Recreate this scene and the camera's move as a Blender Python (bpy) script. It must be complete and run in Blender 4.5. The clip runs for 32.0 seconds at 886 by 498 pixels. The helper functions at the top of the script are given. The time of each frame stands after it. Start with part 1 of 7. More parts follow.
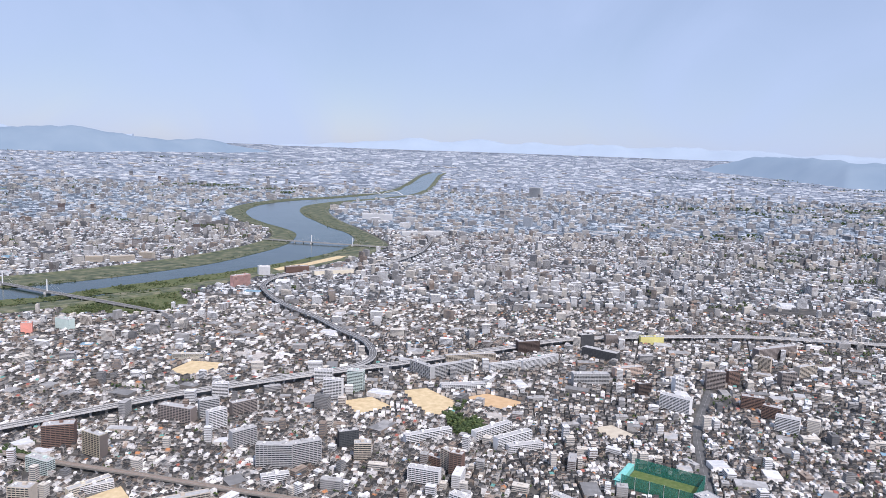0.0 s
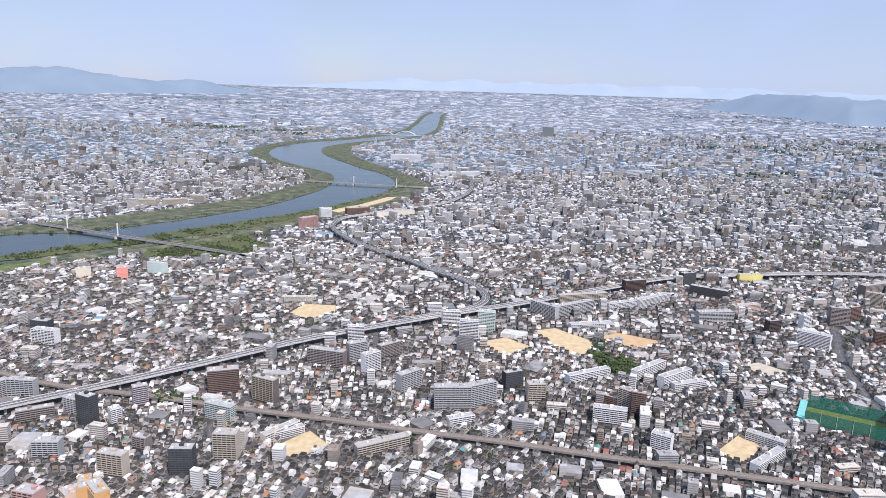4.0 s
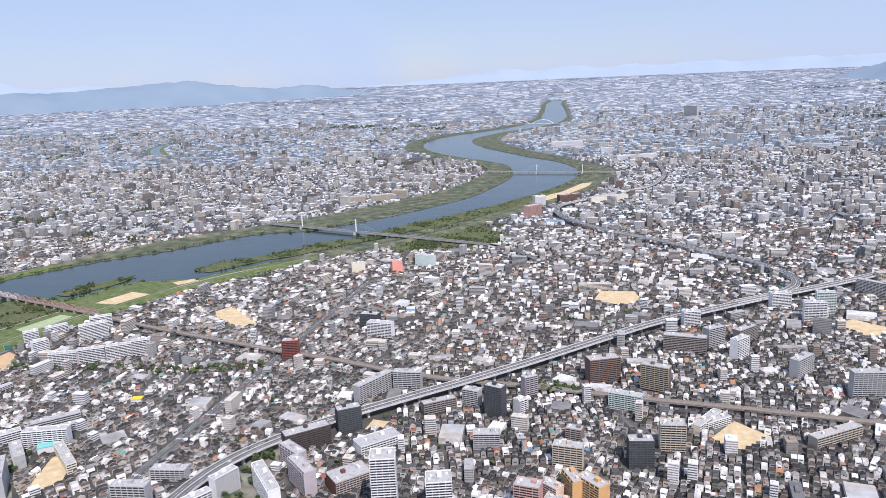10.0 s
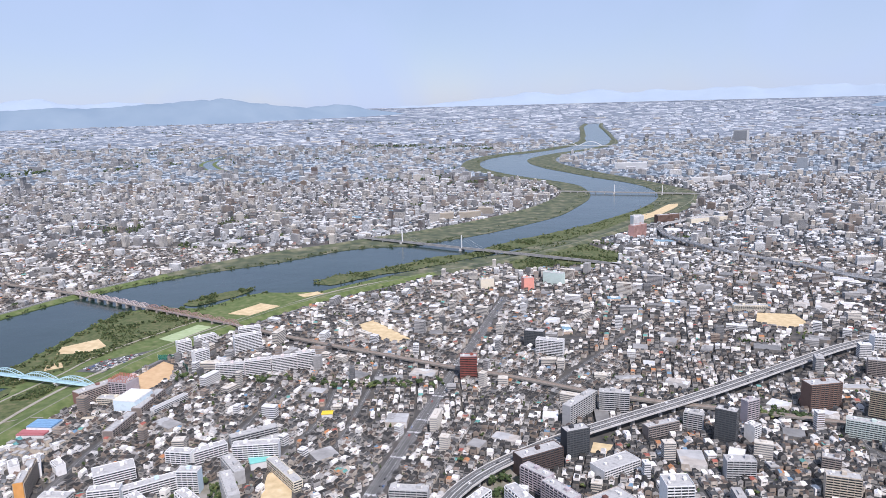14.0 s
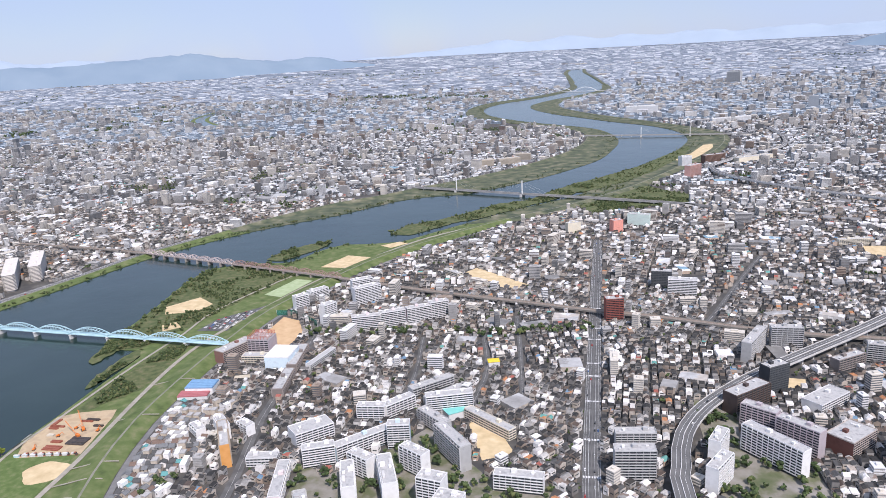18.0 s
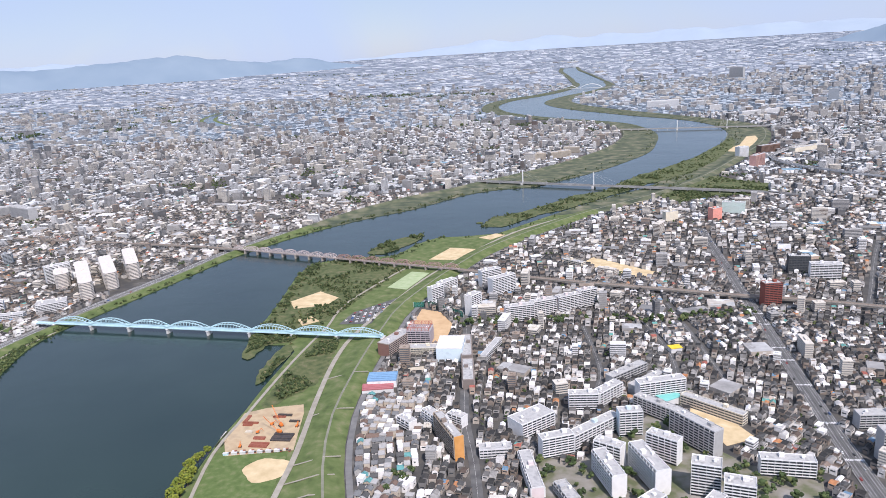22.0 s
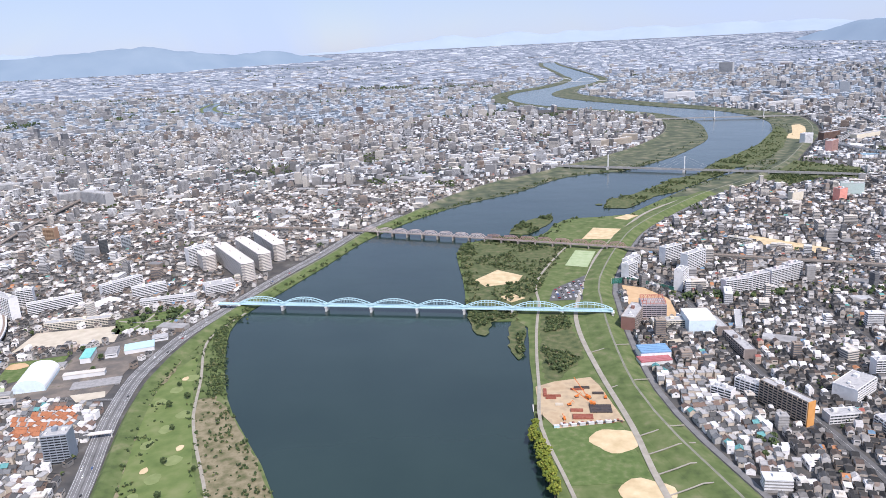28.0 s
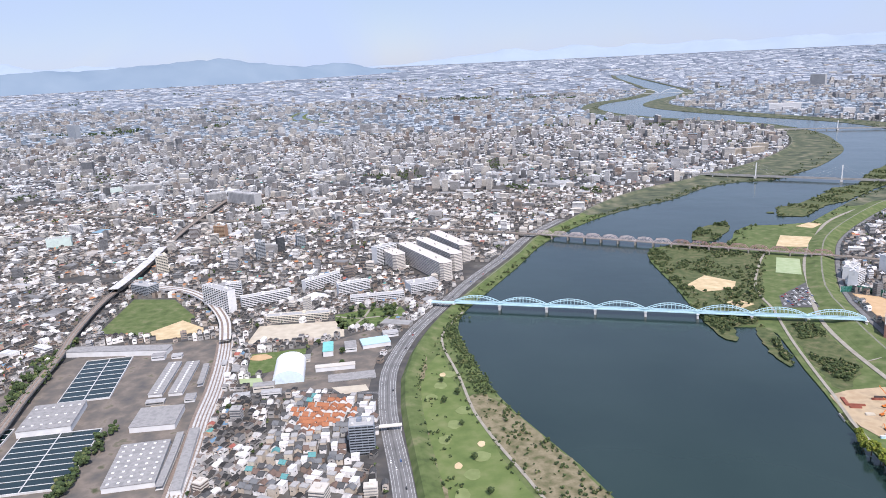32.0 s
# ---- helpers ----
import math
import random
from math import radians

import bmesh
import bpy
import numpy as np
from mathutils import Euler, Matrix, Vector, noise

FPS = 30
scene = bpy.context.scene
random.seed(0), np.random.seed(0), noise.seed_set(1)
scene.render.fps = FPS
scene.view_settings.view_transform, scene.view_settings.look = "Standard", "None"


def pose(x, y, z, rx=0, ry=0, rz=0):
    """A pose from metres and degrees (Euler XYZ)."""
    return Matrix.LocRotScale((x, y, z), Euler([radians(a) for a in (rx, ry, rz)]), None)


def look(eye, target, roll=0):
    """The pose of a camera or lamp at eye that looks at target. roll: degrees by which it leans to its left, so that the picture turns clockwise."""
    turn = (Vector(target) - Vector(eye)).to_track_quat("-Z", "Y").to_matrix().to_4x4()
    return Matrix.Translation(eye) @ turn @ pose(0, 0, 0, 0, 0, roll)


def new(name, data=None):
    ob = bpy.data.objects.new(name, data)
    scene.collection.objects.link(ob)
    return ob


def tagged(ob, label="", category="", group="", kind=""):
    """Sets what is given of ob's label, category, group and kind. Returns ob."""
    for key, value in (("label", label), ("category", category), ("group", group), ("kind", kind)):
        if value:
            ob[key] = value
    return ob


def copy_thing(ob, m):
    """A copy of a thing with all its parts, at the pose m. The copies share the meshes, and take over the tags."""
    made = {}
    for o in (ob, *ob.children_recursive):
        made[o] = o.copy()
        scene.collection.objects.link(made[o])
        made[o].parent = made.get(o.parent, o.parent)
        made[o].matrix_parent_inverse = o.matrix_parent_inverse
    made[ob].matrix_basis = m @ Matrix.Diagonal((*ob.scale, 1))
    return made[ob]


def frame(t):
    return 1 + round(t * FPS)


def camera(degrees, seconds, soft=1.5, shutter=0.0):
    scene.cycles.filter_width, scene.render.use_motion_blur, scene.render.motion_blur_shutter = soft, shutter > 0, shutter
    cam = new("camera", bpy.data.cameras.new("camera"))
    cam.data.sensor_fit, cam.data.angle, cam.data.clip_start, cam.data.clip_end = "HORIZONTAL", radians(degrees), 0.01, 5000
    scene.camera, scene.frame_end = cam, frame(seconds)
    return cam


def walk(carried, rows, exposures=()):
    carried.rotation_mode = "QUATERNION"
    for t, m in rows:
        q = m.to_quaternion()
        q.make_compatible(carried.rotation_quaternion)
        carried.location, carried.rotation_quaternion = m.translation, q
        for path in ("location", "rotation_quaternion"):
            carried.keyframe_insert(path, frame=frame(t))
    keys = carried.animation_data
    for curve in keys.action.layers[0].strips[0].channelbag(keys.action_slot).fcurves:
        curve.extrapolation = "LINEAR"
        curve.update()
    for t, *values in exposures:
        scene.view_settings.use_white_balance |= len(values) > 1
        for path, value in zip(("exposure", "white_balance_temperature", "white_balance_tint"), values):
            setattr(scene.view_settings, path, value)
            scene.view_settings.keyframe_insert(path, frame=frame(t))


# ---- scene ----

# The place is a city by a wide river, seen from a landing aeroplane. It is built at one tenth of its
# true size, so that the hills on the horizon lie within the camera's reach; lengths below are true metres.
U = 0.1

# ---- camera: seconds, place (world units), turn (degrees) ----
ROWS = [
    (0.0, 0.004, 0.003, 51.127, 81.915, -1.890, 0.269),
    (0.5, -3.787, 0.553, 50.849, 81.002, -1.410, 0.169),
    (1.0, -7.568, 1.081, 50.577, 80.365, -1.085, -0.182),
    (1.5, -11.339, 1.585, 50.309, 80.180, -1.001, -0.826),
    (2.0, -15.100, 2.068, 50.046, 80.381, -1.280, -1.648),
    (2.5, -18.852, 2.530, 49.787, 80.329, -1.628, -2.219),
    (3.0, -22.594, 2.970, 49.533, 79.717, -1.857, -2.299),
    (3.5, -26.327, 3.390, 49.283, 78.467, -1.822, -1.782),
    (5.5, -41.169, 4.880, 48.323, 75.773, -0.069, 1.285),
    (6.0, -44.857, 5.207, 48.092, 76.594, 0.346, 1.806),
    (6.5, -48.536, 5.517, 47.866, 77.847, 0.818, 2.363),
    (7.0, -52.208, 5.811, 47.643, 78.992, 1.119, 2.821),
    (7.5, -55.871, 6.088, 47.423, 79.845, 1.362, 3.303),
    (8.0, -59.525, 6.351, 47.207, 80.129, 1.577, 3.814),
    (8.5, -63.172, 6.599, 46.994, 79.855, 1.828, 4.392),
    (9.0, -66.810, 6.832, 46.784, 79.078, 2.165, 4.981),
    (9.5, -70.441, 7.052, 46.577, 78.006, 2.361, 5.553),
    (10.0, -74.064, 7.259, 46.373, 76.828, 2.459, 6.075),
    (10.5, -77.680, 7.454, 46.172, 75.888, 2.396, 6.458),
    (11.0, -81.288, 7.636, 45.973, 75.425, 2.323, 6.671),
    (11.5, -84.889, 7.807, 45.777, 75.524, 2.010, 6.828),
    (12.0, -88.482, 7.967, 45.584, 76.123, 1.763, 6.949),
    (12.5, -92.069, 8.117, 45.393, 76.943, 1.563, 7.151),
    (13.0, -95.648, 8.257, 45.204, 77.745, 1.534, 7.416),
    (13.5, -99.221, 8.387, 45.018, 78.333, 1.551, 7.618),
    (14.0, -102.787, 8.509, 44.834, 78.610, 1.560, 7.594),
    (14.5, -106.346, 8.623, 44.651, 78.526, 1.538, 7.237),
    (16.5, -120.521, 9.009, 43.939, 76.384, 2.138, 5.069),
    (17.0, -124.049, 9.091, 43.765, 75.777, 2.359, 4.976),
    (17.5, -127.572, 9.168, 43.593, 75.185, 2.718, 4.905),
    (18.0, -131.088, 9.241, 43.421, 74.767, 2.928, 4.805),
    (18.5, -134.600, 9.310, 43.251, 74.541, 3.130, 4.604),
    (19.0, -138.106, 9.376, 43.082, 74.548, 3.181, 4.259),
    (19.5, -141.606, 9.439, 42.914, 74.710, 3.136, 3.865),
    (20.0, -145.101, 9.501, 42.746, 74.893, 3.070, 3.538),
    (20.5, -148.591, 9.561, 42.579, 75.062, 3.088, 3.346),
    (21.0, -152.077, 9.620, 42.413, 75.179, 3.160, 3.238),
    (21.5, -155.557, 9.678, 42.248, 75.075, 3.290, 3.178),
    (22.0, -159.033, 9.737, 42.083, 74.748, 3.381, 3.046),
    (22.5, -162.504, 9.797, 41.918, 74.225, 3.467, 2.779),
    (23.0, -165.971, 9.858, 41.753, 73.754, 3.379, 2.299),
    (23.5, -169.433, 9.920, 41.589, 73.255, 3.401, 1.687),
    (24.0, -172.891, 9.986, 41.425, 72.851, 3.370, 0.935),
    (24.5, -176.345, 10.054, 41.260, 72.557, 3.231, 0.120),
    (26.5, -190.123, 10.367, 40.599, 73.156, 2.618, -1.528),
    (27.0, -193.558, 10.459, 40.432, 73.611, 2.538, -1.192),
    (27.5, -196.990, 10.556, 40.265, 73.996, 2.610, -0.810),
    (28.0, -200.419, 10.661, 40.097, 74.291, 2.776, -0.439),
    (28.5, -203.845, 10.773, 39.928, 74.620, 2.989, -0.096),
    (29.0, -207.268, 10.893, 39.757, 75.026, 3.261, 0.280),
    (29.5, -210.688, 11.021, 39.586, 75.474, 3.516, 0.824),
    (30.0, -214.106, 11.158, 39.414, 76.008, 3.727, 1.573),
    (30.5, -217.520, 11.305, 39.240, 76.354, 3.746, 2.350),
    (31.0, -220.933, 11.463, 39.065, 76.324, 3.452, 3.002),
    (31.5, -224.343, 11.631, 38.888, 76.047, 3.038, 3.429),
    (32.0, -227.751, 11.810, 38.709, 75.498, 2.629, 3.825),
]
cam = camera(63.380, 32.0, soft=0.7)
walk(cam, [(t, pose(x, y, z, rx, ry, rz)) for t, x, y, z, rx, ry, rz in ROWS], [(0.0, -0.12, 6350, 17.5), (3.5, -0.1, 6350, 17.5), (6.0, 0.0, 6450, 17.5), (9.0, -0.08, 6350, 17.5), (14.0, -0.08, 6350, 17.5), (20.0, -0.07, 6450, 17.5), (24.0, 0.0, 6450, 17.5), (28.0, 0.03, 6400, 17.5), (32.0, 0.0, 6400, 17.5)])

# ---- world, sun, exposure ----
SUN_ELEV, SUN_AZ = radians(51), radians(154)     # azimuth clockwise from +y
world = bpy.data.worlds.new("world")
scene.world = world
world.use_nodes = True
wn = world.node_tree
wn.nodes.clear()
sky = wn.nodes.new("ShaderNodeTexSky")
sky.sky_type, sky.sun_disc = "NISHITA", False
sky.sun_elevation, sky.sun_rotation = SUN_ELEV, SUN_AZ
sky.altitude, sky.air_density, sky.dust_density, sky.ozone_density = 400, 1.0, 0.4, 2.0
veil = wn.nodes.new("ShaderNodeMix")            # thin high cloud over the whole sky
veil.data_type, veil.inputs["Factor"].default_value = "RGBA", 0.6
veil.inputs[7].default_value = (5.35, 6.85, 9.6, 1)
bg = wn.nodes.new("ShaderNodeBackground")
bg.inputs["Strength"].default_value = 0.103
wo = wn.nodes.new("ShaderNodeOutputWorld")
cirrus = wn.nodes.new("ShaderNodeTexNoise")
cirrus.inputs["Scale"].default_value, cirrus.inputs["Detail"].default_value, cirrus.inputs["Distortion"].default_value = 3.2, 6, 1.2
thin = wn.nodes.new("ShaderNodeMapRange")
thin.inputs["From Min"].default_value, thin.inputs["From Max"].default_value = 0.35, 0.7
thin.inputs["To Min"].default_value, thin.inputs["To Max"].default_value = 0.58, 0.86
wn.links.new(cirrus.outputs["Fac"], thin.inputs["Value"])
wn.links.new(thin.outputs[0], veil.inputs["Factor"])
wn.links.new(sky.outputs[0], veil.inputs[6])
wn.links.new(veil.outputs[2], bg.inputs[0])
wn.links.new(bg.outputs[0], wo.inputs[0])
sun = new("sun", bpy.data.lights.new("sun", "SUN"))
sun.data.energy, sun.data.angle, sun.data.color = 5.0, radians(0.55), (1.0, 0.955, 0.9)
sun.matrix_world = look((0, 0, 300), Vector((0, 0, 300)) - Vector((math.sin(SUN_AZ) * math.cos(SUN_ELEV), math.cos(SUN_AZ) * math.cos(SUN_ELEV), math.sin(SUN_ELEV))))

# ---- materials ----
def material(name, colors, scale=8.0, rough=0.8, per="noise", metal=0.0, bump=0.0, detail=4.0, spec=0.3, patch=55.0):
    """A procedural material. colors: stops of (position, rgb). per: what drives the ramp: noise, island, object.
    scale: size of the grain, patch: size of the quarters that lean to dark or pale, in true metres."""
    m = bpy.data.materials.new(name)
    m.use_nodes = True
    nt = m.node_tree
    b = nt.nodes["Principled BSDF"]
    b.inputs["Roughness"].default_value, b.inputs["Metallic"].default_value = rough, metal
    b.inputs["Specular IOR Level"].default_value = spec
    geo = nt.nodes.new("ShaderNodeNewGeometry")
    tex = nt.nodes.new("ShaderNodeTexNoise")
    tex.inputs["Scale"].default_value = 1.0 / (scale * U)
    tex.inputs["Detail"].default_value = detail
    nt.links.new(geo.outputs["Position"], tex.inputs["Vector"])
    ramp = nt.nodes.new("ShaderNodeValToRGB")
    ramp.color_ramp.interpolation = "LINEAR" if per == "noise" else "CONSTANT"
    while len(ramp.color_ramp.elements) < len(colors):
        ramp.color_ramp.elements.new(0.5)
    for e, (p, c) in zip(ramp.color_ramp.elements, colors):
        e.position, e.color = p, (*c, 1)
    out = ramp.outputs[0]
    if per == "noise":
        nt.links.new(tex.outputs["Fac"], ramp.inputs[0])
    else:
        wide = nt.nodes.new("ShaderNodeTexNoise")              # districts differ: older dark roofs, newer white ones
        wide.inputs["Scale"].default_value, wide.inputs["Detail"].default_value = 1.0 / (patch * U), 4
        nt.links.new(geo.outputs["Position"], wide.inputs["Vector"])
        lean = nt.nodes.new("ShaderNodeMapRange")
        lean.inputs["From Min"].default_value, lean.inputs["From Max"].default_value = 0.3, 0.7
        lean.inputs["To Min"].default_value, lean.inputs["To Max"].default_value = (0.65, 2.1) if patch < 200 else (0.75, 1.5)
        nt.links.new(wide.outputs["Fac"], lean.inputs["Value"])
        power = nt.nodes.new("ShaderNodeMath")
        power.operation = "POWER"
        nt.links.new(geo.outputs["Random Per Island"], power.inputs[0])
        nt.links.new(lean.outputs[0], power.inputs[1])
        nt.links.new(power.outputs[0], ramp.inputs[0])
        hsv = nt.nodes.new("ShaderNodeHueSaturation")
        mul = nt.nodes.new("ShaderNodeMapRange")
        mul.inputs["From Min"].default_value, mul.inputs["From Max"].default_value = 0.3, 0.7
        mul.inputs["To Min"].default_value, mul.inputs["To Max"].default_value = 0.78, 1.18
        nt.links.new(tex.outputs["Fac"], mul.inputs["Value"])
        nt.links.new(mul.outputs[0], hsv.inputs["Value"])
        nt.links.new(out, hsv.inputs["Color"])
        out = hsv.outputs[0]
    nt.links.new(out, b.inputs["Base Color"])
    if bump:
        bp = nt.nodes.new("ShaderNodeBump")
        bp.inputs["Strength"].default_value, bp.inputs["Distance"].default_value = bump, scale * U * 0.2
        nt.links.new(tex.outputs["Fac"], bp.inputs["Height"])
        nt.links.new(bp.outputs[0], b.inputs["Normal"])
    return m


def grey(v, warm=0.0):
    return (v * (1 + warm), v, v * (1 - warm))


# Mid-distance roofs and walls: greys cooled to put in a little haze.
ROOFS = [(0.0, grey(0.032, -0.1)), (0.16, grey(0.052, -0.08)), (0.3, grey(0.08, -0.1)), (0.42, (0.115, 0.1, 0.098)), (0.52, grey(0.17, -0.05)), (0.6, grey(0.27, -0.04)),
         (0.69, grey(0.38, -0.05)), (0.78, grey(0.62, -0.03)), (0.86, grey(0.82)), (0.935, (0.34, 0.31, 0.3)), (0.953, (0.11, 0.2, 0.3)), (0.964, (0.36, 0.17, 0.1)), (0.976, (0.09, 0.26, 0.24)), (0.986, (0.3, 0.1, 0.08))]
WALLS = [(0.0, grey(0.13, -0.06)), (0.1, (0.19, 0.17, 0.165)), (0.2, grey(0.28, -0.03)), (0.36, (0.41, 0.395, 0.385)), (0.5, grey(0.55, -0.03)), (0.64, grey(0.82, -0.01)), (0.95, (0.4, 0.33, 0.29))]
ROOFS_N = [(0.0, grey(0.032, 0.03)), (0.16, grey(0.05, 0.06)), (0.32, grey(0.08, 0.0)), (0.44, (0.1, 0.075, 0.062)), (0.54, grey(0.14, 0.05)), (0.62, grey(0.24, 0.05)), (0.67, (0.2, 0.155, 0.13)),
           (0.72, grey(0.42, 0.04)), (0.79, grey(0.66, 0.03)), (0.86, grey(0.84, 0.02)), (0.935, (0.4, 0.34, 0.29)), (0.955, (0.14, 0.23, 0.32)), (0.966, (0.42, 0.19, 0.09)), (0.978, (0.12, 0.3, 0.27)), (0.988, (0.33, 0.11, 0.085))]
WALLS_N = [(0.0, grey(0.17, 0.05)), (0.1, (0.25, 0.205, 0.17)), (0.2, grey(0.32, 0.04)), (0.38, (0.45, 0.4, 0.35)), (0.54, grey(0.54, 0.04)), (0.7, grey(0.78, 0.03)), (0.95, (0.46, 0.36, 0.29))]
# Far sets: distance haze is put into the colours, paler and bluer.
ROOFS_HAZE = [(0.0, grey(0.1, -0.24)), (0.18, grey(0.155, -0.22)), (0.38, grey(0.22, -0.2)), (0.58, grey(0.33, -0.15)), (0.76, grey(0.5, -0.1)), (0.86, grey(0.74, -0.05)), (0.93, (0.3, 0.3, 0.31))]
WALLS_HAZE = [(0.0, (0.15, 0.175, 0.215)), (0.16, grey(0.25, -0.2)), (0.4, grey(0.4, -0.15)), (0.66, grey(0.66, -0.08))]
M_CITY = material("city_ground", [(0.3, grey(0.055, 0.02)), (0.45, grey(0.075, 0.03)), (0.58, (0.1, 0.092, 0.082)), (0.68, grey(0.14, 0.04)), (0.76, (0.05, 0.065, 0.035))], 24, 0.9)
# Ground beyond 4600 m, paled and blued to imitate haze.
M_PLAIN_HAZE = material("haze_plain", [(0.3, (0.11, 0.138, 0.17)), (0.5, (0.17, 0.2, 0.24)), (0.7, (0.25, 0.28, 0.325))], 160, 0.95, detail=6)
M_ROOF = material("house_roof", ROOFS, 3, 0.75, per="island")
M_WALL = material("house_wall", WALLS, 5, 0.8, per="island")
# horizon buildings: haze painted in as pale blue-grey of low contrast
M_ROOF_HAZE_FAR = material("horizon_haze_roof", [(0.0, (0.2, 0.235, 0.285)), (0.3, (0.27, 0.305, 0.355)), (0.55, (0.38, 0.41, 0.46)), (0.8, (0.62, 0.64, 0.67))], 30, 0.8, per="island", patch=900)
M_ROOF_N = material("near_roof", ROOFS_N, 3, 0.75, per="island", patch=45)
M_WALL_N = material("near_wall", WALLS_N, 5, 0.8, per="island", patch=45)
M_ROOF_HAZE = material("haze_roof", ROOFS_HAZE, 8, 0.75, per="island", patch=220)
M_WALL_HAZE = material("haze_wall", WALLS_HAZE, 8, 0.8, per="island", patch=220)
M_ROOF_HALL = material("hall_roof", [(0.0, grey(0.2, 0.02)), (0.2, grey(0.3, 0.03)), (0.42, grey(0.42, 0.01)), (0.6, (0.44, 0.4, 0.36)), (0.72, grey(0.58)), (0.86, grey(0.72)), (0.95, (0.2, 0.32, 0.4))], 12, 0.7, per="island")
M_RECESS = material("recessed_windows", [(0.0, (0.12, 0.125, 0.135)), (0.3, (0.22, 0.22, 0.225)), (0.6, (0.32, 0.31, 0.3)), (0.88, (0.13, 0.1, 0.09))], 4, 0.5, per="island")
M_BAND_W = material("white_band", [(0.3, grey(0.6)), (0.7, grey(0.7))], 12, 0.75)
M_BAND_C = material("cream_band", [(0.3, (0.54, 0.5, 0.44)), (0.7, (0.62, 0.58, 0.52))], 12, 0.75)
M_BAND_B = material("brown_band", [(0.3, (0.24, 0.19, 0.155)), (0.7, (0.34, 0.28, 0.23))], 12, 0.75)
M_BAND_D = material("dark_band", [(0.3, grey(0.12)), (0.7, grey(0.19, 0.02))], 12, 0.7)
M_BAND_G = material("grey_band", [(0.3, grey(0.3, 0.03)), (0.7, grey(0.42, 0.02))], 12, 0.75)
M_GRASS = material("levee_grass", [(0.3, (0.07, 0.098, 0.034)), (0.44, (0.098, 0.135, 0.045)), (0.58, (0.13, 0.16, 0.062)), (0.76, (0.2, 0.195, 0.105))], 15, 0.95, detail=8)
# far banks: olive and brown grass, its green also greyed for haze
M_GRASS_FAR = material("far_grass", [(0.3, (0.045, 0.06, 0.042)), (0.42, (0.072, 0.088, 0.055)), (0.54, (0.115, 0.125, 0.075)), (0.66, (0.18, 0.172, 0.115)), (0.78, (0.28, 0.25, 0.19))], 38, 0.95, detail=9)
M_LPATH = material("levee_path", [(0.3, (0.17, 0.175, 0.125)), (0.7, (0.25, 0.24, 0.19))], 12, 0.9)
M_WATER = material("river_water", [(0.3, (0.012, 0.028, 0.026)), (0.7, (0.02, 0.04, 0.035))], 200, 0.16, bump=0.04, spec=0.4)
M_SAND = material("sand", [(0.3, (0.5, 0.38, 0.22)), (0.6, (0.62, 0.49, 0.3)), (0.8, (0.68, 0.56, 0.38))], 12, 0.95)
M_DECK = material("worn_deck", [(0.3, grey(0.11, 0.01)), (0.7, grey(0.16, 0.02))], 18, 0.85)
M_ASPH = material("asphalt", [(0.3, grey(0.08)), (0.7, grey(0.145, 0.02))], 15, 0.85)
M_CONC = material("concrete", [(0.3, grey(0.5, 0.02)), (0.6, grey(0.62, 0.02)), (0.8, grey(0.42, 0.03))], 10, 0.8)
M_BLUE = material("pale_blue_paint", [(0.3, (0.42, 0.6, 0.65)), (0.7, (0.5, 0.68, 0.72))], 6, 0.5)
M_RUST = material("brown_steel", [(0.3, (0.3, 0.18, 0.155)), (0.7, (0.42, 0.28, 0.25))], 9, 0.6)
M_PINKISH = material("pale_pinkish_steel", [(0.3, (0.52, 0.43, 0.41)), (0.7, (0.66, 0.58, 0.56))], 9, 0.6)
M_WHITE = material("white_paint", [(0.3, grey(0.74)), (0.7, grey(0.82))], 6, 0.6)
M_LEAF = material("leaves", [(0.0, (0.04, 0.062, 0.024)), (0.35, (0.06, 0.09, 0.034)), (0.65, (0.085, 0.115, 0.042)), (0.9, (0.13, 0.145, 0.055))], 2, 0.9, per="island")
M_BUSH = material("bush_leaves", [(0.0, (0.042, 0.064, 0.025)), (0.3, (0.06, 0.085, 0.032)), (0.6, (0.085, 0.108, 0.04)), (0.85, (0.125, 0.13, 0.055)), (0.96, (0.17, 0.15, 0.08))], 2, 0.9, per="island")
M_TRUNK = material("bark", [(0.3, (0.1, 0.07, 0.05)), (0.7, (0.16, 0.12, 0.09))], 1, 0.9)
# Wooded hills, with distance haze also blueing their base colours.
M_HILL = material("hazed_wooded_hill", [(0.3, (0.07, 0.1, 0.125)), (0.7, (0.11, 0.14, 0.16))], 700, 1.0, spec=0.0)
M_HILL_FAR = material("hazed_far_hill", [(0.3, (0.12, 0.155, 0.19)), (0.7, (0.15, 0.185, 0.22))], 900, 1.0, spec=0.0)
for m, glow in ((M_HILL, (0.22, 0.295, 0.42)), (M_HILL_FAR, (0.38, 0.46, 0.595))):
    b = m.node_tree.nodes["Principled BSDF"]                 # air light: haze painted as a glow on the far backdrop
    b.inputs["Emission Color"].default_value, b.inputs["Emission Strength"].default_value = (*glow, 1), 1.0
M_GLASS = material("dark_glass", [(0.3, (0.03, 0.035, 0.04)), (0.7, (0.07, 0.08, 0.09))], 3, 0.25, spec=0.5)

# ---- building helpers (true metres in, world units out) ----
def thing(name, x, y, z=0.0, rz=0.0, label="", category="", group="", kind=""):
    ob = new(name)
    ob.matrix_world = pose(x * U, y * U, z * U, 0, 0, rz)
    return tagged(ob, label, category, group, kind)


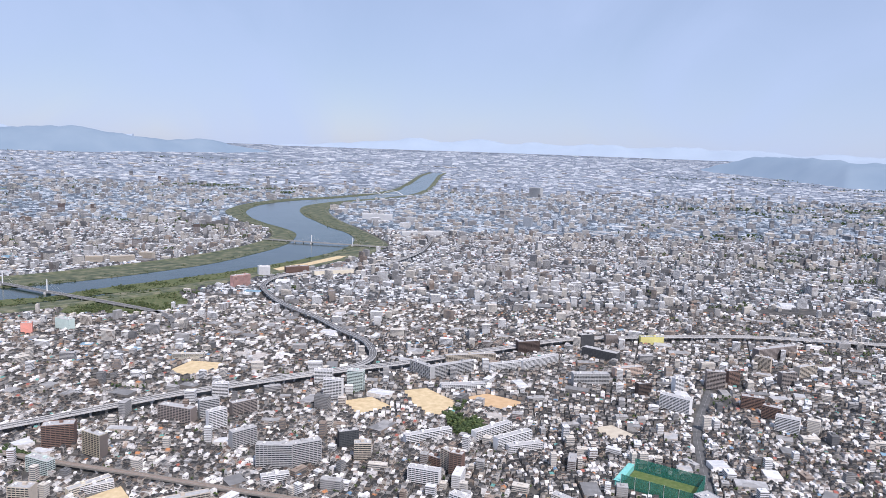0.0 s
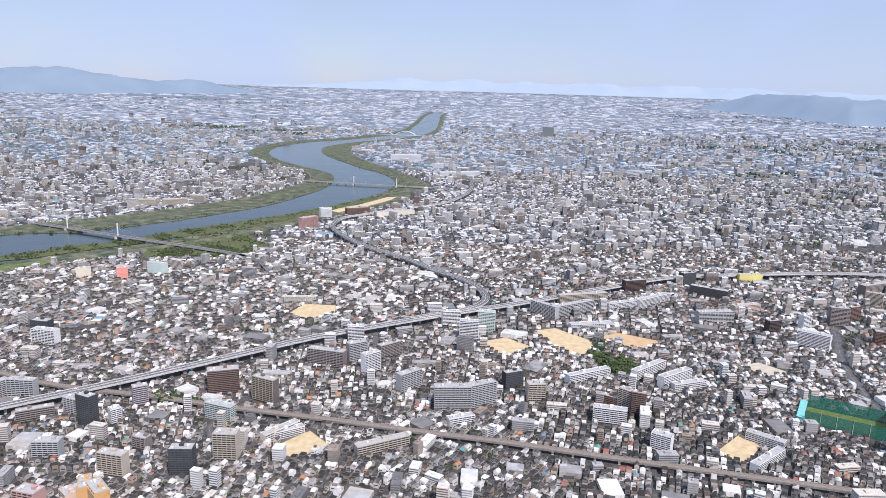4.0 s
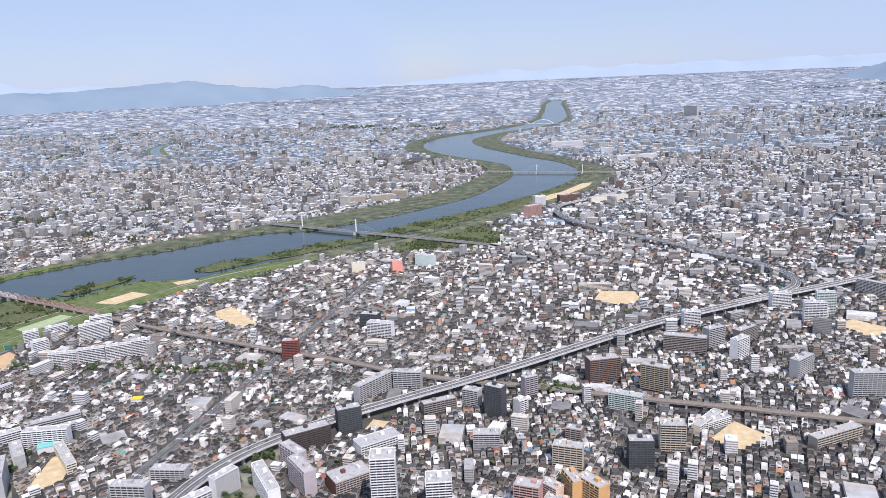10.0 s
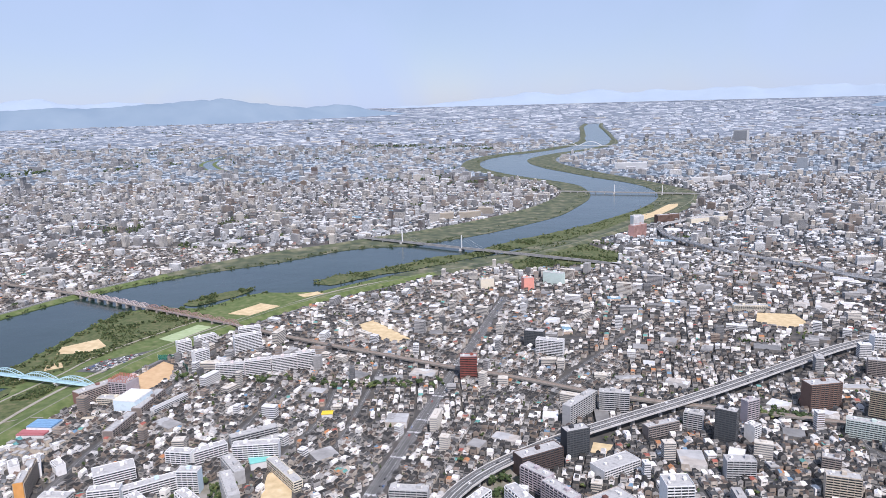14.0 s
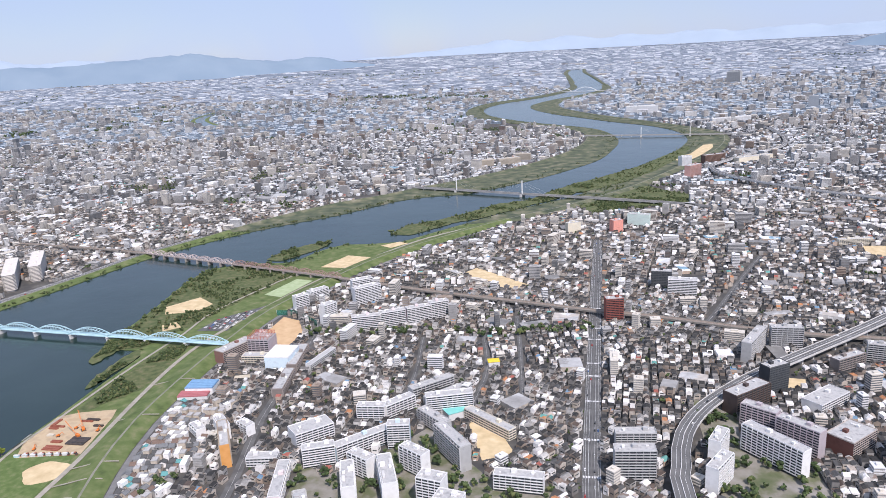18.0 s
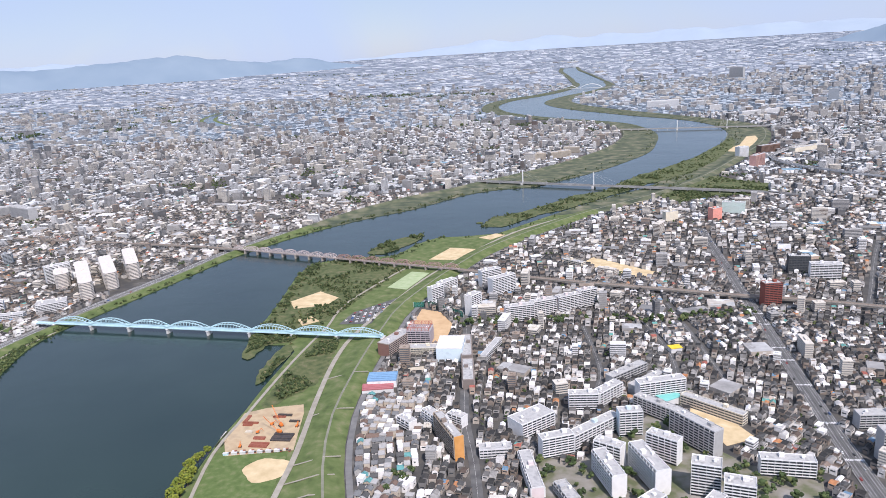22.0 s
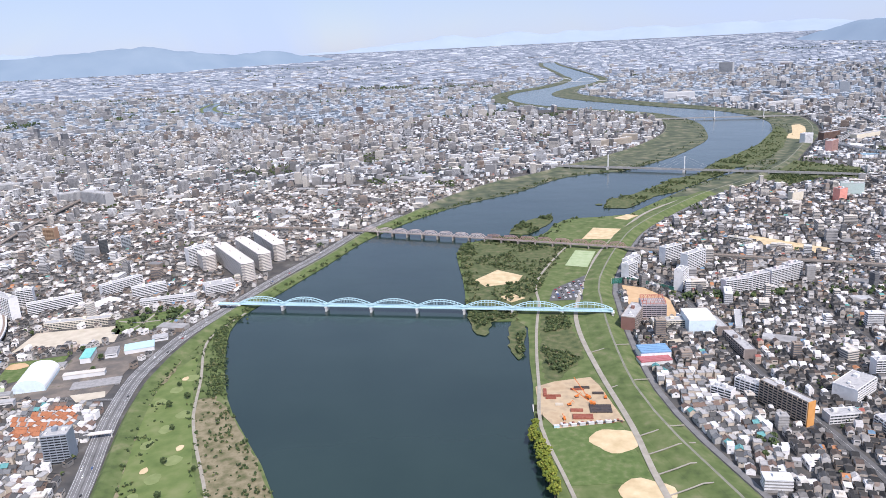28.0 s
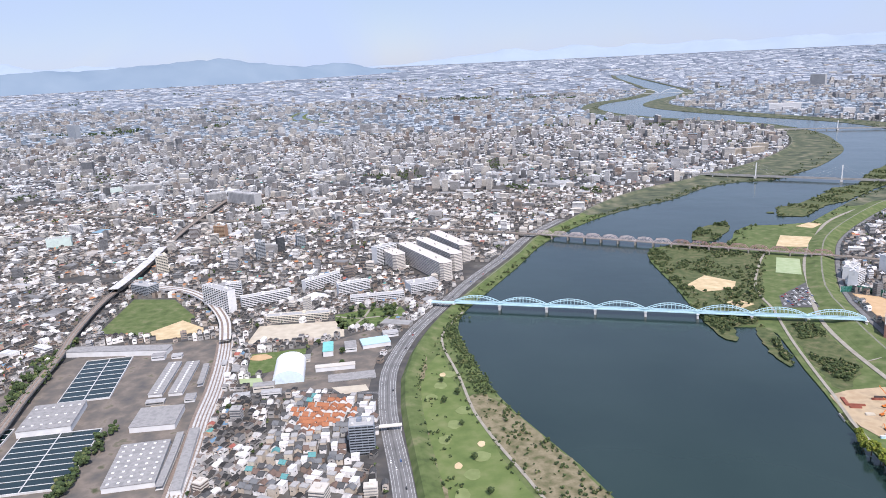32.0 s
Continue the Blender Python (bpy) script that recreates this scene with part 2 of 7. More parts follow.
def mesh_of(name, verts, faces, mats, index=None):
    me = bpy.data.meshes.new(name)
    me.from_pydata([(a * U, b * U, c * U) for a, b, c in verts], [], faces)
    for m in mats if isinstance(mats, (list, tuple)) else [mats]:
        me.materials.append(m)
    if index is not None:
        me.polygons.foreach_set("material_index", index)
    me.update()
    return me


def part(name, me, parent, label="", at=(0, 0, 0), rz=0.0):
    ob = new(name, me)
    ob.parent = parent
    ob.matrix_basis = pose(at[0] * U, at[1] * U, at[2] * U, 0, 0, rz)
    return tagged(ob, label)


class Shape:
    """Gathers boxes, prisms and tubes into one mesh."""
    def __init__(self):
        self.v, self.f, self.i = [], [], []

    def face(self, pts, mi=0):
        n = len(self.v)
        self.v += pts
        self.f.append(tuple(range(n, n + len(pts))))
        self.i.append(mi)

    def prism(self, ring, z0, z1, mi=0, top=None):
        n, k = len(self.v), len(ring)
        self.v += [(x, y, z0) for x, y in ring] + [(x, y, z1) for x, y in ring]
        self.f += [(n + j, n + (j + 1) % k, n + k + (j + 1) % k, n + k + j) for j in range(k)]
        self.f.append(tuple(range(n + k, n + 2 * k)))
        self.i += [mi] * k + [mi if top is None else top]
        return self

    def box(self, x0, x1, y0, y1, z0, z1, mi=0, top=None):
        return self.prism([(x0, y0), (x1, y0), (x1, y1), (x0, y1)], z0, z1, mi, top)

    def beam(self, a, b, w, h=None, mi=0):
        """A bar from a to b of that width and height."""
        a, b = Vector(a), Vector(b)
        d = (b - a).normalized()
        s = d.cross(Vector((0, 0, 1)))
        s = s.normalized() if s.length > 1e-4 else Vector((1, 0, 0))
        t = s.cross(d)
        s, t = s * w / 2, t * (h or w) / 2
        n = len(self.v)
        for p in (a, b):
            self.v += [tuple(p + s + t), tuple(p - s + t), tuple(p - s - t), tuple(p + s - t)]
        self.f += [(n, n + 1, n + 5, n + 4), (n + 1, n + 2, n + 6, n + 5), (n + 2, n + 3, n + 7, n + 6), (n + 3, n, n + 4, n + 7), (n + 3, n + 2, n + 1, n), (n + 4, n + 5, n + 6, n + 7)]
        self.i += [mi] * 6
        return self

    def mesh(self, name, mats):
        return mesh_of(name, self.v, self.f, mats, self.i)


def smooth_line(pts, step=20.0):
    """A curve through the points (Catmull-Rom), with a point every step metres."""
    p = np.array(pts, float)
    p = np.vstack([2 * p[0] - p[1], p, 2 * p[-1] - p[-2]])
    out = []
    for a, b, c, d in zip(p[:-3], p[1:-2], p[2:-1], p[3:]):
        n = max(1, int(np.linalg.norm(c - b) / step))
        for s in np.arange(n) / n:
            out.append(0.5 * (2 * b + (c - a) * s + (2 * a - 5 * b + 4 * c - d) * s * s + (3 * b - a - 3 * c + d) * s ** 3))
    out.append(p[-2])
    return np.array(out)


def normals(line):
    d = np.gradient(line[:, :2], axis=0)
    d /= np.linalg.norm(d, axis=1, keepdims=True) + 1e-9
    return np.stack([d[:, 1], -d[:, 0]], 1)          # to the right of the way


def ribbon(name, line, w0, w1, z, thick, mats, mi_top=0, mi_side=0):
    """A strip along a line from offset w0 to w1 (to the right), top at z, with sides of that thickness."""
    nr = normals(line)
    z = np.broadcast_to(z, len(line))
    a, b = line[:, :2] + nr * w0, line[:, :2] + nr * w1
    n = len(line)
    v = [(*q, h) for q, h in zip(a, z)] + [(*q, h) for q, h in zip(b, z)]
    v += [(*q, h - thick) for q, h in zip(a, z)] + [(*q, h - thick) for q, h in zip(b, z)]
    f, mi = [], []
    for j in range(n - 1):
        f += [(j, n + j, n + j + 1, j + 1), (j + 1, 2 * n + j + 1, 2 * n + j, j), (n + j, 3 * n + j, 3 * n + j + 1, n + j + 1), (2 * n + j, 2 * n + j + 1, 3 * n + j + 1, 3 * n + j)]
        mi += [mi_top, mi_side, mi_side, mi_side]
    return mesh_of(name, v, f, mats, mi)


def sheet(name, ring, z, thick, mats):
    """A flat piece of land with that outline, its top at z."""
    s = Shape().prism([tuple(q[:2]) for q in ring], z - thick, z)
    me = s.mesh(name, mats)
    bm = bmesh.new()
    bm.from_mesh(me)
    bmesh.ops.triangulate(bm, faces=[f for f in bm.faces if len(f.verts) > 4], ngon_method="EAR_CLIP")
    bmesh.ops.recalc_face_normals(bm, faces=bm.faces)
    bm.to_mesh(me)
    bm.free()
    return me


def inside(px, py, ring):
    """Which of the points lie in the outline."""
    r = np.array(ring)[:, :2]
    res = np.zeros(len(px), bool)
    for (x0, y0), (x1, y1) in zip(r, np.roll(r, -1, 0)):
        if y0 != y1:
            res ^= ((y0 > py) != (y1 > py)) & (px < (x1 - x0) * (py - y0) / (y1 - y0) + x0)
    return res


def near_line(px, py, line, dist):
    """Which of the points lie within dist of the line."""
    res = np.zeros(len(px), bool)
    for a, b in zip(line[:-1, :2], line[1:, :2]):
        lo, hi = np.minimum(a, b) - dist, np.maximum(a, b) + dist
        k = np.where((px > lo[0]) & (px < hi[0]) & (py > lo[1]) & (py < hi[1]) & ~res)[0]
        if len(k):
            d = b - a
            s = np.clip(((px[k] - a[0]) * d[0] + (py[k] - a[1]) * d[1]) / max(d @ d, 1e-9), 0, 1)
            res[k[np.hypot(px[k] - a[0] - s * d[0], py[k] - a[1] - s * d[1]) < dist]] = True
    return res


def round_ring(x, y, rx, ry, n=20, rz=0.0, rough=0.06):
    out = []
    for k in range(n):
        a = 2 * math.pi * k / n
        q = 1 + rough * math.sin(3 * a + x) + rough * math.sin(5 * a + y)
        u, v = rx * q * math.cos(a), ry * q * math.sin(a)
        c, s = math.cos(radians(rz)), math.sin(radians(rz))
        out.append((x + u * c - v * s, y + u * s + v * c))
    return out

# ---- the land: ground, river, levees ----
def lift(x, y):
    """How high the far plain has risen towards the foot of the hills."""
    return np.interp(np.hypot(np.asarray(x) + 1100, y), [9000, 13000, 16000, 20000, 24000, 46000], [0, 60, 150, 250, 310, 320])


def raised(me):
    """The mesh, laid on the rising far plain."""
    co = np.empty(len(me.vertices) * 3)
    me.vertices.foreach_get("co", co)
    co = co.reshape(-1, 3)
    up = lift(co[:, 0] / U, co[:, 1] / U)
    co[:, 2] += (up + np.where(up > 0, 2.0, 0.0)) * U
    me.vertices.foreach_set("co", co.ravel())
    return me


def grid_ground():
    """The ground, one sheet to the horizon."""
    r = [0, 200, 600, 1500, 3000, 4600, 9000, 13000, 16000, 20000, 24000, 34000, 46000]
    n, v, f = 48, [(-1100, 0, 0)], []
    for d in r[1:]:
        v += [(-1100 + d * math.sin(2 * math.pi * k / n), d * math.cos(2 * math.pi * k / n), float(lift(-1100, d))) for k in range(n)]
    f += [(0, 1 + (k + 1) % n, 1 + k) for k in range(n)]
    for j in range(len(r) - 2):
        f += [(1 + j * n + k, 1 + j * n + (k + 1) % n, 1 + (j + 1) * n + (k + 1) % n, 1 + (j + 1) * n + k) for k in range(n)]
    return mesh_of("ground", v, f, [M_CITY, M_PLAIN_HAZE], [0] * (n * 5) + [1] * (len(f) - n * 5))


tagged(new("ground", grid_ground()), "grey city ground of streets and yards reaching the horizon", "ground", kind="structure")

BANK_L = smooth_line([(-1900, -900), (-2010, 0), (-2100, 450), (-2179, 695), (-2225, 790), (-2280, 900), (-2325, 1050), (-2340, 1170), (-2298, 1300), (-2240, 1456), (-2175, 1640),
                      (-2060, 1830), (-1941, 1965), (-1800, 2080), (-1670, 2240), (-1560, 2310), (-1450, 2330), (-1330, 2440), (-1220, 2555), (-1090, 2730), (-955, 2950), (-865, 3220),
                      (-805, 3460), (-790, 3700), (-830, 4010), (-960, 4260), (-1130, 4500), (-1310, 4830), (-1450, 5250), (-1480, 5780), (-1340, 6280), (-1060, 6700), (-760, 7350), (-540, 8250), (-440, 9900), (-360, 11600), (-230, 12600)], 40)
BANK_R = smooth_line([(-1650, -900), (-1780, 0), (-1890, 400), (-1915, 675), (-1916, 830), (-1908, 900), (-1904, 965), (-1897, 1030), (-1892, 1085), (-1905, 1112), (-1950, 1116), (-1976, 1140), (-1978, 1300), (-1985, 1480), (-1965, 1560), (-1900, 1600),
                      (-1805, 1592), (-1765, 1675), (-1710, 1740), (-1650, 1738), (-1572, 1752), (-1523, 1811), (-1436, 1913), (-1338, 2026), (-1242, 2123), (-1150, 2200), (-1060, 2320), (-990, 2480), (-860, 2680), (-770, 2840), (-650, 3060), (-545, 3300),
                      (-490, 3490), (-470, 3720), (-500, 3950), (-580, 4170), (-710, 4400), (-850, 4720), (-990, 5050), (-1110, 5500), (-1110, 5950), (-900, 6500), (-540, 7150), (-300, 8000), (-180, 9800), (-130, 11600), (-40, 12600)], 40)
LEVEE_L = smooth_line([(-2150, -900), (-2250, 0), (-2310, 500), (-2352, 715), (-2371, 800), (-2387, 880), (-2396, 955), (-2393, 1030), (-2377, 1130), (-2350, 1225), (-2302, 1358), (-2236, 1534), (-2184, 1689), (-2100, 1840), (-1984, 2055),
                       (-1844, 2231), (-1711, 2341), (-1610, 2450), (-1469, 2580), (-1290, 2790), (-1115, 3060), (-1010, 3300), (-945, 3530), (-920, 3800), (-985, 4080), (-1110, 4330), (-1290, 4560), (-1470, 4900), (-1590, 5250),
                       (-1590, 5850), (-1420, 6400), (-1120, 6820), (-830, 7450), (-610, 8300), (-500, 9900), (-420, 11600), (-280, 12750)], 40)
LEVEE_R = smooth_line([(-1400, -900), (-1560, 0), (-1690, 400), (-1738, 662), (-1760, 761), (-1773, 876), (-1765, 1029), (-1749, 1163), (-1728, 1272), (-1648, 1472), (-1555, 1641), (-1338, 1897), (-1130, 2082),
                       (-922, 2320), (-700, 2660), (-530, 2930), (-400, 3200), (-315, 3460), (-290, 3680), (-350, 3900), (-440, 4150), (-560, 4450), (-680, 4750), (-800, 5100), (-900, 5550), (-900, 6000), (-760, 6450), (-450, 7080), (-220, 7950), (-120, 9800), (-70, 11600), (20, 12750)], 40)
VALLEY = np.vstack([LEVEE_L, LEVEE_R[::-1]])

tagged(new("water", raised(sheet("water", VALLEY, 0.5, 0.4, M_WATER))), "dark blue-grey calm river water", "river", kind="structure")
SPLIT = 1900          # beyond this the grass is rough, dry and greyed for haze
for nm, a, b, words in (("ground_bank_west", LEVEE_L, BANK_L, "grassy river bank below the levee"), ("ground_bank_east", BANK_R, LEVEE_R, "wide grassy flood plain beside the river")):
    i, j = int(np.argmax(a[:, 1] > SPLIT)), int(np.argmax(b[:, 1] > SPLIT))
    tagged(new(nm, sheet("bank", np.vstack([a[:i + 1], b[:j + 1][::-1]]), 1.8, 1.6, M_GRASS)), words, "river bank", kind="structure")
    tagged(new(nm + "_far", raised(sheet("bank", np.vstack([a[i:], b[j:][::-1]]), 1.8, 1.6, M_GRASS_FAR))), "far " + words, "river bank", kind="structure")
for nm, line in (("levee_west", LEVEE_L), ("levee_east", LEVEE_R)):
    nr = normals(line)
    east = nm == "levee_east"
    prof = [(-46, 1.9), (-28, 6.2), (-19.2, 7.2), (-16.4, 7.2), (0, 2.0), (4, 0.2)] if east else [(-9, 0.2), (-3, 6.6), (-0.9, 6.8), (0.9, 6.8), (4, 6.4), (17, 1.9)]
    v = [(*(line[k] + nr[k] * o), h) for k in range(len(line)) for o, h in prof]
    q = len(prof)
    f = [(k * q + j, k * q + j + 1, (k + 1) * q + j + 1, (k + 1) * q + j) for k in range(len(line) - 1) for j in range(q - 1)]
    mi = [1 if j == 2 and (east or line[k][1] > 1250) else 2 * int(line[k][1] > SPLIT) for k in range(len(line) - 1) for j in range(q - 1)]
    tagged(new(nm, raised(mesh_of(nm, v, f, [M_GRASS, M_LPATH, M_GRASS_FAR], mi))), "long green levee with a pale path on its crest", "levee", kind="structure")

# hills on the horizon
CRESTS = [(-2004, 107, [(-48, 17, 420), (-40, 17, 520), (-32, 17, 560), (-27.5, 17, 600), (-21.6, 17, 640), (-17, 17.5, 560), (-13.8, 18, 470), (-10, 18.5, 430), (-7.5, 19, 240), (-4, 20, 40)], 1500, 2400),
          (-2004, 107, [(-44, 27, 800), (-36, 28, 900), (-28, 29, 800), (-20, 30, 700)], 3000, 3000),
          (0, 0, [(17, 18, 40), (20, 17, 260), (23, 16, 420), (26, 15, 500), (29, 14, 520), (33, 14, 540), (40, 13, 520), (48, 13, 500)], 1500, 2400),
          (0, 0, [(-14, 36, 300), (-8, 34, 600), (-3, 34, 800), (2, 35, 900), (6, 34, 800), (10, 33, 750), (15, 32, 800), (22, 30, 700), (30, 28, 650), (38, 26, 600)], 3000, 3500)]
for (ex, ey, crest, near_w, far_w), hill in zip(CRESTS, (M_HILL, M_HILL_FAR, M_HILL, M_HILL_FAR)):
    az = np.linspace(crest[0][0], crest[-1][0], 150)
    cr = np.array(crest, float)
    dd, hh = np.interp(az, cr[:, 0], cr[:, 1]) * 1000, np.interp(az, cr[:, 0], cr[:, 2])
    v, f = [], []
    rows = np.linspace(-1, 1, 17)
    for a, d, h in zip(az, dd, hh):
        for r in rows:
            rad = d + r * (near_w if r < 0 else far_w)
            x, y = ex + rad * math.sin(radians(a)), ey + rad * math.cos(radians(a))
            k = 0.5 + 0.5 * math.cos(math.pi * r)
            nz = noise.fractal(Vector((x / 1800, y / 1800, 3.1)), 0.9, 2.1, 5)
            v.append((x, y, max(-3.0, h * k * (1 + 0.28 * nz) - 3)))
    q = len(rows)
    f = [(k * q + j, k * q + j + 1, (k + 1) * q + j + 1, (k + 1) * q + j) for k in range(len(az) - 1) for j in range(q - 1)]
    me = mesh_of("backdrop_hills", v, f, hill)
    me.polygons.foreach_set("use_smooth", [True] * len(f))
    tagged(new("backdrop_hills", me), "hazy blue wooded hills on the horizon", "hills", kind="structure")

# ---- roads and railways ----
EXPRESSWAY = smooth_line([(-1150, -400), (-1150, 400), (-1152, 694), (-1143, 760), (-1125, 825), (-1085, 890), (-1010, 965), (-920, 1035), (-816, 1112), (-721, 1187), (-615, 1275), (-510, 1360), (-400, 1430),
                          (-250, 1520), (-60, 1625), (180, 1775), (341, 1868), (527, 1913), (853, 1958), (1111, 1935), (1600, 1870)], 25)
BRANCH = smooth_line([(-330, 1480), (-220, 1545), (-168, 1610), (-162, 1690), (-200, 1800), (-270, 1890), (-362, 2026), (-490, 2180), (-580, 2340), (-625, 2470), (-615, 2620), (-545, 2715), (-440, 2835), (-330, 2930), (-220, 3060), (-125, 3320), (-85, 3570), (-75, 3900), (-150, 4300)], 20)
RAIL_E = smooth_line([(-1655, 1452), (-1504, 1377), (-1380, 1323), (-1275, 1280), (-1190, 1244), (-1100, 1212), (-1026, 1181), (-940, 1142), (-850, 1115), (-718, 1088), (-593, 1055), (-440, 1020), (-300, 985), (-190, 960), (0, 908), (300, 830), (800, 690)], 25)
RAIL_W = smooth_line([(-2190, 1690), (-2319, 1738), (-2538, 1805), (-2855, 1900), (-3400, 2060), (-4200, 2300)], 25)
AVENUE = smooth_line([(-1262, 400), (-1238, 714), (-1213, 929), (-1164, 1312), (-1110, 1720)], 40)
RIVERSIDE = smooth_line([(-2290, 100), (-2332, 500), (-2370, 700), (-2400, 825), (-2413, 890), (-2423, 975), (-2418, 1050), (-2404, 1130), (-2374, 1228), (-2330, 1370), (-2262, 1545), (-2205, 1710), (-2120, 1870)], 25)


M_OLD = material("weathered_concrete", [(0.3, (0.22, 0.2, 0.18)), (0.6, (0.3, 0.28, 0.25)), (0.8, (0.17, 0.16, 0.14))], 8, 0.9)


def viaduct(name, line, width, z, label, every=40.0, rail=False, mat=None):
    """An elevated road or railway: deck, two parapets, piers."""
    ob = thing(name, 0, 0, label=label, category="viaduct", kind="structure")
    side = mat or (M_OLD if rail else M_CONC)
    part("deck", ribbon("deck", line, -width / 2, width / 2, z, 2.2, [side if rail else M_DECK, side], 0, 1), ob)
    for o in (-width / 2 - 0.3, width / 2 - 0.1):
        part("parapet", ribbon("parapet", line, o, o + 0.4, z + 1.1, 1.6, side), ob)
    if not rail:
        part("median", ribbon("median", line, -0.35, 0.35, z + 0.9, 0.9, M_CONC), ob, "concrete median barrier")
        for o in (-width / 4 - 0.1, width / 4 - 0.1):
            part("lane_line", ribbon("lane_line", line, o, o + 0.2, z + 0.05, 0.04, M_WHITE), ob, "white lane line")
    else:
        for o in (-width / 4 - 1.6, width / 4 - 1.6):
            part("track", ribbon("track", line, o, o + 3.2, z + 0.25, 0.2, M_BALLAST), ob, "ballasted railway track")
    pier = Shape().box(-1.6, 1.6, -2.4, 2.4, 0, z - 4).box(-1.3, 1.3, -width * 0.42, width * 0.42, z - 4, z - 2.1).mesh("pier", M_CONC)
    seg = np.linalg.norm(np.diff(line, axis=0), axis=1)
    dist = np.concatenate([[0], np.cumsum(seg)])
    for s in np.arange(every / 2, dist[-1], every):
        k = min(np.searchsorted(dist, s), len(line) - 1)
        d = line[k] - line[k - 1]
        if -2600 < line[k][0] < 1400 and line[k][1] > 600:
            part("pier", pier, ob, at=(*line[k], 0), rz=math.degrees(math.atan2(d[1], d[0])))
    return ob


M_BALLAST = material("ballast", [(0.3, (0.2, 0.15, 0.12)), (0.7, (0.3, 0.24, 0.2))], 2, 0.95)
viaduct("expressway", EXPRESSWAY, 19, 14, "long elevated expressway on concrete piers")
viaduct("expressway_branch", BRANCH, 17, 15, "elevated expressway branch curving towards the river")
viaduct("railway_viaduct_east", RAIL_E, 10, 8, "grey concrete railway viaduct through the houses", 30, True)
viaduct("railway_viaduct_west", RAIL_W, 10, 8, "grey concrete railway viaduct through the houses", 30, True)
M_ROAD = material("worn_asphalt", [(0.3, grey(0.14, 0.01)), (0.7, grey(0.22, 0.02))], 15, 0.85)
for nm, line, w in (("road_avenue", AVENUE, 20), ("road_riverside", RIVERSIDE, 22)):
    ob = tagged(new(nm, ribbon(nm, line, -w / 2, w / 2, 0.6, 0.5, M_ROAD if nm == "road_riverside" else M_ASPH)), "wide grey asphalt road with lane lines", "road", kind="structure")
    for o in (-w / 2 + 1, -w / 3, -w / 6, w / 6, w / 3, w / 2 - 1):
        part("lane_line", ribbon("lane_line", line, o - 0.09, o + 0.09, 0.7, 0.05, M_WHITE), ob, "white lane line")
    part("median", ribbon("median", line, -0.6, 0.6, 0.95, 0.4, M_DECK), ob, "pale concrete median")
    if nm == "road_avenue":
        for y in (760, 835, 905, 985, 1050, 1120, 1190, 1260):
            k = int(np.argmin(abs(line[:, 1] - y)))
            d = line[k + 1] - line[k]
            zebra = Shape()
            for j in range(12):
                zebra.box(-1.8, 1.8, -9.4 + j * 1.6, -8.6 + j * 1.6, 0, 0.06)
            part("crossing", zebra.mesh("crossing", M_WHITE), ob, "white zebra crossing", at=(*line[k], 0.62), rz=math.degrees(math.atan2(d[1], d[0])))

foot = LEVEE_R[(LEVEE_R[:, 1] > 300) & (LEVEE_R[:, 1] < 2300)]
tagged(new("road_levee_foot", ribbon("road_levee_foot", foot, 5.5, 12.5, 0.6, 0.5, M_ROAD)), "grey asphalt road along the foot of the levee", "road", kind="structure")

# ---- bridges ----
def aqueduct():
    """Pale blue pipe bridge of eight arched spans."""
    x0, y0, x1, y1 = -2350, 1228, -1761, 1113
    n = 8
    L = math.hypot(x1 - x0, y1 - y0)
    ob = thing("aqueduct_bridge", x0, y0, 0, math.degrees(math.atan2(y1 - y0, x1 - x0)), "long pale blue pipe bridge with eight arched spans", "bridge")
    span = L / n
    H, zd, k = 9.6, 10.0, 14
    pts = [(span * j / k, zd + 1.5 + H * (1 - (2 * j / k - 1) ** 2)) for j in range(k + 1)]
    arch = Shape()
    for j, (xa, za) in enumerate(pts):
        arch.v += [(xa, -0.4, za - 0.5), (xa, 0.4, za - 0.5), (xa, 0.4, za + 0.5), (xa, -0.4, za + 0.5)]
        if j:
            n0, n1 = 4 * j - 4, 4 * j
            arch.f += [(n0 + c, n0 + (c + 1) % 4, n1 + (c + 1) % 4, n1 + c) for c in range(4)]
            arch.i += [0] * 4
    arch = arch.mesh("arch", M_BLUE)
    deck = Shape().box(0, span, -4.8, 4.8, zd - 1.2, zd + 0.2).mesh("deck", M_BLUE)
    pipe = Shape().box(0, span, -1.1, 1.1, zd + 0.2, zd + 2.2).mesh("pipe", M_BLUE)
    hang = [(xa, Shape().beam((0, 0, zd), (0, 0, za), 0.34).mesh("hanger", M_BLUE), za) for xa, za in pts[1:-1]]
    brace = Shape().beam((0, -4.2, 0), (0, 4.2, 0), 0.5).mesh("brace", M_BLUE)
    pier = Shape().box(-1.6, 1.6, -6, 6, -1, zd - 2.6).box(-2.2, 2.2, -7, 7, zd - 2.6, zd - 1.6).mesh("pier", M_CONC)
    for s in range(n):
        part("deck", deck, ob, at=(s * span, 0, 0))
        for side in (-4.2, 4.2):
            part("arch", arch, ob, at=(s * span, side, 0))
            part("pipe", pipe, ob, at=(s * span, side * 0.5, 0))
        for xa, me, za in hang:
            part("brace", brace, ob, at=(s * span + xa, 0, za))
            for side in (-4.2, 4.2):
                part("hanger", me, ob, at=(s * span + xa, side, 0))
        part("pier", pier, ob, at=((s + 1) * span, 0, 0))
    part("pier", pier, ob)
    part("approach", Shape().box(-42, 0, -4, 4, 7.5, 9.5).mesh("approach", M_BLUE), ob)


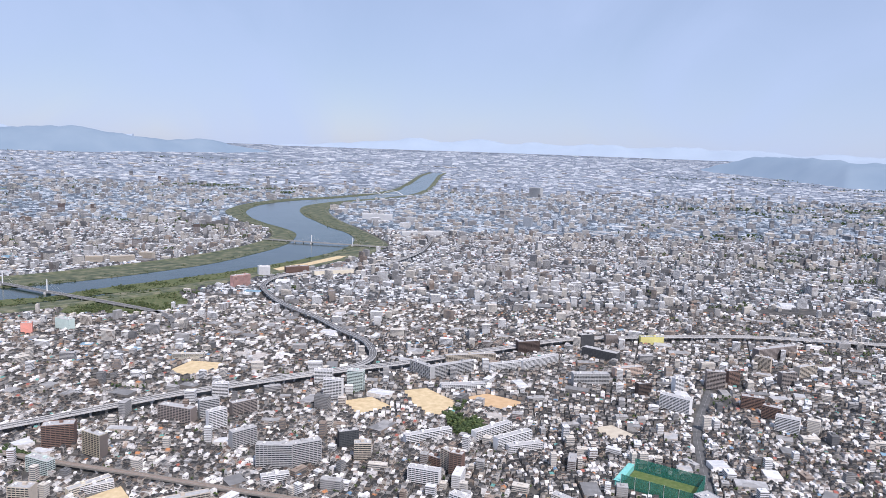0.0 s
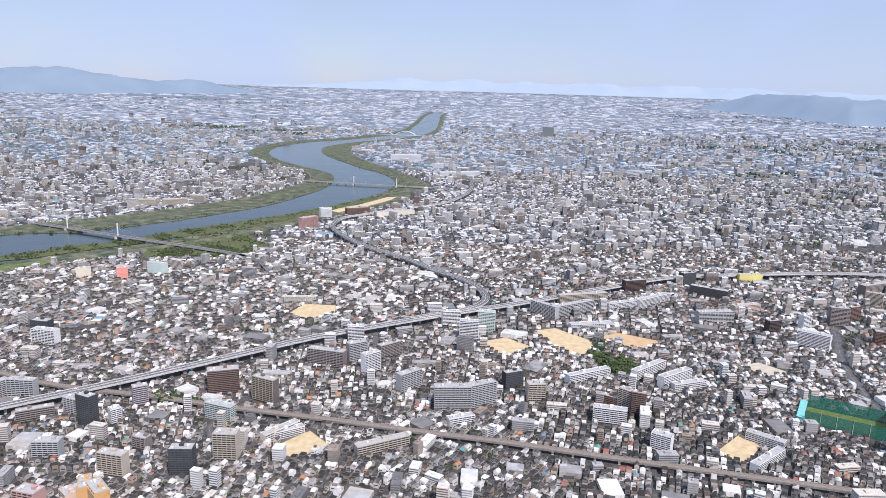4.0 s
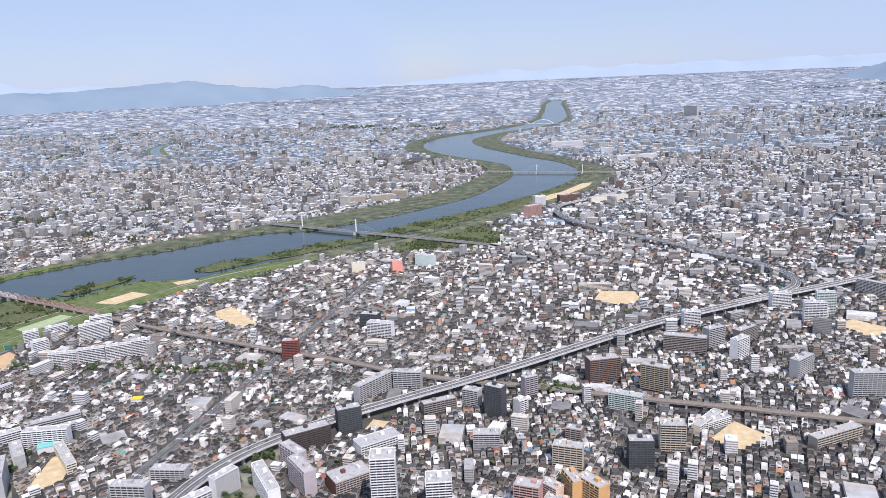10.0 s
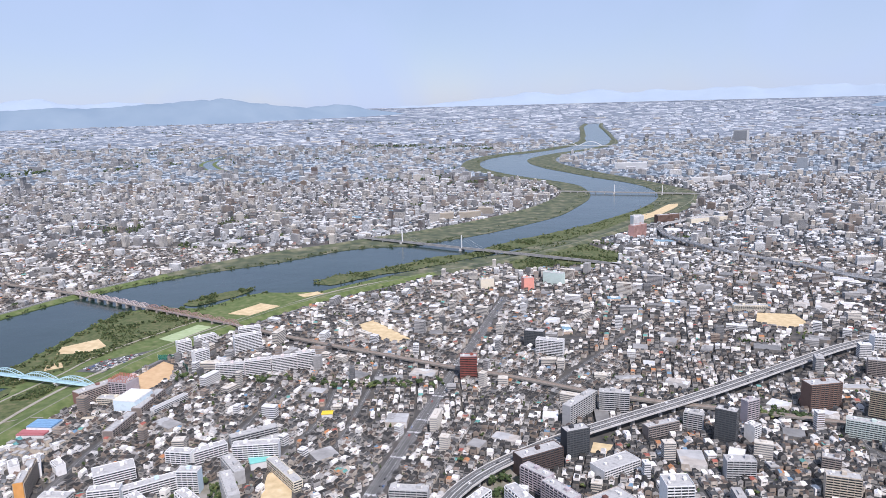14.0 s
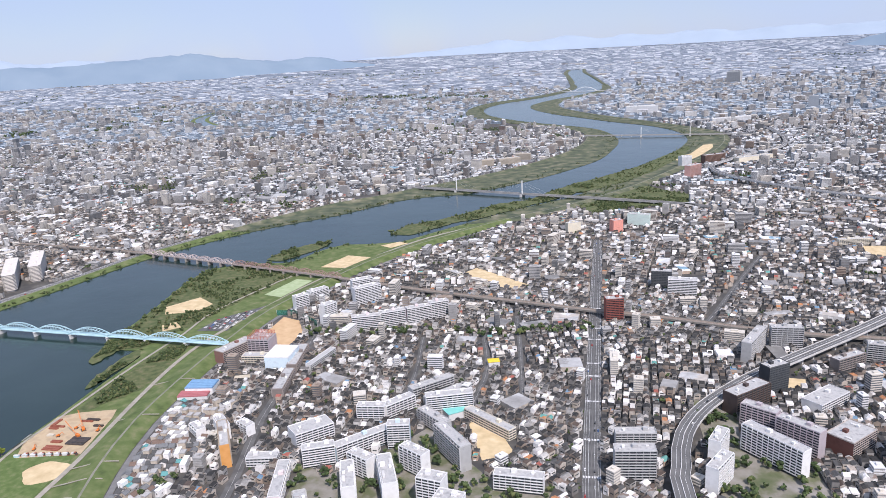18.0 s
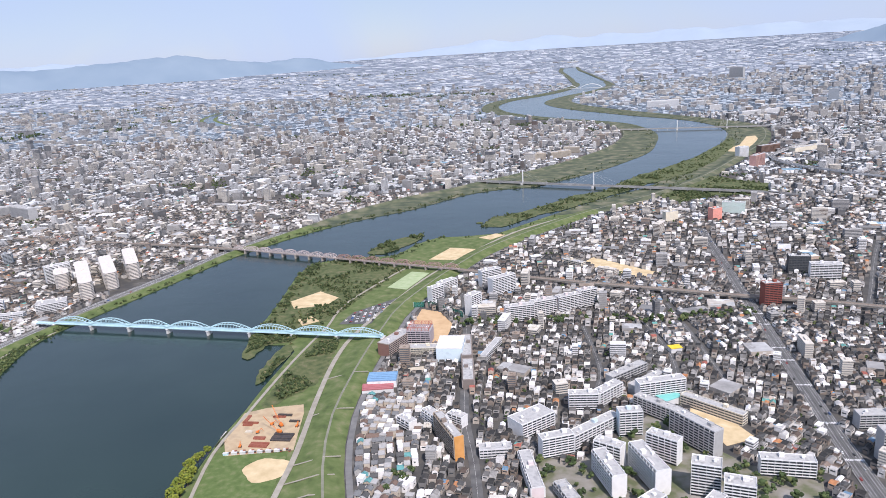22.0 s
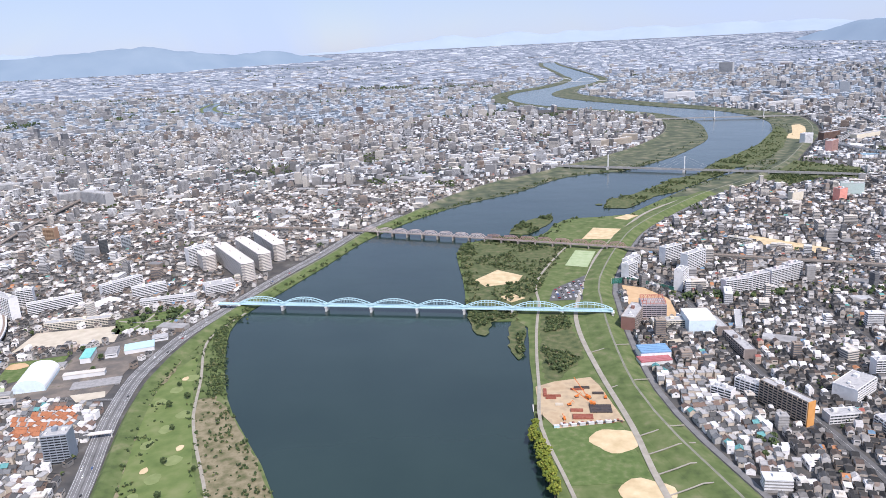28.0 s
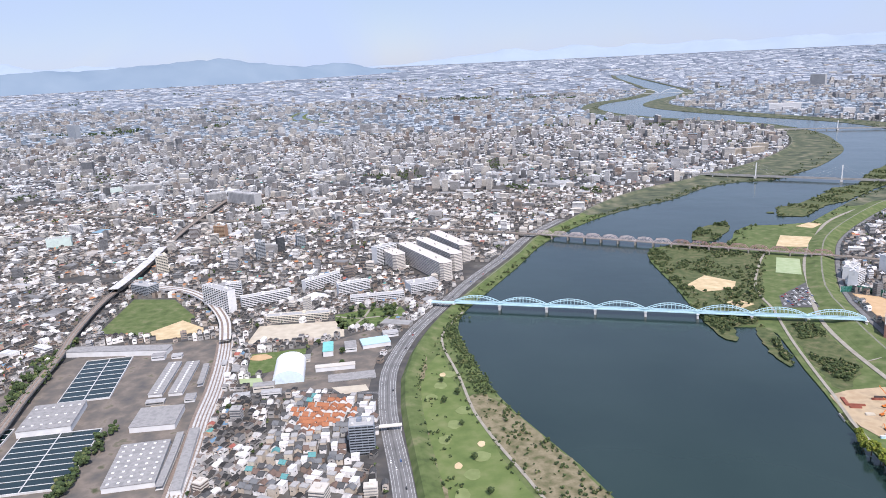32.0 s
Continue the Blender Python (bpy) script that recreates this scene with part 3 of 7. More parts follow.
M_DECK_RAIL = material("bridge_deck", [(0.3, (0.26, 0.22, 0.2)), (0.7, (0.36, 0.32, 0.3))], 5, 0.85)


def rail_bridge():
    """Old brown truss bridge of eighteen spans."""
    x0, y0, x1, y1 = -2190, 1690, -1655, 1452
    n = 16
    L = math.hypot(x1 - x0, y1 - y0)
    ob = thing("railway_truss_bridge", x0, y0, 0, math.degrees(math.atan2(y1 - y0, x1 - x0)), "long brown steel truss railway bridge on stone piers", "bridge")
    span = L / n
    k, zd, H = 6, 9.0, 8.6
    rise = [0, 0.74, 0.94, 1.0, 0.94, 0.74, 0]
    bars = [("top_chord" if 0 < q < k - 1 else "end_post", (q, rise[q], q + 1, rise[q + 1]), 0.95) for q in range(k)]
    bars += [("vertical", (q, 0, q, rise[q]), 0.5) for q in range(1, k)]
    bars += [("diagonal", (q, rise[q] * ((q + 1) % 2), q + 1, rise[q + 1] * (q % 2)), 0.5) for q in range(1, k - 1)]
    # the first eight spans are paler and pinker than the rest
    pale, rust = [[(nm, Shape().beam((a * span / k, 0, zd + b * H), (c * span / k, 0, zd + e * H), wd).mesh(nm, m)) for nm, (a, b, c, e), wd in bars] for m in (M_PINKISH, M_RUST)]
    strut = Shape().beam((0, -4.5, zd + H * 0.9), (0, 4.5, zd + H * 0.9), 0.5).mesh("strut", M_RUST)
    d = Shape().box(0, span, -4.8, -4, zd - 1.2, zd + 0.3).box(0, span, 4, 4.8, zd - 1.2, zd + 0.3).box(0, span, -4, 4, zd - 0.9, zd - 0.2)
    deck = d.mesh("deck", M_DECK_RAIL)
    pier = Shape().prism([(-1.6, -6), (0, -8), (1.6, -6), (1.6, 6), (0, 8), (-1.6, 6)], -1, zd - 1.3).mesh("pier", M_OLD)
    for s in range(n):
        for nm, me in pale if s < 8 else rust:
            for side in (-4.5, 4.5):
                part(nm, me, ob, "pale pinkish steel" if s < 8 else "", at=(s * span, side, 0))
        for q in (1, 3, 5):
            part("strut", strut, ob, at=((s + q / k) * span, 0, 0))
        part("deck", deck, ob, at=(s * span, 0, 0))
        if s:
            part("pier", pier, ob, at=(s * span, 0, 0))


def stayed_bridge(label, line, towers, zd, top, width):
    """A road bridge hung by stays from two slim white towers."""
    ob = thing("cable_stayed_bridge", 0, 0, label=label, category="bridge")
    part("deck", ribbon("deck", line, -width / 2, width / 2, zd, 2.4, [M_DECK, M_BAND_G], 0, 1), ob)
    for o in (-width / 2, width / 2):
        part("parapet", ribbon("parapet", line, o - 0.3, o + 0.3, zd + 1.2, 1.2, M_BAND_G), ob)
    (ax, ay), (bx, by) = towers
    d = Vector((bx - ax, by - ay)).normalized()
    rz = math.degrees(math.atan2(d.y, d.x))
    tower = Shape()
    tower.beam((0, 0, zd - 2), (0, 0, top), 2.6, 2.6)
    tm = tower.mesh("tower", M_WHITE)
    pier = Shape().box(-3.5, 3.5, -11, 11, -1, zd - 2.4).mesh("pier", M_CONC)
    for (x, y), sg in zip(towers, (-1, 1)):
        part("tower", tm, ob, "slim white steel tower", at=(x, y, 0), rz=rz)
        part("pier", pier, ob, at=(x, y, 0), rz=rz)
        for dirn in (-1, 1):
            for r, h in ((0.95, 0.98), (0.72, 0.86), (0.48, 0.72)):
                e = Vector((x, y)) + d * dirn * 100 * r
                st = Shape().beam((x, y, zd + (top - zd) * h), (e.x, e.y, zd), 0.14).mesh("stay", M_CONC)
                part("stay", st, ob, "white steel stay")
    seg = np.linalg.norm(np.diff(line, axis=0), axis=1)
    dist = np.concatenate([[0], np.cumsum(seg)])
    col = Shape().box(-1.2, 1.2, -7, 7, -1, zd - 2.3).mesh("pier", M_CONC)
    for s in np.arange(20, dist[-1], 45):
        k = min(np.searchsorted(dist, s), len(line) - 1)
        if min(np.hypot(*(line[k] - np.array(q))) for q in towers) > 40 and np.dot(line[k] - np.array(towers[0]), d) * np.dot(line[k] - np.array(towers[1]), d) > 0:
            part("pier", col, ob, at=(*line[k], 0), rz=rz)


SUGA = smooth_line([(-1860, 2566), (-1790, 2530), (-1480, 2372), (-1272, 2267), (-1010, 2140), (-850, 2056), (-760, 1970), (-700, 1850)], 20)
TOYO = smooth_line([(-960, 3703), (-880, 3684), (-673, 3634), (-456, 3582), (-290, 3542), (-170, 3510)], 20)
aqueduct()
rail_bridge()
stayed_bridge("long white cable-stayed road bridge with two slim towers", SUGA, [(-1480, 2372), (-1272, 2267)], 9, 49, 17)
stayed_bridge("far cable-stayed road bridge over the river bend", TOYO, [(-673, 3634), (-456, 3582)], 9, 45, 17)
far = thing("arch_road_bridge", -900, 7480, 0, -12, "far white arched road bridge across the river", "bridge")
part("deck", Shape().box(-60, 560, -8, 8, 7, 9.5).mesh("deck", M_CONC), far)
arch = Shape()
for j in range(15):
    xa, za = 220 * j / 14, 9 + 38 * (1 - (2 * j / 14 - 1) ** 2)
    arch.v += [(xa, -1.7, za - 1.7), (xa, 1.7, za - 1.7), (xa, 1.7, za + 1.7), (xa, -1.7, za + 1.7)]
    if j:
        arch.f += [(4 * j - 4 + c, 4 * j - 4 + (c + 1) % 4, 4 * j + (c + 1) % 4, 4 * j + c) for c in range(4)]
        arch.i += [0] * 4
arch = arch.mesh("arch", M_WHITE)
for s in range(2):
    for side in (-8, 8):
        part("arch", arch, far, at=(s * 240 + 20, side, 0))

# ---- the city's houses ----
GARDENS = []         # empty lots with trees
FIELDS = []          # outlines kept free of houses
KEEP = []            # footprints of the larger buildings: x, y, half width, half depth, turn
TRIBUTARY = smooth_line([(-3350, 7600), (-3700, 7150), (-4000, 6900), (-3980, 6400), (-3860, 5950), (-3620, 5500), (-3430, 5250), (-3200, 5150)], 60)
LINES = [(EXPRESSWAY, 12), (BRANCH, 11), (RAIL_E, 7.5), (RAIL_W, 7.5), (AVENUE, 10.5), (RIVERSIDE, 13), (LEVEE_L, 14), (LEVEE_R, 14), (TRIBUTARY, 75)]
GROVES = []          # places in the city grown over with trees


def patches(x, y, size, seed):
    """Smooth random values between 0 and 1 over the plan, in patches of that size."""
    table = np.random.default_rng(seed).random((256, 256))
    u, v = x / size + 1000.5, y / size + 1000.5
    i, j = np.floor(u).astype(int), np.floor(v).astype(int)
    a, b = u - i, v - j
    a, b = a * a * (3 - 2 * a), b * b * (3 - 2 * b)
    q = lambda m, n: table[(i + m) % 256, (j + n) % 256]
    return (q(0, 0) * (1 - a) + q(1, 0) * a) * (1 - b) + (q(0, 1) * (1 - a) + q(1, 1) * a) * b


def free_spots(px, py, pad):
    ok = ~inside(px, py, VALLEY)
    for line, d in LINES:
        ok &= ~near_line(px, py, line, d + pad * 0.7)
    for ring in FIELDS:
        r = np.array(ring, float)
        c = r.mean(0)
        ok &= ~inside(px, py, c + (r - c) * (1 + pad / (np.linalg.norm(r - c, axis=1).mean() + 1)))
    order = np.argsort(px)
    xs = px[order]
    for x, y, rx, ry, rz in KEEP:
        far = math.hypot(rx, ry) + pad * 1.5
        k = order[np.searchsorted(xs, x - far):np.searchsorted(xs, x + far)]
        k = k[abs(py[k] - y) < far]
        c, s = math.cos(radians(rz)), math.sin(radians(rz))
        u, v = (px[k] - x) * c + (py[k] - y) * s, -(px[k] - x) * s + (py[k] - y) * c
        ok[k[(abs(u) < rx + pad) & (abs(v) < ry + pad)]] = False
    return ok


def lots(x0, x1, y0, y1, lot, depth, street, district, seed):
    """Building lots along streets: x, y, turn. Each district turns its streets its own way."""
    rng = np.random.default_rng(seed)
    nx, ny = int((x1 - x0) / district) + 3, int((y1 - y0) / district) + 3
    cx = x0 + (np.arange(nx)[:, None] - 1 + rng.uniform(0.15, 0.85, (nx, ny))) * district
    cy = y0 + (np.arange(ny)[None] - 1 + rng.uniform(0.15, 0.85, (nx, ny))) * district
    ang = np.radians(-12 + rng.normal(0, 13, (nx, ny)))
    R = district * 1.1
    ku, kv = np.arange(-int(R / lot) - 1, int(R / lot) + 2), np.arange(-int(R / depth) - 1, int(R / depth) + 2)
    u0 = ku * lot + np.floor(ku / 8) * street
    v0 = np.floor(kv / 2) * (2 * depth + street) + (kv % 2) * depth
    U0, V0 = [a.ravel() for a in np.meshgrid(u0, v0)]
    out = []
    for i in range(1, nx - 1):
        for j in range(1, ny - 1):
            a = ang[i, j]
            u, v = U0 + rng.normal(0, lot * 0.1, len(U0)), V0 + rng.normal(0, depth * 0.09, len(U0))
            x, y = cx[i, j] + u * np.cos(a) - v * np.sin(a), cy[i, j] + u * np.sin(a) + v * np.cos(a)
            d0 = (x - cx[i, j]) ** 2 + (y - cy[i, j]) ** 2
            ok = (x > x0) & (x < x1) & (y > y0) & (y < y1) & (x > -2700 - np.maximum(y, 0) * 0.76) & (x < 480 + np.maximum(y, 0) * 0.66)
            for di in (-1, 0, 1):
                for dj in (-1, 0, 1):
                    if di or dj:
                        ok &= d0 <= (x - cx[i + di, j + dj]) ** 2 + (y - cy[i + di, j + dj]) ** 2
            out.append(np.stack([x[ok], y[ok], np.full(ok.sum(), a)], 1))
    return np.concatenate(out)


def house_field(name, box, lot, depth, street, district, heights, label, big, gable, seed, pale=False):
    """Houses side by side along streets; some lots hold a taller block."""
    rng = np.random.default_rng(seed + 100)
    p = lots(*box, lot, depth, street, district, seed)
    gap = rng.random(len(p)) < 0.05
    size = max(55.0, district * 0.24)
    green = patches(p[:, 0], p[:, 1], size, 5) * 0.62 + patches(p[:, 0], p[:, 1], size * 5, 6) * 0.38 > (0.735 if box[2] > 2000 else 0.79 if box[2] > 1000 else 2.0)
    if box[3] < 15001:
        GROVES.append(np.column_stack([p[green][:, :2], np.full(green.sum(), lot)]))
    gap |= green
    if box[3] < 2400:
        GARDENS.append(p[gap & ~green][:, :2])
    p = p[~gap]
    p = p[free_spots(p[:, 0], p[:, 1], depth * 0.42)]
    n = len(p)
    qx, qy, ang = p.T
    w, d = lot * rng.uniform(0.35, 0.49, n), depth * rng.uniform(0.35, 0.49, n)
    h = rng.choice(heights, n) * rng.uniform(0.85, 1.2, n)
    clus = 0.5 + 0.5 * np.sin(qx / 310 + 1.7 * np.sin(qy / 420)) * np.sin(qy / 270 + seed)
    tall = rng.random(n) < big * (0.25 + 1.6 * clus ** 2)
    h = np.where(tall, rng.choice([10, 10, 13, 13, 16, 19, 22, 28], n), h)
    w, d = np.where(tall, w * rng.uniform(1.0, 1.9, n), w), np.where(tall, d * rng.uniform(0.9, 1.3, n), d)
    city_mesh(name, label, qx, qy, ang, w, d, h, tall, (rng.random(n) < gable) & ~tall, rng, pale)


def larger_buildings(name, box, n, sizes, heights, label, seed, banded, pale=False):
    """Blocks of flats or wide low halls strewn among the houses. Their ground is kept free."""
    rng = np.random.default_rng(seed)
    x, y = rng.uniform(box[0], box[1], n), rng.uniform(box[2], box[3], n)
    clus = 0.5 + 0.5 * np.sin(x / 430 + 1.3 * np.sin(y / 380)) * np.sin(y / 350 + seed)
    ok = (rng.random(n) < 0.25 + 0.75 * clus) & (x > -2700 - y * 0.76) & (x < 480 + y * 0.66)
    x, y = x[ok], y[ok]
    ok = free_spots(x, y, sizes[1] * 0.36)
    x, y = x[ok], y[ok]
    keep = []
    for i in range(len(x)):
        if all(abs(x[i] - x[q]) + abs(y[i] - y[q]) > sizes[1] * 1.1 for q in keep[-400:]):
            keep.append(i)
    x, y = x[keep], y[keep]
    n = len(x)
    w, d = rng.uniform(sizes[0], sizes[1], n) / 2, rng.uniform(sizes[2], sizes[3], n) / 2
    ang = np.radians(-12 + rng.normal(0, 14, n)) + np.where(rng.random(n) < 0.35, math.pi / 2, 0)
    KEEP.extend(zip(x, y, w, d, np.degrees(ang)))
    h = rng.choice(heights, n).astype(float)
    city_mesh(name, label, x, y, ang, w, d, h, np.full(n, banded), np.zeros(n, bool), rng, pale, M_ROOF_HALL)


def city_mesh(name, label, qx, qy, ang, w, d, h, tall, gab, rng, pale, roof=None):
    """All the buildings in one mesh; the taller ones get a band of balconies on each floor."""
    n = len(qx)
    ridge = np.where(gab, h + rng.uniform(1.3, 2.6, n), h)
    c, s = np.cos(ang), np.sin(ang)
    sx, sy = np.array([-1, 1, 1, -1]), np.array([-1, -1, 1, 1])
    verts, loops, sizes, mats, count = [], [], [], [], 0

    def ring(k, sw, sd, z):
        a, b = sx[None] * sw[k, None], sy[None] * sd[k, None]
        return np.stack([qx[k, None] + a * c[k, None] - b * s[k, None], qy[k, None] + a * s[k, None] + b * c[k, None], np.broadcast_to(z[:, None], a.shape)], -1)

    def add(co, tables):
        nonlocal count
        m, q = co.shape[:2]
        base = count + np.arange(m) * q
        for sel, table, mi in tables:
            t = np.array(table)
            loops.append((base[sel][:, None, None] + t[None]).reshape(-1))
            cnt = len(base[sel]) * len(t)
            sizes.append(np.full(cnt, t.shape[1]))
            mats.append(np.repeat(np.broadcast_to(mi, len(base))[sel], len(t)))
        verts.append(co.reshape(-1, 3))
        count += m * q

    every = np.arange(n)
    swap = rng.random(n) < 0.5
    fine = ~tall & (qy < 1300) & (roof is None)
    co = np.concatenate([ring(every, w, d, np.zeros(n)), ring(every, w, d, h), np.zeros((n, 2, 3))], 1)
    for k, sg in ((8, -1), (9, 1)):
        a, b = sg * np.where(swap, w, 0) * 0.97, sg * np.where(swap, 0, d) * 0.97
        co[:, k] = np.stack([qx + a * c - b * s, qy + a * s + b * c, ridge], 1)
    walls = [[0, 1, 5, 4], [1, 2, 6, 5], [2, 3, 7, 6], [3, 0, 4, 7]]
    al, ac = gab & swap, gab & ~swap
    add(co, [(every, walls, np.where(tall, 2, 0)), (~gab, [[4, 5, 6, 7]], 1), (al, [[4, 5, 9, 8], [6, 7, 8, 9]], 1), (al, [[5, 6, 9], [7, 4, 8]], 0), (ac, [[5, 6, 9, 8], [7, 4, 8, 9]], 1), (ac, [[4, 5, 8], [6, 7, 9]], 0)])
    box_f = [[0, 1, 5, 4], [1, 2, 6, 5], [2, 3, 7, 6], [3, 0, 4, 7], [4, 5, 6, 7]]
    band = rng.choice([3, 4, 5, 5] if pale else [3, 3, 3, 4, 4, 4, 5, 5, 7, 8], n)
    for f in range(12):
        k = np.where(tall & (h > f * 3.1 + 3))[0]
        if len(k):
            z = np.full(len(k), f * 3.1 + 2.9)
            add(np.concatenate([ring(k, w + 0.35, d + 0.35, z), ring(k, w + 0.35, d + 0.35, z + 1.35)], 1), [(np.arange(len(k)), box_f, band[k])])
    k = np.where(fine)[0]
    if len(k):                                    # rows of windows on all four walls, and a smaller wing or roof house
        z = np.where(h[k] > 5, 3.5, 1.2)
        for sw, sd in ((w + 0.05, d * 0.6), (w * 0.62, d + 0.05)):
            add(np.concatenate([ring(k, sw, sd, z), ring(k, sw, sd, z + 1.3)], 1), [(np.arange(len(k)), box_f[:4], 6)])
        k = k[rng.random(len(k)) < 0.6]
        px, py = qx[k].copy(), qy[k].copy()
        o = np.where(rng.random(len(k)) < 0.5, 1, -1) * 0.55
        qx[k] += -s[k] * d[k] * o + c[k] * w[k] * rng.uniform(-0.4, 0.4, len(k))
        qy[k] += c[k] * d[k] * o + s[k] * w[k] * rng.uniform(-0.4, 0.4, len(k))
        low = gab[k]
        z0, z1 = np.where(low, 0.0, h[k]), np.where(low, h[k] * 0.62, h[k] + 2.2)
        sw, sd = w * 0.6, d * 0.5
        add(np.concatenate([ring(k, sw, sd, z0), ring(k, sw, sd, z1)], 1), [(np.arange(len(k)), walls, 0), (np.arange(len(k)), [[4, 5, 6, 7]], 1)])
        qx[k], qy[k] = px, py
    k = np.where(tall)[0]
    add(np.concatenate([ring(k, w * 0.35, d * 0.35, h[k]), ring(k, w * 0.35, d * 0.35, h[k] + 2.6)], 1), [(np.arange(len(k)), box_f, band[k])])
    verts, loops, sizes, mats = np.concatenate(verts), np.concatenate(loops), np.concatenate(sizes), np.concatenate(mats)
    verts[:, 2] += lift(verts[:, 0], verts[:, 1])
    me = bpy.data.meshes.new(name)
    me.vertices.add(len(verts))
    me.vertices.foreach_set("co", (verts * U).ravel())
    me.loops.add(len(loops))
    me.loops.foreach_set("vertex_index", loops)
    me.polygons.add(len(sizes))
    me.polygons.foreach_set("loop_start", np.concatenate([[0], np.cumsum(sizes)[:-1]]))
    # far buildings take the sets with haze in their colours
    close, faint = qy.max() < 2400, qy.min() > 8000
    for m in (M_ROOF_HAZE_FAR if faint else M_WALL_HAZE if pale else M_WALL_N if close else M_WALL, roof or (M_ROOF_HAZE_FAR if faint else M_ROOF_HAZE if pale else M_ROOF_N if close else M_ROOF), M_RECESS, M_BAND_W, M_BAND_C, M_BAND_G, M_GLASS, M_BAND_B, M_BAND_D):
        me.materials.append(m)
    me.polygons.foreach_set("material_index", mats)
    me.update(calc_edges=True)
    me.shade_flat()
    tagged(new(name, me), label, "houses", kind="stuff")


# ---- larger buildings ----
STYLES = {}


def style(key, wall, rail, words, mode="balcony"):
    STYLES[key] = (material("wall_" + key, [(0.3, wall), (0.55, tuple(min(1, q * 1.12) for q in wall)), (0.75, tuple(q * 0.85 for q in wall))], 9, 0.75),
                   material("rail_" + key, [(0.3, rail), (0.7, tuple(q * 0.88 for q in rail))], 5, 0.7), words, mode)


style("white", grey(0.68, 0.01), grey(0.78), "white concrete")
style("grey", grey(0.36), grey(0.5), "pale grey")
style("mauve", (0.4, 0.35, 0.37), (0.5, 0.45, 0.47), "mauve-grey")
style("greybrown", (0.2, 0.17, 0.155), (0.33, 0.29, 0.27), "grey-brown")
style("brown", (0.16, 0.1, 0.08), (0.24, 0.16, 0.13), "brown tiled")
style("darkbrown", (0.075, 0.055, 0.05), (0.12, 0.09, 0.08), "dark brown")
style("black", (0.05, 0.052, 0.057), (0.085, 0.09, 0.095), "black glass-fronted", "office")
style("red", (0.24, 0.075, 0.055), (0.3, 0.1, 0.08), "dark red tiled")
style("beige", (0.46, 0.4, 0.33), (0.54, 0.48, 0.4), "beige")
style("cream", (0.64, 0.58, 0.46), (0.7, 0.65, 0.55), "cream-coloured", "office")
style("peach", (0.62, 0.45, 0.36), (0.68, 0.54, 0.45), "peach-coloured", "office")
style("stripe", (0.14, 0.12, 0.11), (0.4, 0.36, 0.28), "dark grey and beige")
style("brownframe", (0.13, 0.06, 0.05), (0.46, 0.4, 0.36), "brown-red framed", "office")
style("office", grey(0.62, 0.01), grey(0.7), "white low", "office")
style("mint", (0.5, 0.6, 0.56), (0.58, 0.66, 0.62), "pale green", "office")
style("yellow", (0.62, 0.56, 0.2), (0.62, 0.6, 0.3), "yellow-green", "office")
style("greyglass", (0.24, 0.27, 0.3), (0.36, 0.38, 0.4), "blue-grey glass", "office")
style("bluegrey", (0.2, 0.23, 0.27), (0.3, 0.33, 0.37), "blue-grey")
style("orange", (0.56, 0.32, 0.14), (0.6, 0.42, 0.24), "orange-brown")
style("orangeend", (0.22, 0.18, 0.15), (0.4, 0.34, 0.28), "orange-ended brown")
style("orangetower", (0.32, 0.2, 0.13), (0.42, 0.3, 0.2), "orange-brown tall")
style("pinkred", (0.46, 0.27, 0.24), (0.52, 0.34, 0.3), "pink-red")
style("pink", (0.64, 0.55, 0.55), grey(0.72, 0.01), "white and pink")
style("salmon", (0.7, 0.3, 0.24), (0.72, 0.34, 0.28), "salmon-pink", "office")
style("paleblue", (0.5, 0.6, 0.66), grey(0.74), "white and pale blue")
style("redbrown", (0.22, 0.12, 0.1), (0.42, 0.36, 0.32), "red-brown school", "office")
style("stepped", (0.5, 0.46, 0.42), (0.68, 0.63, 0.58), "cream stepped slab", "wrap")
style("hall", (0.56, 0.66, 0.72), grey(0.8), "pale blue hall with white roof", "plain")
style("blueroof", grey(0.7), (0.2, 0.36, 0.55), "white shed with blue roof", "plain")
style("redroof", grey(0.6), (0.45, 0.16, 0.17), "white shed with red roof", "plain")
M_FLAT = material("flat_roof", [(0.3, grey(0.34)), (0.5, grey(0.44, 0.02)), (0.75, grey(0.26))], 6, 0.85)
M_ORANGE = material("orange_wall", [(0.3, (0.6, 0.28, 0.08)), (0.7, (0.68, 0.34, 0.12))], 8, 0.75)


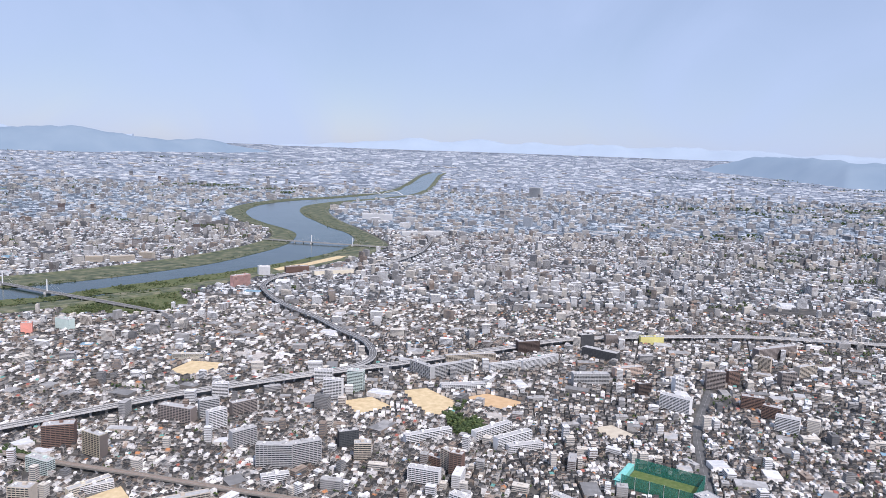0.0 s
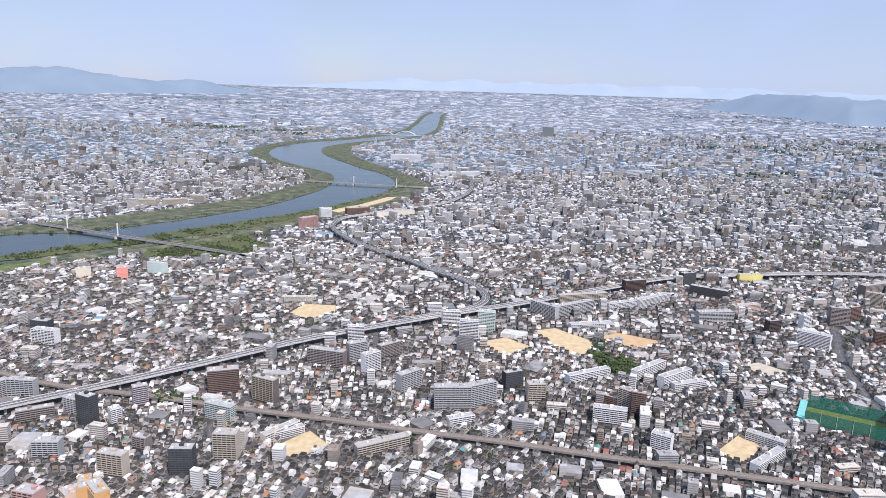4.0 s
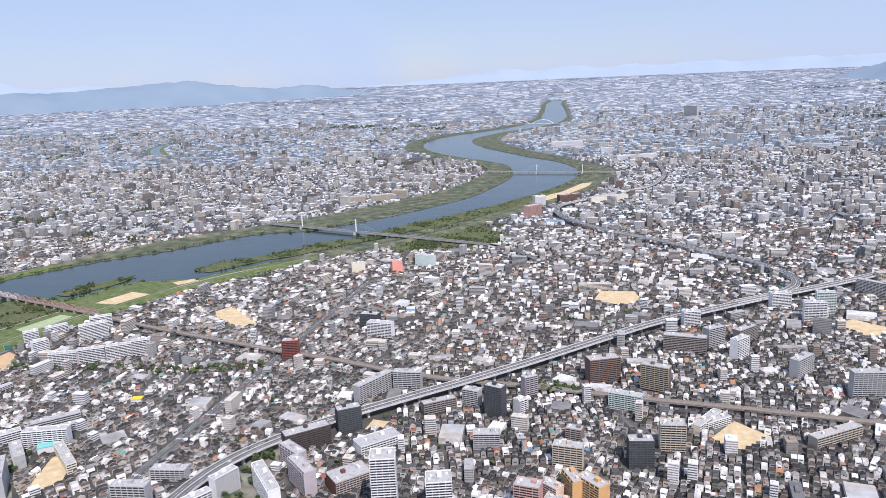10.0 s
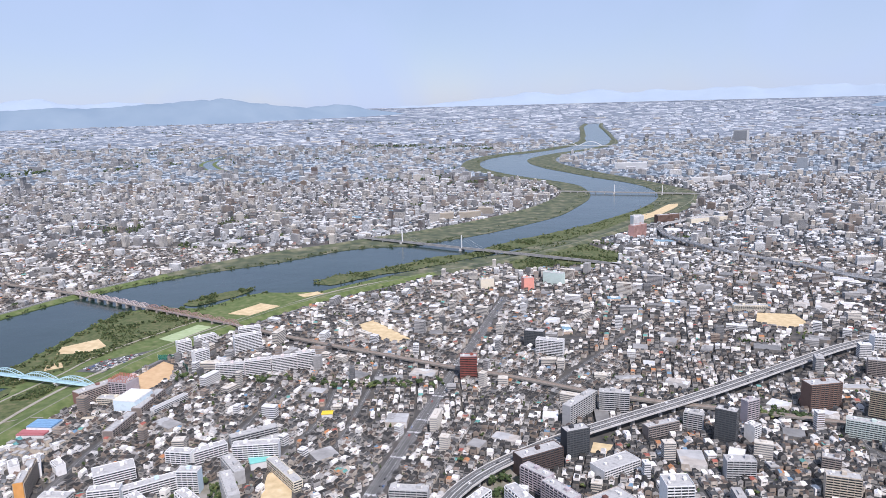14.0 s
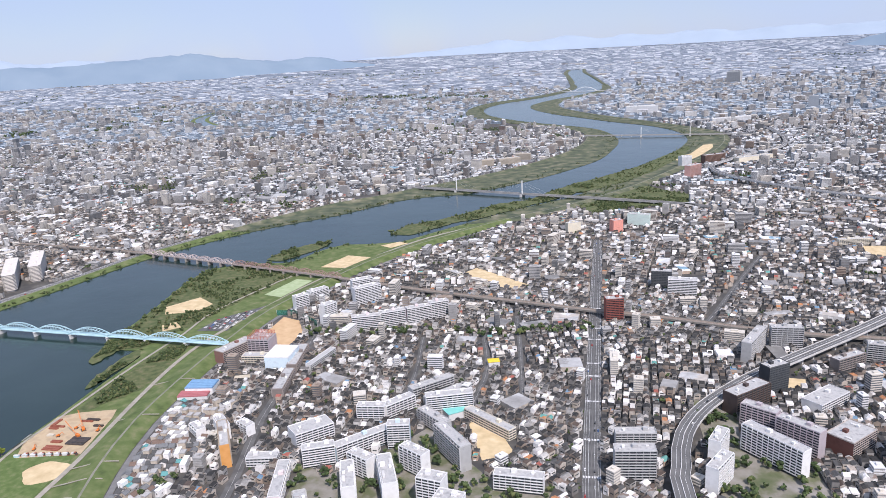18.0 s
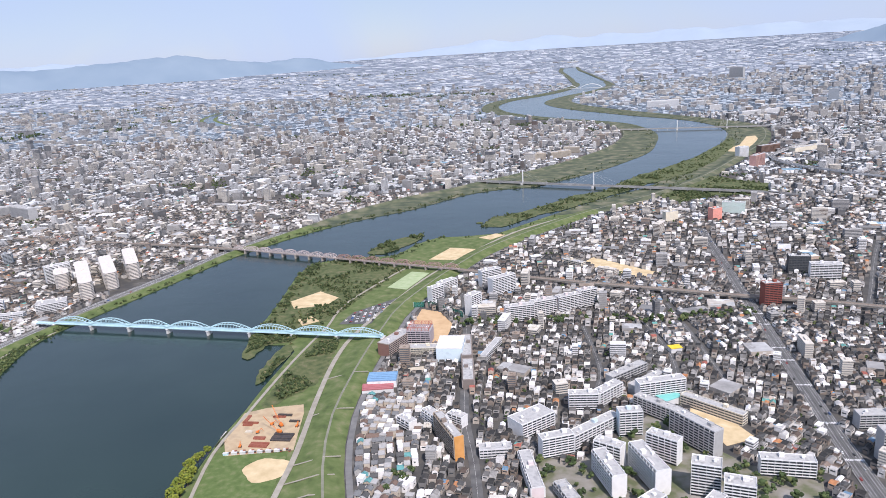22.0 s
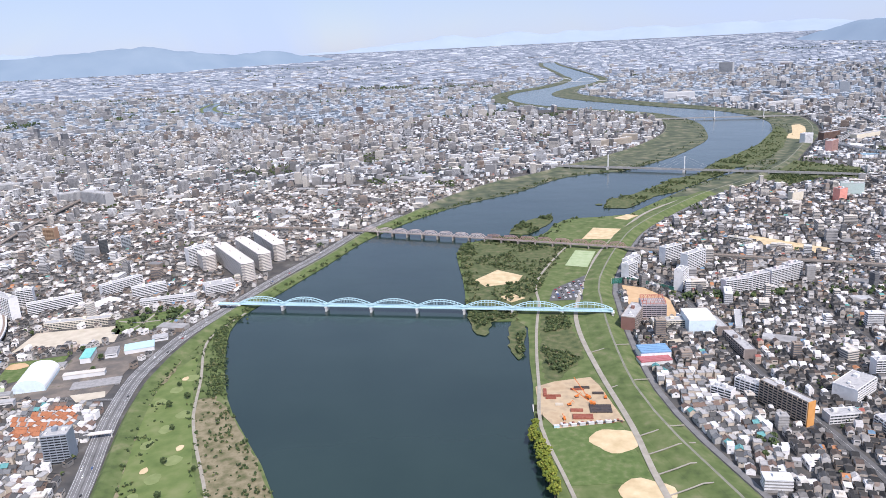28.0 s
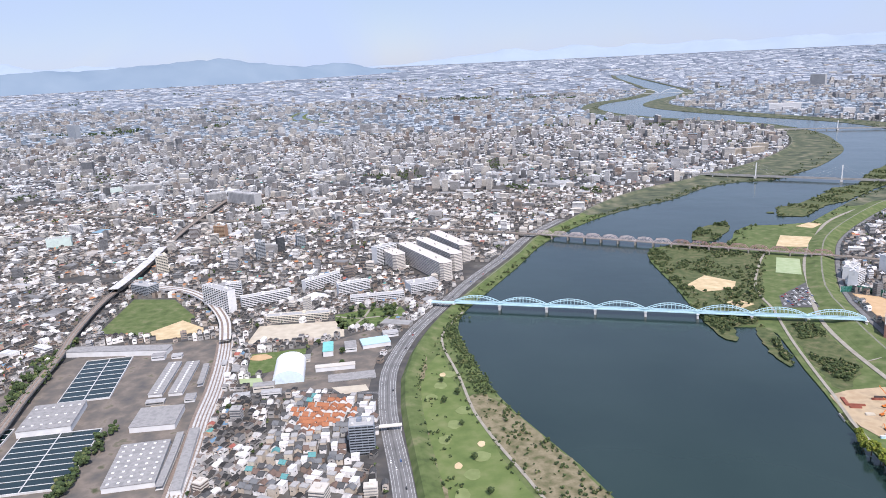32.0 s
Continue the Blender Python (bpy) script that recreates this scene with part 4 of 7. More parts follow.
def block(x, y, rz, w, d, h, key):
    """A block of flats, an office or a hall: body, roof parapet, stair house, and on each floor balconies and a row of windows."""
    for _ in range(8):
        q = np.array([[x], [y]], float)
        bad = [near_line(q[0], q[1], line, dist + d * 0.5)[0] for line, dist in LINES[:4]]
        if not any(bad):
            break
        y, x = y - 7, x
    wall, rail, words, mode = STYLES[key]
    floors = max(1, round(h / 3.05))
    fh = h / floors
    kind = "block of flats" if mode == "balcony" else "building"
    size = "tall " if floors > 9 else "long " if max(w, d) > 60 else ""
    nm = "apartment_block" if mode == "balcony" else "shed" if key.endswith("roof") else "sports_hall" if key == "hall" else "office_building"
    ob = thing(nm, x, y, 0, rz, f"{size}{words} {kind}, {floors} storeys" if mode != "plain" else f"{words} among low houses", "building")
    KEEP.append((x, y, w / 2, d / 2, rz))
    X, Y = w / 2, d / 2
    if mode == "wrap":                            # rounded ends, a pale balcony round every floor
        q = [(-X, -Y + 7), (-X + 4, -Y), (X - 4, -Y), (X, -Y + 7), (X, Y - 7), (X - 4, Y), (-X + 4, Y), (-X, Y - 7)]
        out = [(a * (1 + 1.3 / X), b * (1 + 1.3 / Y)) for a, b in q]
        core = part("body", Shape().prism(q, 0, h, 0, 1).mesh("body", [M_RECESS, rail]), ob)
        slab = Shape().prism(out, 0, 1.55).mesh("balcony", rail)
        for f in range(1, floors):
            part("balcony", slab, core, at=(0, 0, f * fh))
        part("roof", Shape().prism(out, h + 0.05, h + 0.7).mesh("roof", rail), ob)
        for yy in (-0.3, 0.05, 0.4):
            part("stair_house", Shape().box(-3, 3, yy * d - 3, yy * d + 3, h + 0.7, h + 4.2).mesh("stair_house", rail), ob)
        return
    core = part("body", Shape().box(-X, X, -Y, Y, 0, h, 0, 1).mesh("body", [wall, rail if mode == "plain" else M_FLAT]), ob)
    pr = Shape()
    for a in ((-X - 0.15, X + 0.15, -Y - 0.15, -Y + 0.3), (-X - 0.15, X + 0.15, Y - 0.3, Y + 0.15), (-X - 0.15, -X + 0.3, -Y + 0.3, Y - 0.3), (X - 0.3, X + 0.15, -Y + 0.3, Y - 0.3)):
        pr.box(*a, h - 0.5, h + 0.9)
    part("roof_parapet", pr.mesh("roof_parapet", rail), ob)
    if mode == "plain":
        rf = Shape()
        n = 5
        for k in range(n):
            rf.box(-X + 0.6, X - 0.6, -Y + d * (k + 0.1) / n, -Y + d * (k + 0.85) / n, h + 0.1, h + 0.9 + 0.5 * math.sin(math.pi * (k + 0.5) / n))
        part("roof", rf.mesh("roof", rail), ob)
        return
    if min(w, d) > 9:
        sx = random.uniform(-0.3, 0.3) * w
        part("stair_house", Shape().box(sx - 2.6, sx + 2.6, -2.2 + Y * 0.2, 2.6 + Y * 0.2, h + 0.05, h + 3.4).mesh("stair_house", wall), ob)
        tx = -0.28 * w if sx > 0 else 0.28 * w
        part("water_tank", Shape().box(tx - 1.5, tx + 1.5, -1.2, 1.4, h + 0.8, h + 2.8).box(tx - 1.2, tx + 1.2, -0.9, 1.1, h + 0.05, h + 0.8).mesh("water_tank", M_WHITE), ob, "pale roof water tank")
    if floors > 5:
        part("air_units", Shape().box(-X * 0.8, -X * 0.8 + 2.5, -Y * 0.6, -Y * 0.2, h + 0.05, h + 1.3).box(X * 0.55, X * 0.55 + 3, Y * 0.2, Y * 0.6, h + 0.05, h + 1.1).mesh("air_units", M_CONC), ob)
    long_y = d > 1.8 * w
    L = (d if long_y else w)
    bay = 6.2 if mode == "balcony" else 4.2
    n = max(1, int(L / bay))
    bay = L / n

    def put(s, a0, a1, o0, o1, z0, z1, side):
        """A box on a facade: along a, outwards o."""
        if side == "f":
            s.box(a0, a1, -Y - o1, -Y - o0, z0, z1)
        elif side == "l":
            s.box(-X - o1, -X - o0, a0, a1, z0, z1)
        elif side == "b":
            s.box(a0, a1, Y + o0, Y + o1, z0, z1)
        else:
            s.box(X + o0, X + o1, a0, a1, z0, z1)

    faces = ("l", "r") if long_y else ("f",) if mode == "balcony" else ("f", "r")
    for sd in faces:
        win, bal = Shape(), Shape()
        span = L if (sd in "lr") == long_y else d
        if mode == "balcony":
            put(win, -span / 2 + 0.5, span / 2 - 0.5, 0.0, 0.06, 0.25, 2.35, sd)
            for k in range(n + 1):
                a = min(-span / 2 + k * bay, span / 2 - 0.22)
                put(bal, a, a + 0.22, 0.0, 1.35, 0.0, fh, sd)
            put(bal, -span / 2, span / 2, 0.0, 1.4, -0.12, 0.1, sd)
            put(bal, -span / 2, span / 2, 1.25, 1.42, 0.1, 1.2, sd)
        else:
            put(win, -span / 2 + 0.6, span / 2 - 0.6, 0.0, 0.06, 0.85, 2.4, sd)
            m = max(1, int(span / 4.2))
            for k in range(m + 1):
                a = -span / 2 + k * span / m
                put(bal, max(a - 0.2, -span / 2), min(a + 0.2, span / 2), 0.0, 0.16, 0, fh, sd)
            put(bal, -span / 2, span / 2, 0.0, 0.14, -0.1, 0.75, sd)
        wm, bm_ = win.mesh("window_band", M_GLASS), bal.mesh("balcony", rail)
        for f in range(floors):
            if y < 1700:
                part("window_band", wm, core, at=(0, 0, f * fh + 0.1))
            if (f or mode == "office") and sd != "b":
                part("balcony" if mode == "balcony" else "facade_frame", bm_, core, at=(0, 0, f * fh + 0.1))
        if mode == "office" and w < 24 and sd == "f":
            break
    if key == "orangeend":
        part("end_wall", Shape().box(-X - 0.3, X + 0.3, -Y - 1.0, -Y - 0.02, 0, h + 0.6).mesh("end_wall", M_ORANGE), ob, "orange end wall")

# ---- blocks of flats, offices and halls: x, y, turn, width, depth, height, look ----
block(-1147, 1212, 6, 28, 16, 39, "red")
block(-972, 1070, 56, 73, 13, 30, "grey")
block(-922, 1088, -5, 43, 13, 34, "grey")
block(-984, 957, 27, 33, 17, 37, "black")
block(-1031, 934, 35, 61, 20, 27, "darkbrown")
block(-1032, 861, -41, 40, 14, 28, "mauve")
block(-1006, 814, -49, 48, 14, 33, "mauve")
block(-1041, 789, -55, 72, 13, 32, "white")
block(-1109, 747, 52, 39, 12, 30, "white")
block(-1096, 798, 59, 33, 12, 29, "white")
block(-1178, 827, -0, 45, 14, 17, "grey")
block(-1190, 761, -0, 42, 14, 35, "grey")
block(-951, 819, 38, 47, 30, 20, "brownframe")
block(-937, 917, 37, 58, 26, 13, "office")
block(-624, 1129, 17, 49, 22, 40, "brown")
block(-549, 1097, -27, 41, 15, 40, "stripe")
block(-474, 1251, -16, 69, 18, 30, "greybrown")
block(-423, 1270, 31, 36, 14, 38, "grey")
block(-394, 1223, 42, 34, 13, 36, "white")
block(-255, 1076, 2, 57, 14, 40, "grey")
block(-209, 1093, 27, 47, 14, 39, "grey")
block(-325, 1146, 42, 44, 14, 34, "grey")
block(-365, 1292, 40, 49, 14, 29, "greybrown")
block(-151, 1165, 23, 34, 14, 30, "black")
block(-120, 1112, 6, 28, 15, 32, "beige")
block(-246, 1477, 9, 38, 14, 34, "white")
block(-212, 1396, -7, 38, 16, 41, "white")
block(-173, 1448, -9, 34, 16, 44, "mint")
block(-37, 1549, -48, 70, 13, 33, "grey")
block(27, 1559, 31, 113, 13, 32, "grey")
block(74, 1675, 15, 125, 14, 21, "beige")
block(52, 1482, 11, 96, 18, 12, "office")
block(224, 1797, 15, 58, 18, 31, "darkbrown")
block(385, 1846, 21, 41, 18, 35, "black")
block(402, 1737, -37, 92, 22, 25, "black")
block(459, 1890, 5, 34, 15, 28, "greybrown")
block(574, 1898, 5, 65, 14, 21, "yellow")
block(152, 1620, 23, 79, 14, 19, "office")
block(239, 1663, 36, 115, 14, 21, "office")
block(335, 1533, 6, 81, 18, 28, "grey")
block(437, 1609, 18, 73, 16, 22, "peach")
block(435, 1471, 17, 31, 14, 30, "darkbrown")
block(477, 1384, -38, 61, 16, 33, "white")
block(516, 1496, 23, 24, 12, 36, "white")
block(611, 1534, -8, 40, 18, 42, "greybrown")
block(660, 1563, 20, 31, 14, 36, "brown")
block(857, 1787, 24, 132, 20, 33, "greybrown")
block(788, 1570, 15, 41, 14, 34, "greybrown")
block(782, 1681, -37, 37, 14, 36, "beige")
block(861, 1636, 26, 60, 16, 31, "beige")
block(660, 1295, -32, 42, 18, 30, "white")
block(645, 1416, -20, 44, 18, 27, "brown")
block(660, 1360, -38, 35, 16, 27, "brown")
block(-16, 1200, 27, 89, 12, 18, "white")
block(98, 1230, 39, 87, 12, 19, "white")
block(132, 1190, 34, 76, 13, 23, "white")
block(151, 1173, 19, 64, 12, 13, "office")
block(-17, 1040, -16, 50, 14, 25, "white")
block(20, 1085, -47, 23, 13, 36, "beige")
block(33, 1063, -22, 21, 13, 41, "brown")
block(36, 956, -35, 28, 14, 26, "white")
block(-1, 1101, -34, 29, 12, 17, "brown")
block(194, 978, -43, 53, 12, 14, "office")
block(173, 925, 38, 76, 12, 11, "office")
block(381, 918, -64, 53, 26, 48, "greyglass")
block(-737, 1083, 31, 22, 12, 32, "mauve")
block(-750, 1015, 40, 15, 14, 23, "white")
block(-492, 983, 31, 45, 12, 11, "office")
block(-356, 944, 28, 78, 13, 16, "beige")
block(-503, 982, 50, 62, 12, 13, "cream")
block(-588, 1626, 4, 70, 13, 14, "cream")
block(-1428, 1466, -48, 46, 12, 13, "cream")
block(-244, 1030, 22, 42, 12, 12, "white")
block(-561, 918, -3, 31, 18, 38, "beige")
block(-606, 878, 2, 30, 18, 37, "black")
block(-691, 798, -69, 30, 14, 34, "orange")
block(-671, 786, -49, 34, 16, 36, "orange")
block(-741, 772, -15, 28, 18, 39, "pinkred")
block(-713, 801, -44, 20, 14, 20, "peach")
block(-707, 784, -21, 32, 14, 13, "peach")
block(-793, 911, 2, 34, 16, 26, "grey")
block(-680, 937, -19, 21, 14, 20, "greybrown")
block(-692, 874, -13, 36, 15, 30, "beige")
block(-785, 1007, -27, 27, 16, 47, "black")
block(-820, 1039, -21, 25, 14, 27, "grey")
block(-867, 1019, 28, 50, 13, 19, "greybrown")
block(-602, 1033, -22, 46, 14, 24, "mint")
block(-1553, 841, 37, 48, 26, 18, "white")
block(-1488, 886, -2, 35, 13, 21, "white")
block(-1457, 903, 43, 44, 13, 19, "white")
block(-1530, 787, 17, 36, 13, 23, "white")
block(-1486, 817, 39, 72, 13, 18, "paleblue")
block(-1445, 826, 4, 26, 14, 29, "paleblue")
block(-1408, 865, -48, 51, 13, 18, "grey")
block(-1381, 797, -57, 60, 13, 31, "grey")
block(-1484, 729, 14, 13, 50, 25, "white")
block(-1477, 766, -35, 30, 13, 25, "white")
block(-1444, 734, 16, 14, 56, 28, "white")
block(-1420, 772, -38, 34, 13, 28, "white")
block(-1461, 664, 40, 36, 14, 26, "white")
block(-1414, 650, 48, 57, 13, 27, "white")
block(-1632, 1062, 2, 14, 76, 13, "greybrown")
block(-1628, 977, 2, 14, 66, 14, "greybrown")
block(-1596, 1058, -20, 9, 66, 11, "office")
block(-1422, 965, 38, 65, 12, 13, "grey")
block(-1402, 938, 39, 59, 10, 12, "grey")
block(-1395, 712, -18, 27, 17, 34, "white")
block(-1375, 679, -18, 27, 17, 34, "white")
block(-1309, 739, -10, 51, 13, 19, "white")
block(-1342, 865, -45, 77, 12, 13, "cream")
block(-1646, 807, 24, 10, 62, 28, "orangeend")
block(-1595, 788, 4, 35, 14, 10, "office")
block(-1560, 738, 8, 12, 68, 14, "pink")
block(-1528, 704, 20, 12, 31, 12, "grey")
block(-1697, 850, -46, 24, 11, 13, "white")
block(-1666, 851, -53, 31, 11, 19, "white")
block(-1638, 855, -38, 22, 11, 14, "white")
block(-1738, 1086, 62, 62, 20, 20, "redbrown")
block(-1703, 1110, -7, 36, 30, 22, "mauve")
block(-1692, 1064, -2, 50, 16, 12, "cream")
block(-1654, 1056, -4, 37, 46, 20, "hall")
block(-1742, 970, 1, 39, 26, 10, "blueroof")
block(-1746, 951, 5, 41, 18, 5, "redroof")
block(-1550, 1181, 13, 47, 13, 28, "pink")
block(-1510, 1202, 22, 43, 13, 28, "pink")
block(-1468, 1218, 23, 43, 13, 29, "pink")
block(-1436, 1237, 24, 33, 13, 31, "pink")
block(-1691, 1291, 41, 26, 14, 28, "white")
block(-1624, 1223, 53, 27, 14, 35, "white")
block(-1674, 1344, 47, 40, 14, 21, "white")
block(-1574, 1312, 35, 51, 14, 36, "white")
block(-1595, 1372, 29, 41, 14, 31, "white")
block(-1393, 905, 12, 59, 14, 26, "white")
block(-2420, 1450, 32, 23, 190, 37, "stepped")
block(-2396, 1502, 32, 23, 160, 36, "stepped")
block(-2377, 1564, 30, 23, 150, 36, "stepped")
block(-2480, 1472, 33, 25, 50, 33, "stepped")
block(-2505, 1500, 42, 48, 18, 40, "white")
block(-2413, 1322, 27, 52, 30, 18, "office")
block(-2748, 1242, -35, 73, 14, 40, "white")
block(-2741, 1293, 18, 26, 14, 32, "white")
block(-2676, 1264, 29, 84, 13, 21, "white")
block(-2600, 1352, 48, 75, 13, 22, "white")
block(-2533, 1312, 27, 57, 13, 23, "white")
block(-2484, 1269, 13, 91, 14, 13, "office")
block(-2598, 1185, 9, 100, 16, 11, "cream")
block(-2423, 783, 8, 26, 20, 33, "bluegrey")
block(-2942, 1765, -8, 28, 16, 35, "orangetower")
block(-2784, 1576, 25, 19, 18, 37, "greyglass")
block(-2756, 1628, 32, 16, 16, 33, "black")
block(-2717, 1653, 27, 19, 16, 31, "greyglass")
block(-2958, 1479, 31, 22, 18, 38, "cream")
# two grey-brown blocks, lightened to grey to put haze into the walls
block(-3149, 2269, 42, 61, 25, 30, "grey")
block(-3032, 2204, -33, 123, 25, 39, "grey")
block(-4959, 4579, -25, 81, 35, 115, "greyglass")
block(-3319, 1713, 24, 54, 20, 28, "mint")
block(-3597, 2506, 23, 40, 25, 20, "mint")
# another grey-brown block lightened to grey for haze
block(-3494, 2510, 11, 119, 25, 28, "grey")
block(-436, 1388, 11, 31, 14, 30, "white")
block(-711, 2487, 46, 68, 20, 43, "pinkred")
block(-684, 2710, 27, 44, 20, 38, "white")
block(-570, 2770, 27, 92, 22, 32, "brown")
block(-427, 2772, 27, 160, 25, 21, "cream")
# far black tower, its walls paled to imitate haze
block(556, 4736, -22, 57, 30, 71, "greyglass")
block(983, 7762, -41, 141, 50, 111, "grey")
# three brown blocks, coloured beige to stand for haze
block(-1402, 2853, 16, 67, 20, 32, "beige")
block(-1310, 2894, 29, 94, 20, 30, "beige")
block(-1250, 2998, -9, 60, 20, 31, "beige")
block(-995, 1851, -24, 52, 18, 30, "mint")
block(-1059, 1787, 23, 26, 18, 32, "salmon")
block(-1160, 1798, 20, 34, 14, 26, "cream")
block(-1039, 1370, -12, 36, 20, 34, "black")
block(-1011, 1329, -12, 49, 16, 30, "white")
block(-452, 4856, 4, 204, 20, 48, "white")
block(-126, 4095, 21, 242, 20, 31, "white")
block(-895, 755, 8, 27, 24, 80, "white")
block(-837, 762, 8, 28, 24, 50, "white")

# ---- playing fields, flood plain, river islands ----
def rough(ring, seed):
    """The outline with an uneven, natural edge."""
    rng = np.random.default_rng(seed)
    r = np.array(ring, float)
    out = []
    for a, b in zip(r, np.roll(r, -1, 0)):
        n = max(1, int(np.linalg.norm(b - a) / 9))
        out += [a + (b - a) * (k + 0.5) / n + rng.normal(0, 1.8, 2) for k in range(n)]
    return np.array(out)


def land(name, ring, z, mat, label, category, free=True):
    if mat in (M_REED, M_SCRUB):
        ring = rough(ring, len(ring))
    tagged(new(name, sheet(name, ring, z, 0.3, mat)), label, category, kind="structure")
    if free:
        FIELDS.append(ring)


M_DIRT = material("pale_dirt", [(0.3, (0.46, 0.4, 0.31)), (0.6, (0.55, 0.49, 0.39)), (0.8, (0.6, 0.55, 0.46))], 14, 0.95)
M_CLAY = material("clay", [(0.3, (0.5, 0.33, 0.18)), (0.7, (0.6, 0.42, 0.25))], 14, 0.95)
M_TURF = material("mown_turf", [(0.3, (0.078, 0.12, 0.036)), (0.5, (0.105, 0.152, 0.048)), (0.7, (0.16, 0.185, 0.08))], 7, 0.95)
M_FAIRWAY = material("fairway", [(0.3, (0.095, 0.14, 0.042)), (0.5, (0.135, 0.18, 0.058)), (0.72, (0.19, 0.215, 0.09))], 22, 0.95)
M_REED = material("reeds", [(0.28, (0.05, 0.072, 0.028)), (0.42, (0.078, 0.1, 0.04)), (0.58, (0.115, 0.125, 0.055)), (0.7, (0.16, 0.148, 0.082)), (0.8, (0.075, 0.098, 0.04))], 9, 0.95, detail=8)
M_SITE = material("site_earth", [(0.3, (0.4, 0.29, 0.18)), (0.5, (0.48, 0.37, 0.24)), (0.72, (0.33, 0.25, 0.17))], 16, 0.95, detail=6)
M_SCRUB = material("dry_scrub", [(0.28, (0.085, 0.1, 0.04)), (0.42, (0.16, 0.145, 0.08)), (0.6, (0.26, 0.22, 0.14)), (0.76, (0.12, 0.125, 0.06))], 10, 0.95, detail=8)
M_GREEN = material("putting_green", [(0.3, (0.17, 0.21, 0.08)), (0.7, (0.23, 0.27, 0.115))], 8, 0.95)
M_COURT = material("court", [(0.3, (0.3, 0.38, 0.2)), (0.7, (0.4, 0.46, 0.28))], 10, 0.9)
M_YARD = material("estate_yard", [(0.3, (0.085, 0.11, 0.05)), (0.42, (0.13, 0.14, 0.08)), (0.52, (0.22, 0.205, 0.17)), (0.7, grey(0.29, 0.06))], 30, 0.92, detail=5)
M_WORKS = material("works_yard", [(0.3, grey(0.1, 0.04)), (0.5, (0.16, 0.14, 0.12)), (0.62, (0.22, 0.185, 0.155)), (0.74, (0.075, 0.085, 0.045))], 22, 0.95)
M_PATH = material("pale_path", [(0.3, (0.28, 0.255, 0.21)), (0.7, (0.37, 0.34, 0.285))], 8, 0.9)
M_STEEL = material("dark_steel", [(0.3, (0.04, 0.038, 0.04)), (0.7, (0.09, 0.07, 0.06))], 3, 0.6)
M_RED = material("rust_red_steel", [(0.3, (0.24, 0.07, 0.045)), (0.7, (0.32, 0.12, 0.08))], 3, 0.7)
M_CRANE = material("orange_machine", [(0.3, (0.6, 0.16, 0.03)), (0.7, (0.7, 0.22, 0.05))], 3, 0.5)
M_NET = material("green_net", [(0.3, (0.02, 0.16, 0.12)), (0.7, (0.04, 0.22, 0.17))], 6, 0.8)
M_NET.node_tree.nodes["Principled BSDF"].inputs["Alpha"].default_value = 0.6
M_TEAL = material("teal_roof", [(0.3, (0.16, 0.5, 0.46)), (0.7, (0.24, 0.58, 0.53))], 6, 0.6)
M_BASIN = material("basin_water", [(0.3, (0.008, 0.022, 0.024)), (0.7, (0.014, 0.032, 0.034))], 30, 0.15, spec=0.5)
M_POOL = material("pond_water", [(0.3, (0.015, 0.028, 0.03)), (0.7, (0.022, 0.036, 0.035))], 60, 0.12, spec=0.5)

for i, (ring, mat, words) in enumerate([
        ([(-194, 1383), (-136, 1412), (-86, 1356), (-152, 1309)], M_SAND, "sandy school playing field"),
        ([(-77, 1456), (-25, 1477), (42, 1394), (4, 1315), (-27, 1323)], M_SAND, "large sandy school playing field"),
        ([(57, 1428), (104, 1455), (177, 1407), (115, 1350)], M_CLAY, "orange clay playing field"),
        ([(-511, 942), (-464, 998), (-428, 953), (-471, 918)], M_SAND, "sandy school playing field"),
        ([(116, 956), (172, 1010), (184, 971), (139, 918)], M_SAND, "sandy school playing field"),
        ([(293, 1285), (331, 1301), (365, 1252), (312, 1227)], M_DIRT, "empty pale gravel lot"),
        ([(-597, 1546), (-576, 1614), (-504, 1606), (-498, 1537), (-563, 1502)], M_SAND, "sandy school playing field"),
        ([(-964, 963), (-958, 992), (-933, 986), (-942, 959)], M_SAND, "small sandy playground"),
        ([(-1368, 876), (-1339, 882), (-1313, 808), (-1349, 793)], M_SAND, "sandy school playing field"),
        ([(-1414, 1482), (-1382, 1524), (-1278, 1404), (-1312, 1372)], M_SAND, "sandy school playing field"),
        ([(-1713, 1254), (-1680, 1235), (-1656, 1176), (-1667, 1103), (-1731, 1111)], M_CLAY, "orange sandy school ground below the levee"),
        ([(-2650, 1079), (-2509, 1108), (-2524, 1176), (-2654, 1158)], M_DIRT, "wide pale school ground")]):
    land("ground_field_%d" % (i + 1), ring, 0.5, mat, words, "field")
land("ground_schoolyard", [(-2590, 925), (-2442, 925), (-2446, 1000), (-2440, 1090), (-2470, 1135), (-2505, 1104), (-2545, 1062), (-2542, 1010), (-2585, 990)], 0.4, M_WORKS, "grey tarmac yard round the school buildings", "yard")
land("ground_green", [(-2906, 1127), (-2934, 1308), (-2856, 1302), (-2771, 1198), (-2779, 1173), (-2819, 1123)], 0.5, M_GRASS, "mown green sports field beside the railway", "field")
land("ground_infield", [(-2824, 1140), (-2793, 1191), (-2731, 1145), (-2750, 1120), (-2800, 1104)], 0.9, M_SAND, "sandy baseball infield", "field")
land("ground_ballpark", [(-2612, 969), (-2546, 1006), (-2555, 1064), (-2629, 1044)], 0.5, M_TURF, "small green ball park", "field")
land("ground_ballpark_infield", round_ring(-2612, 1032, 15, 11), 0.9, M_CLAY, "round sandy infield", "field", False)
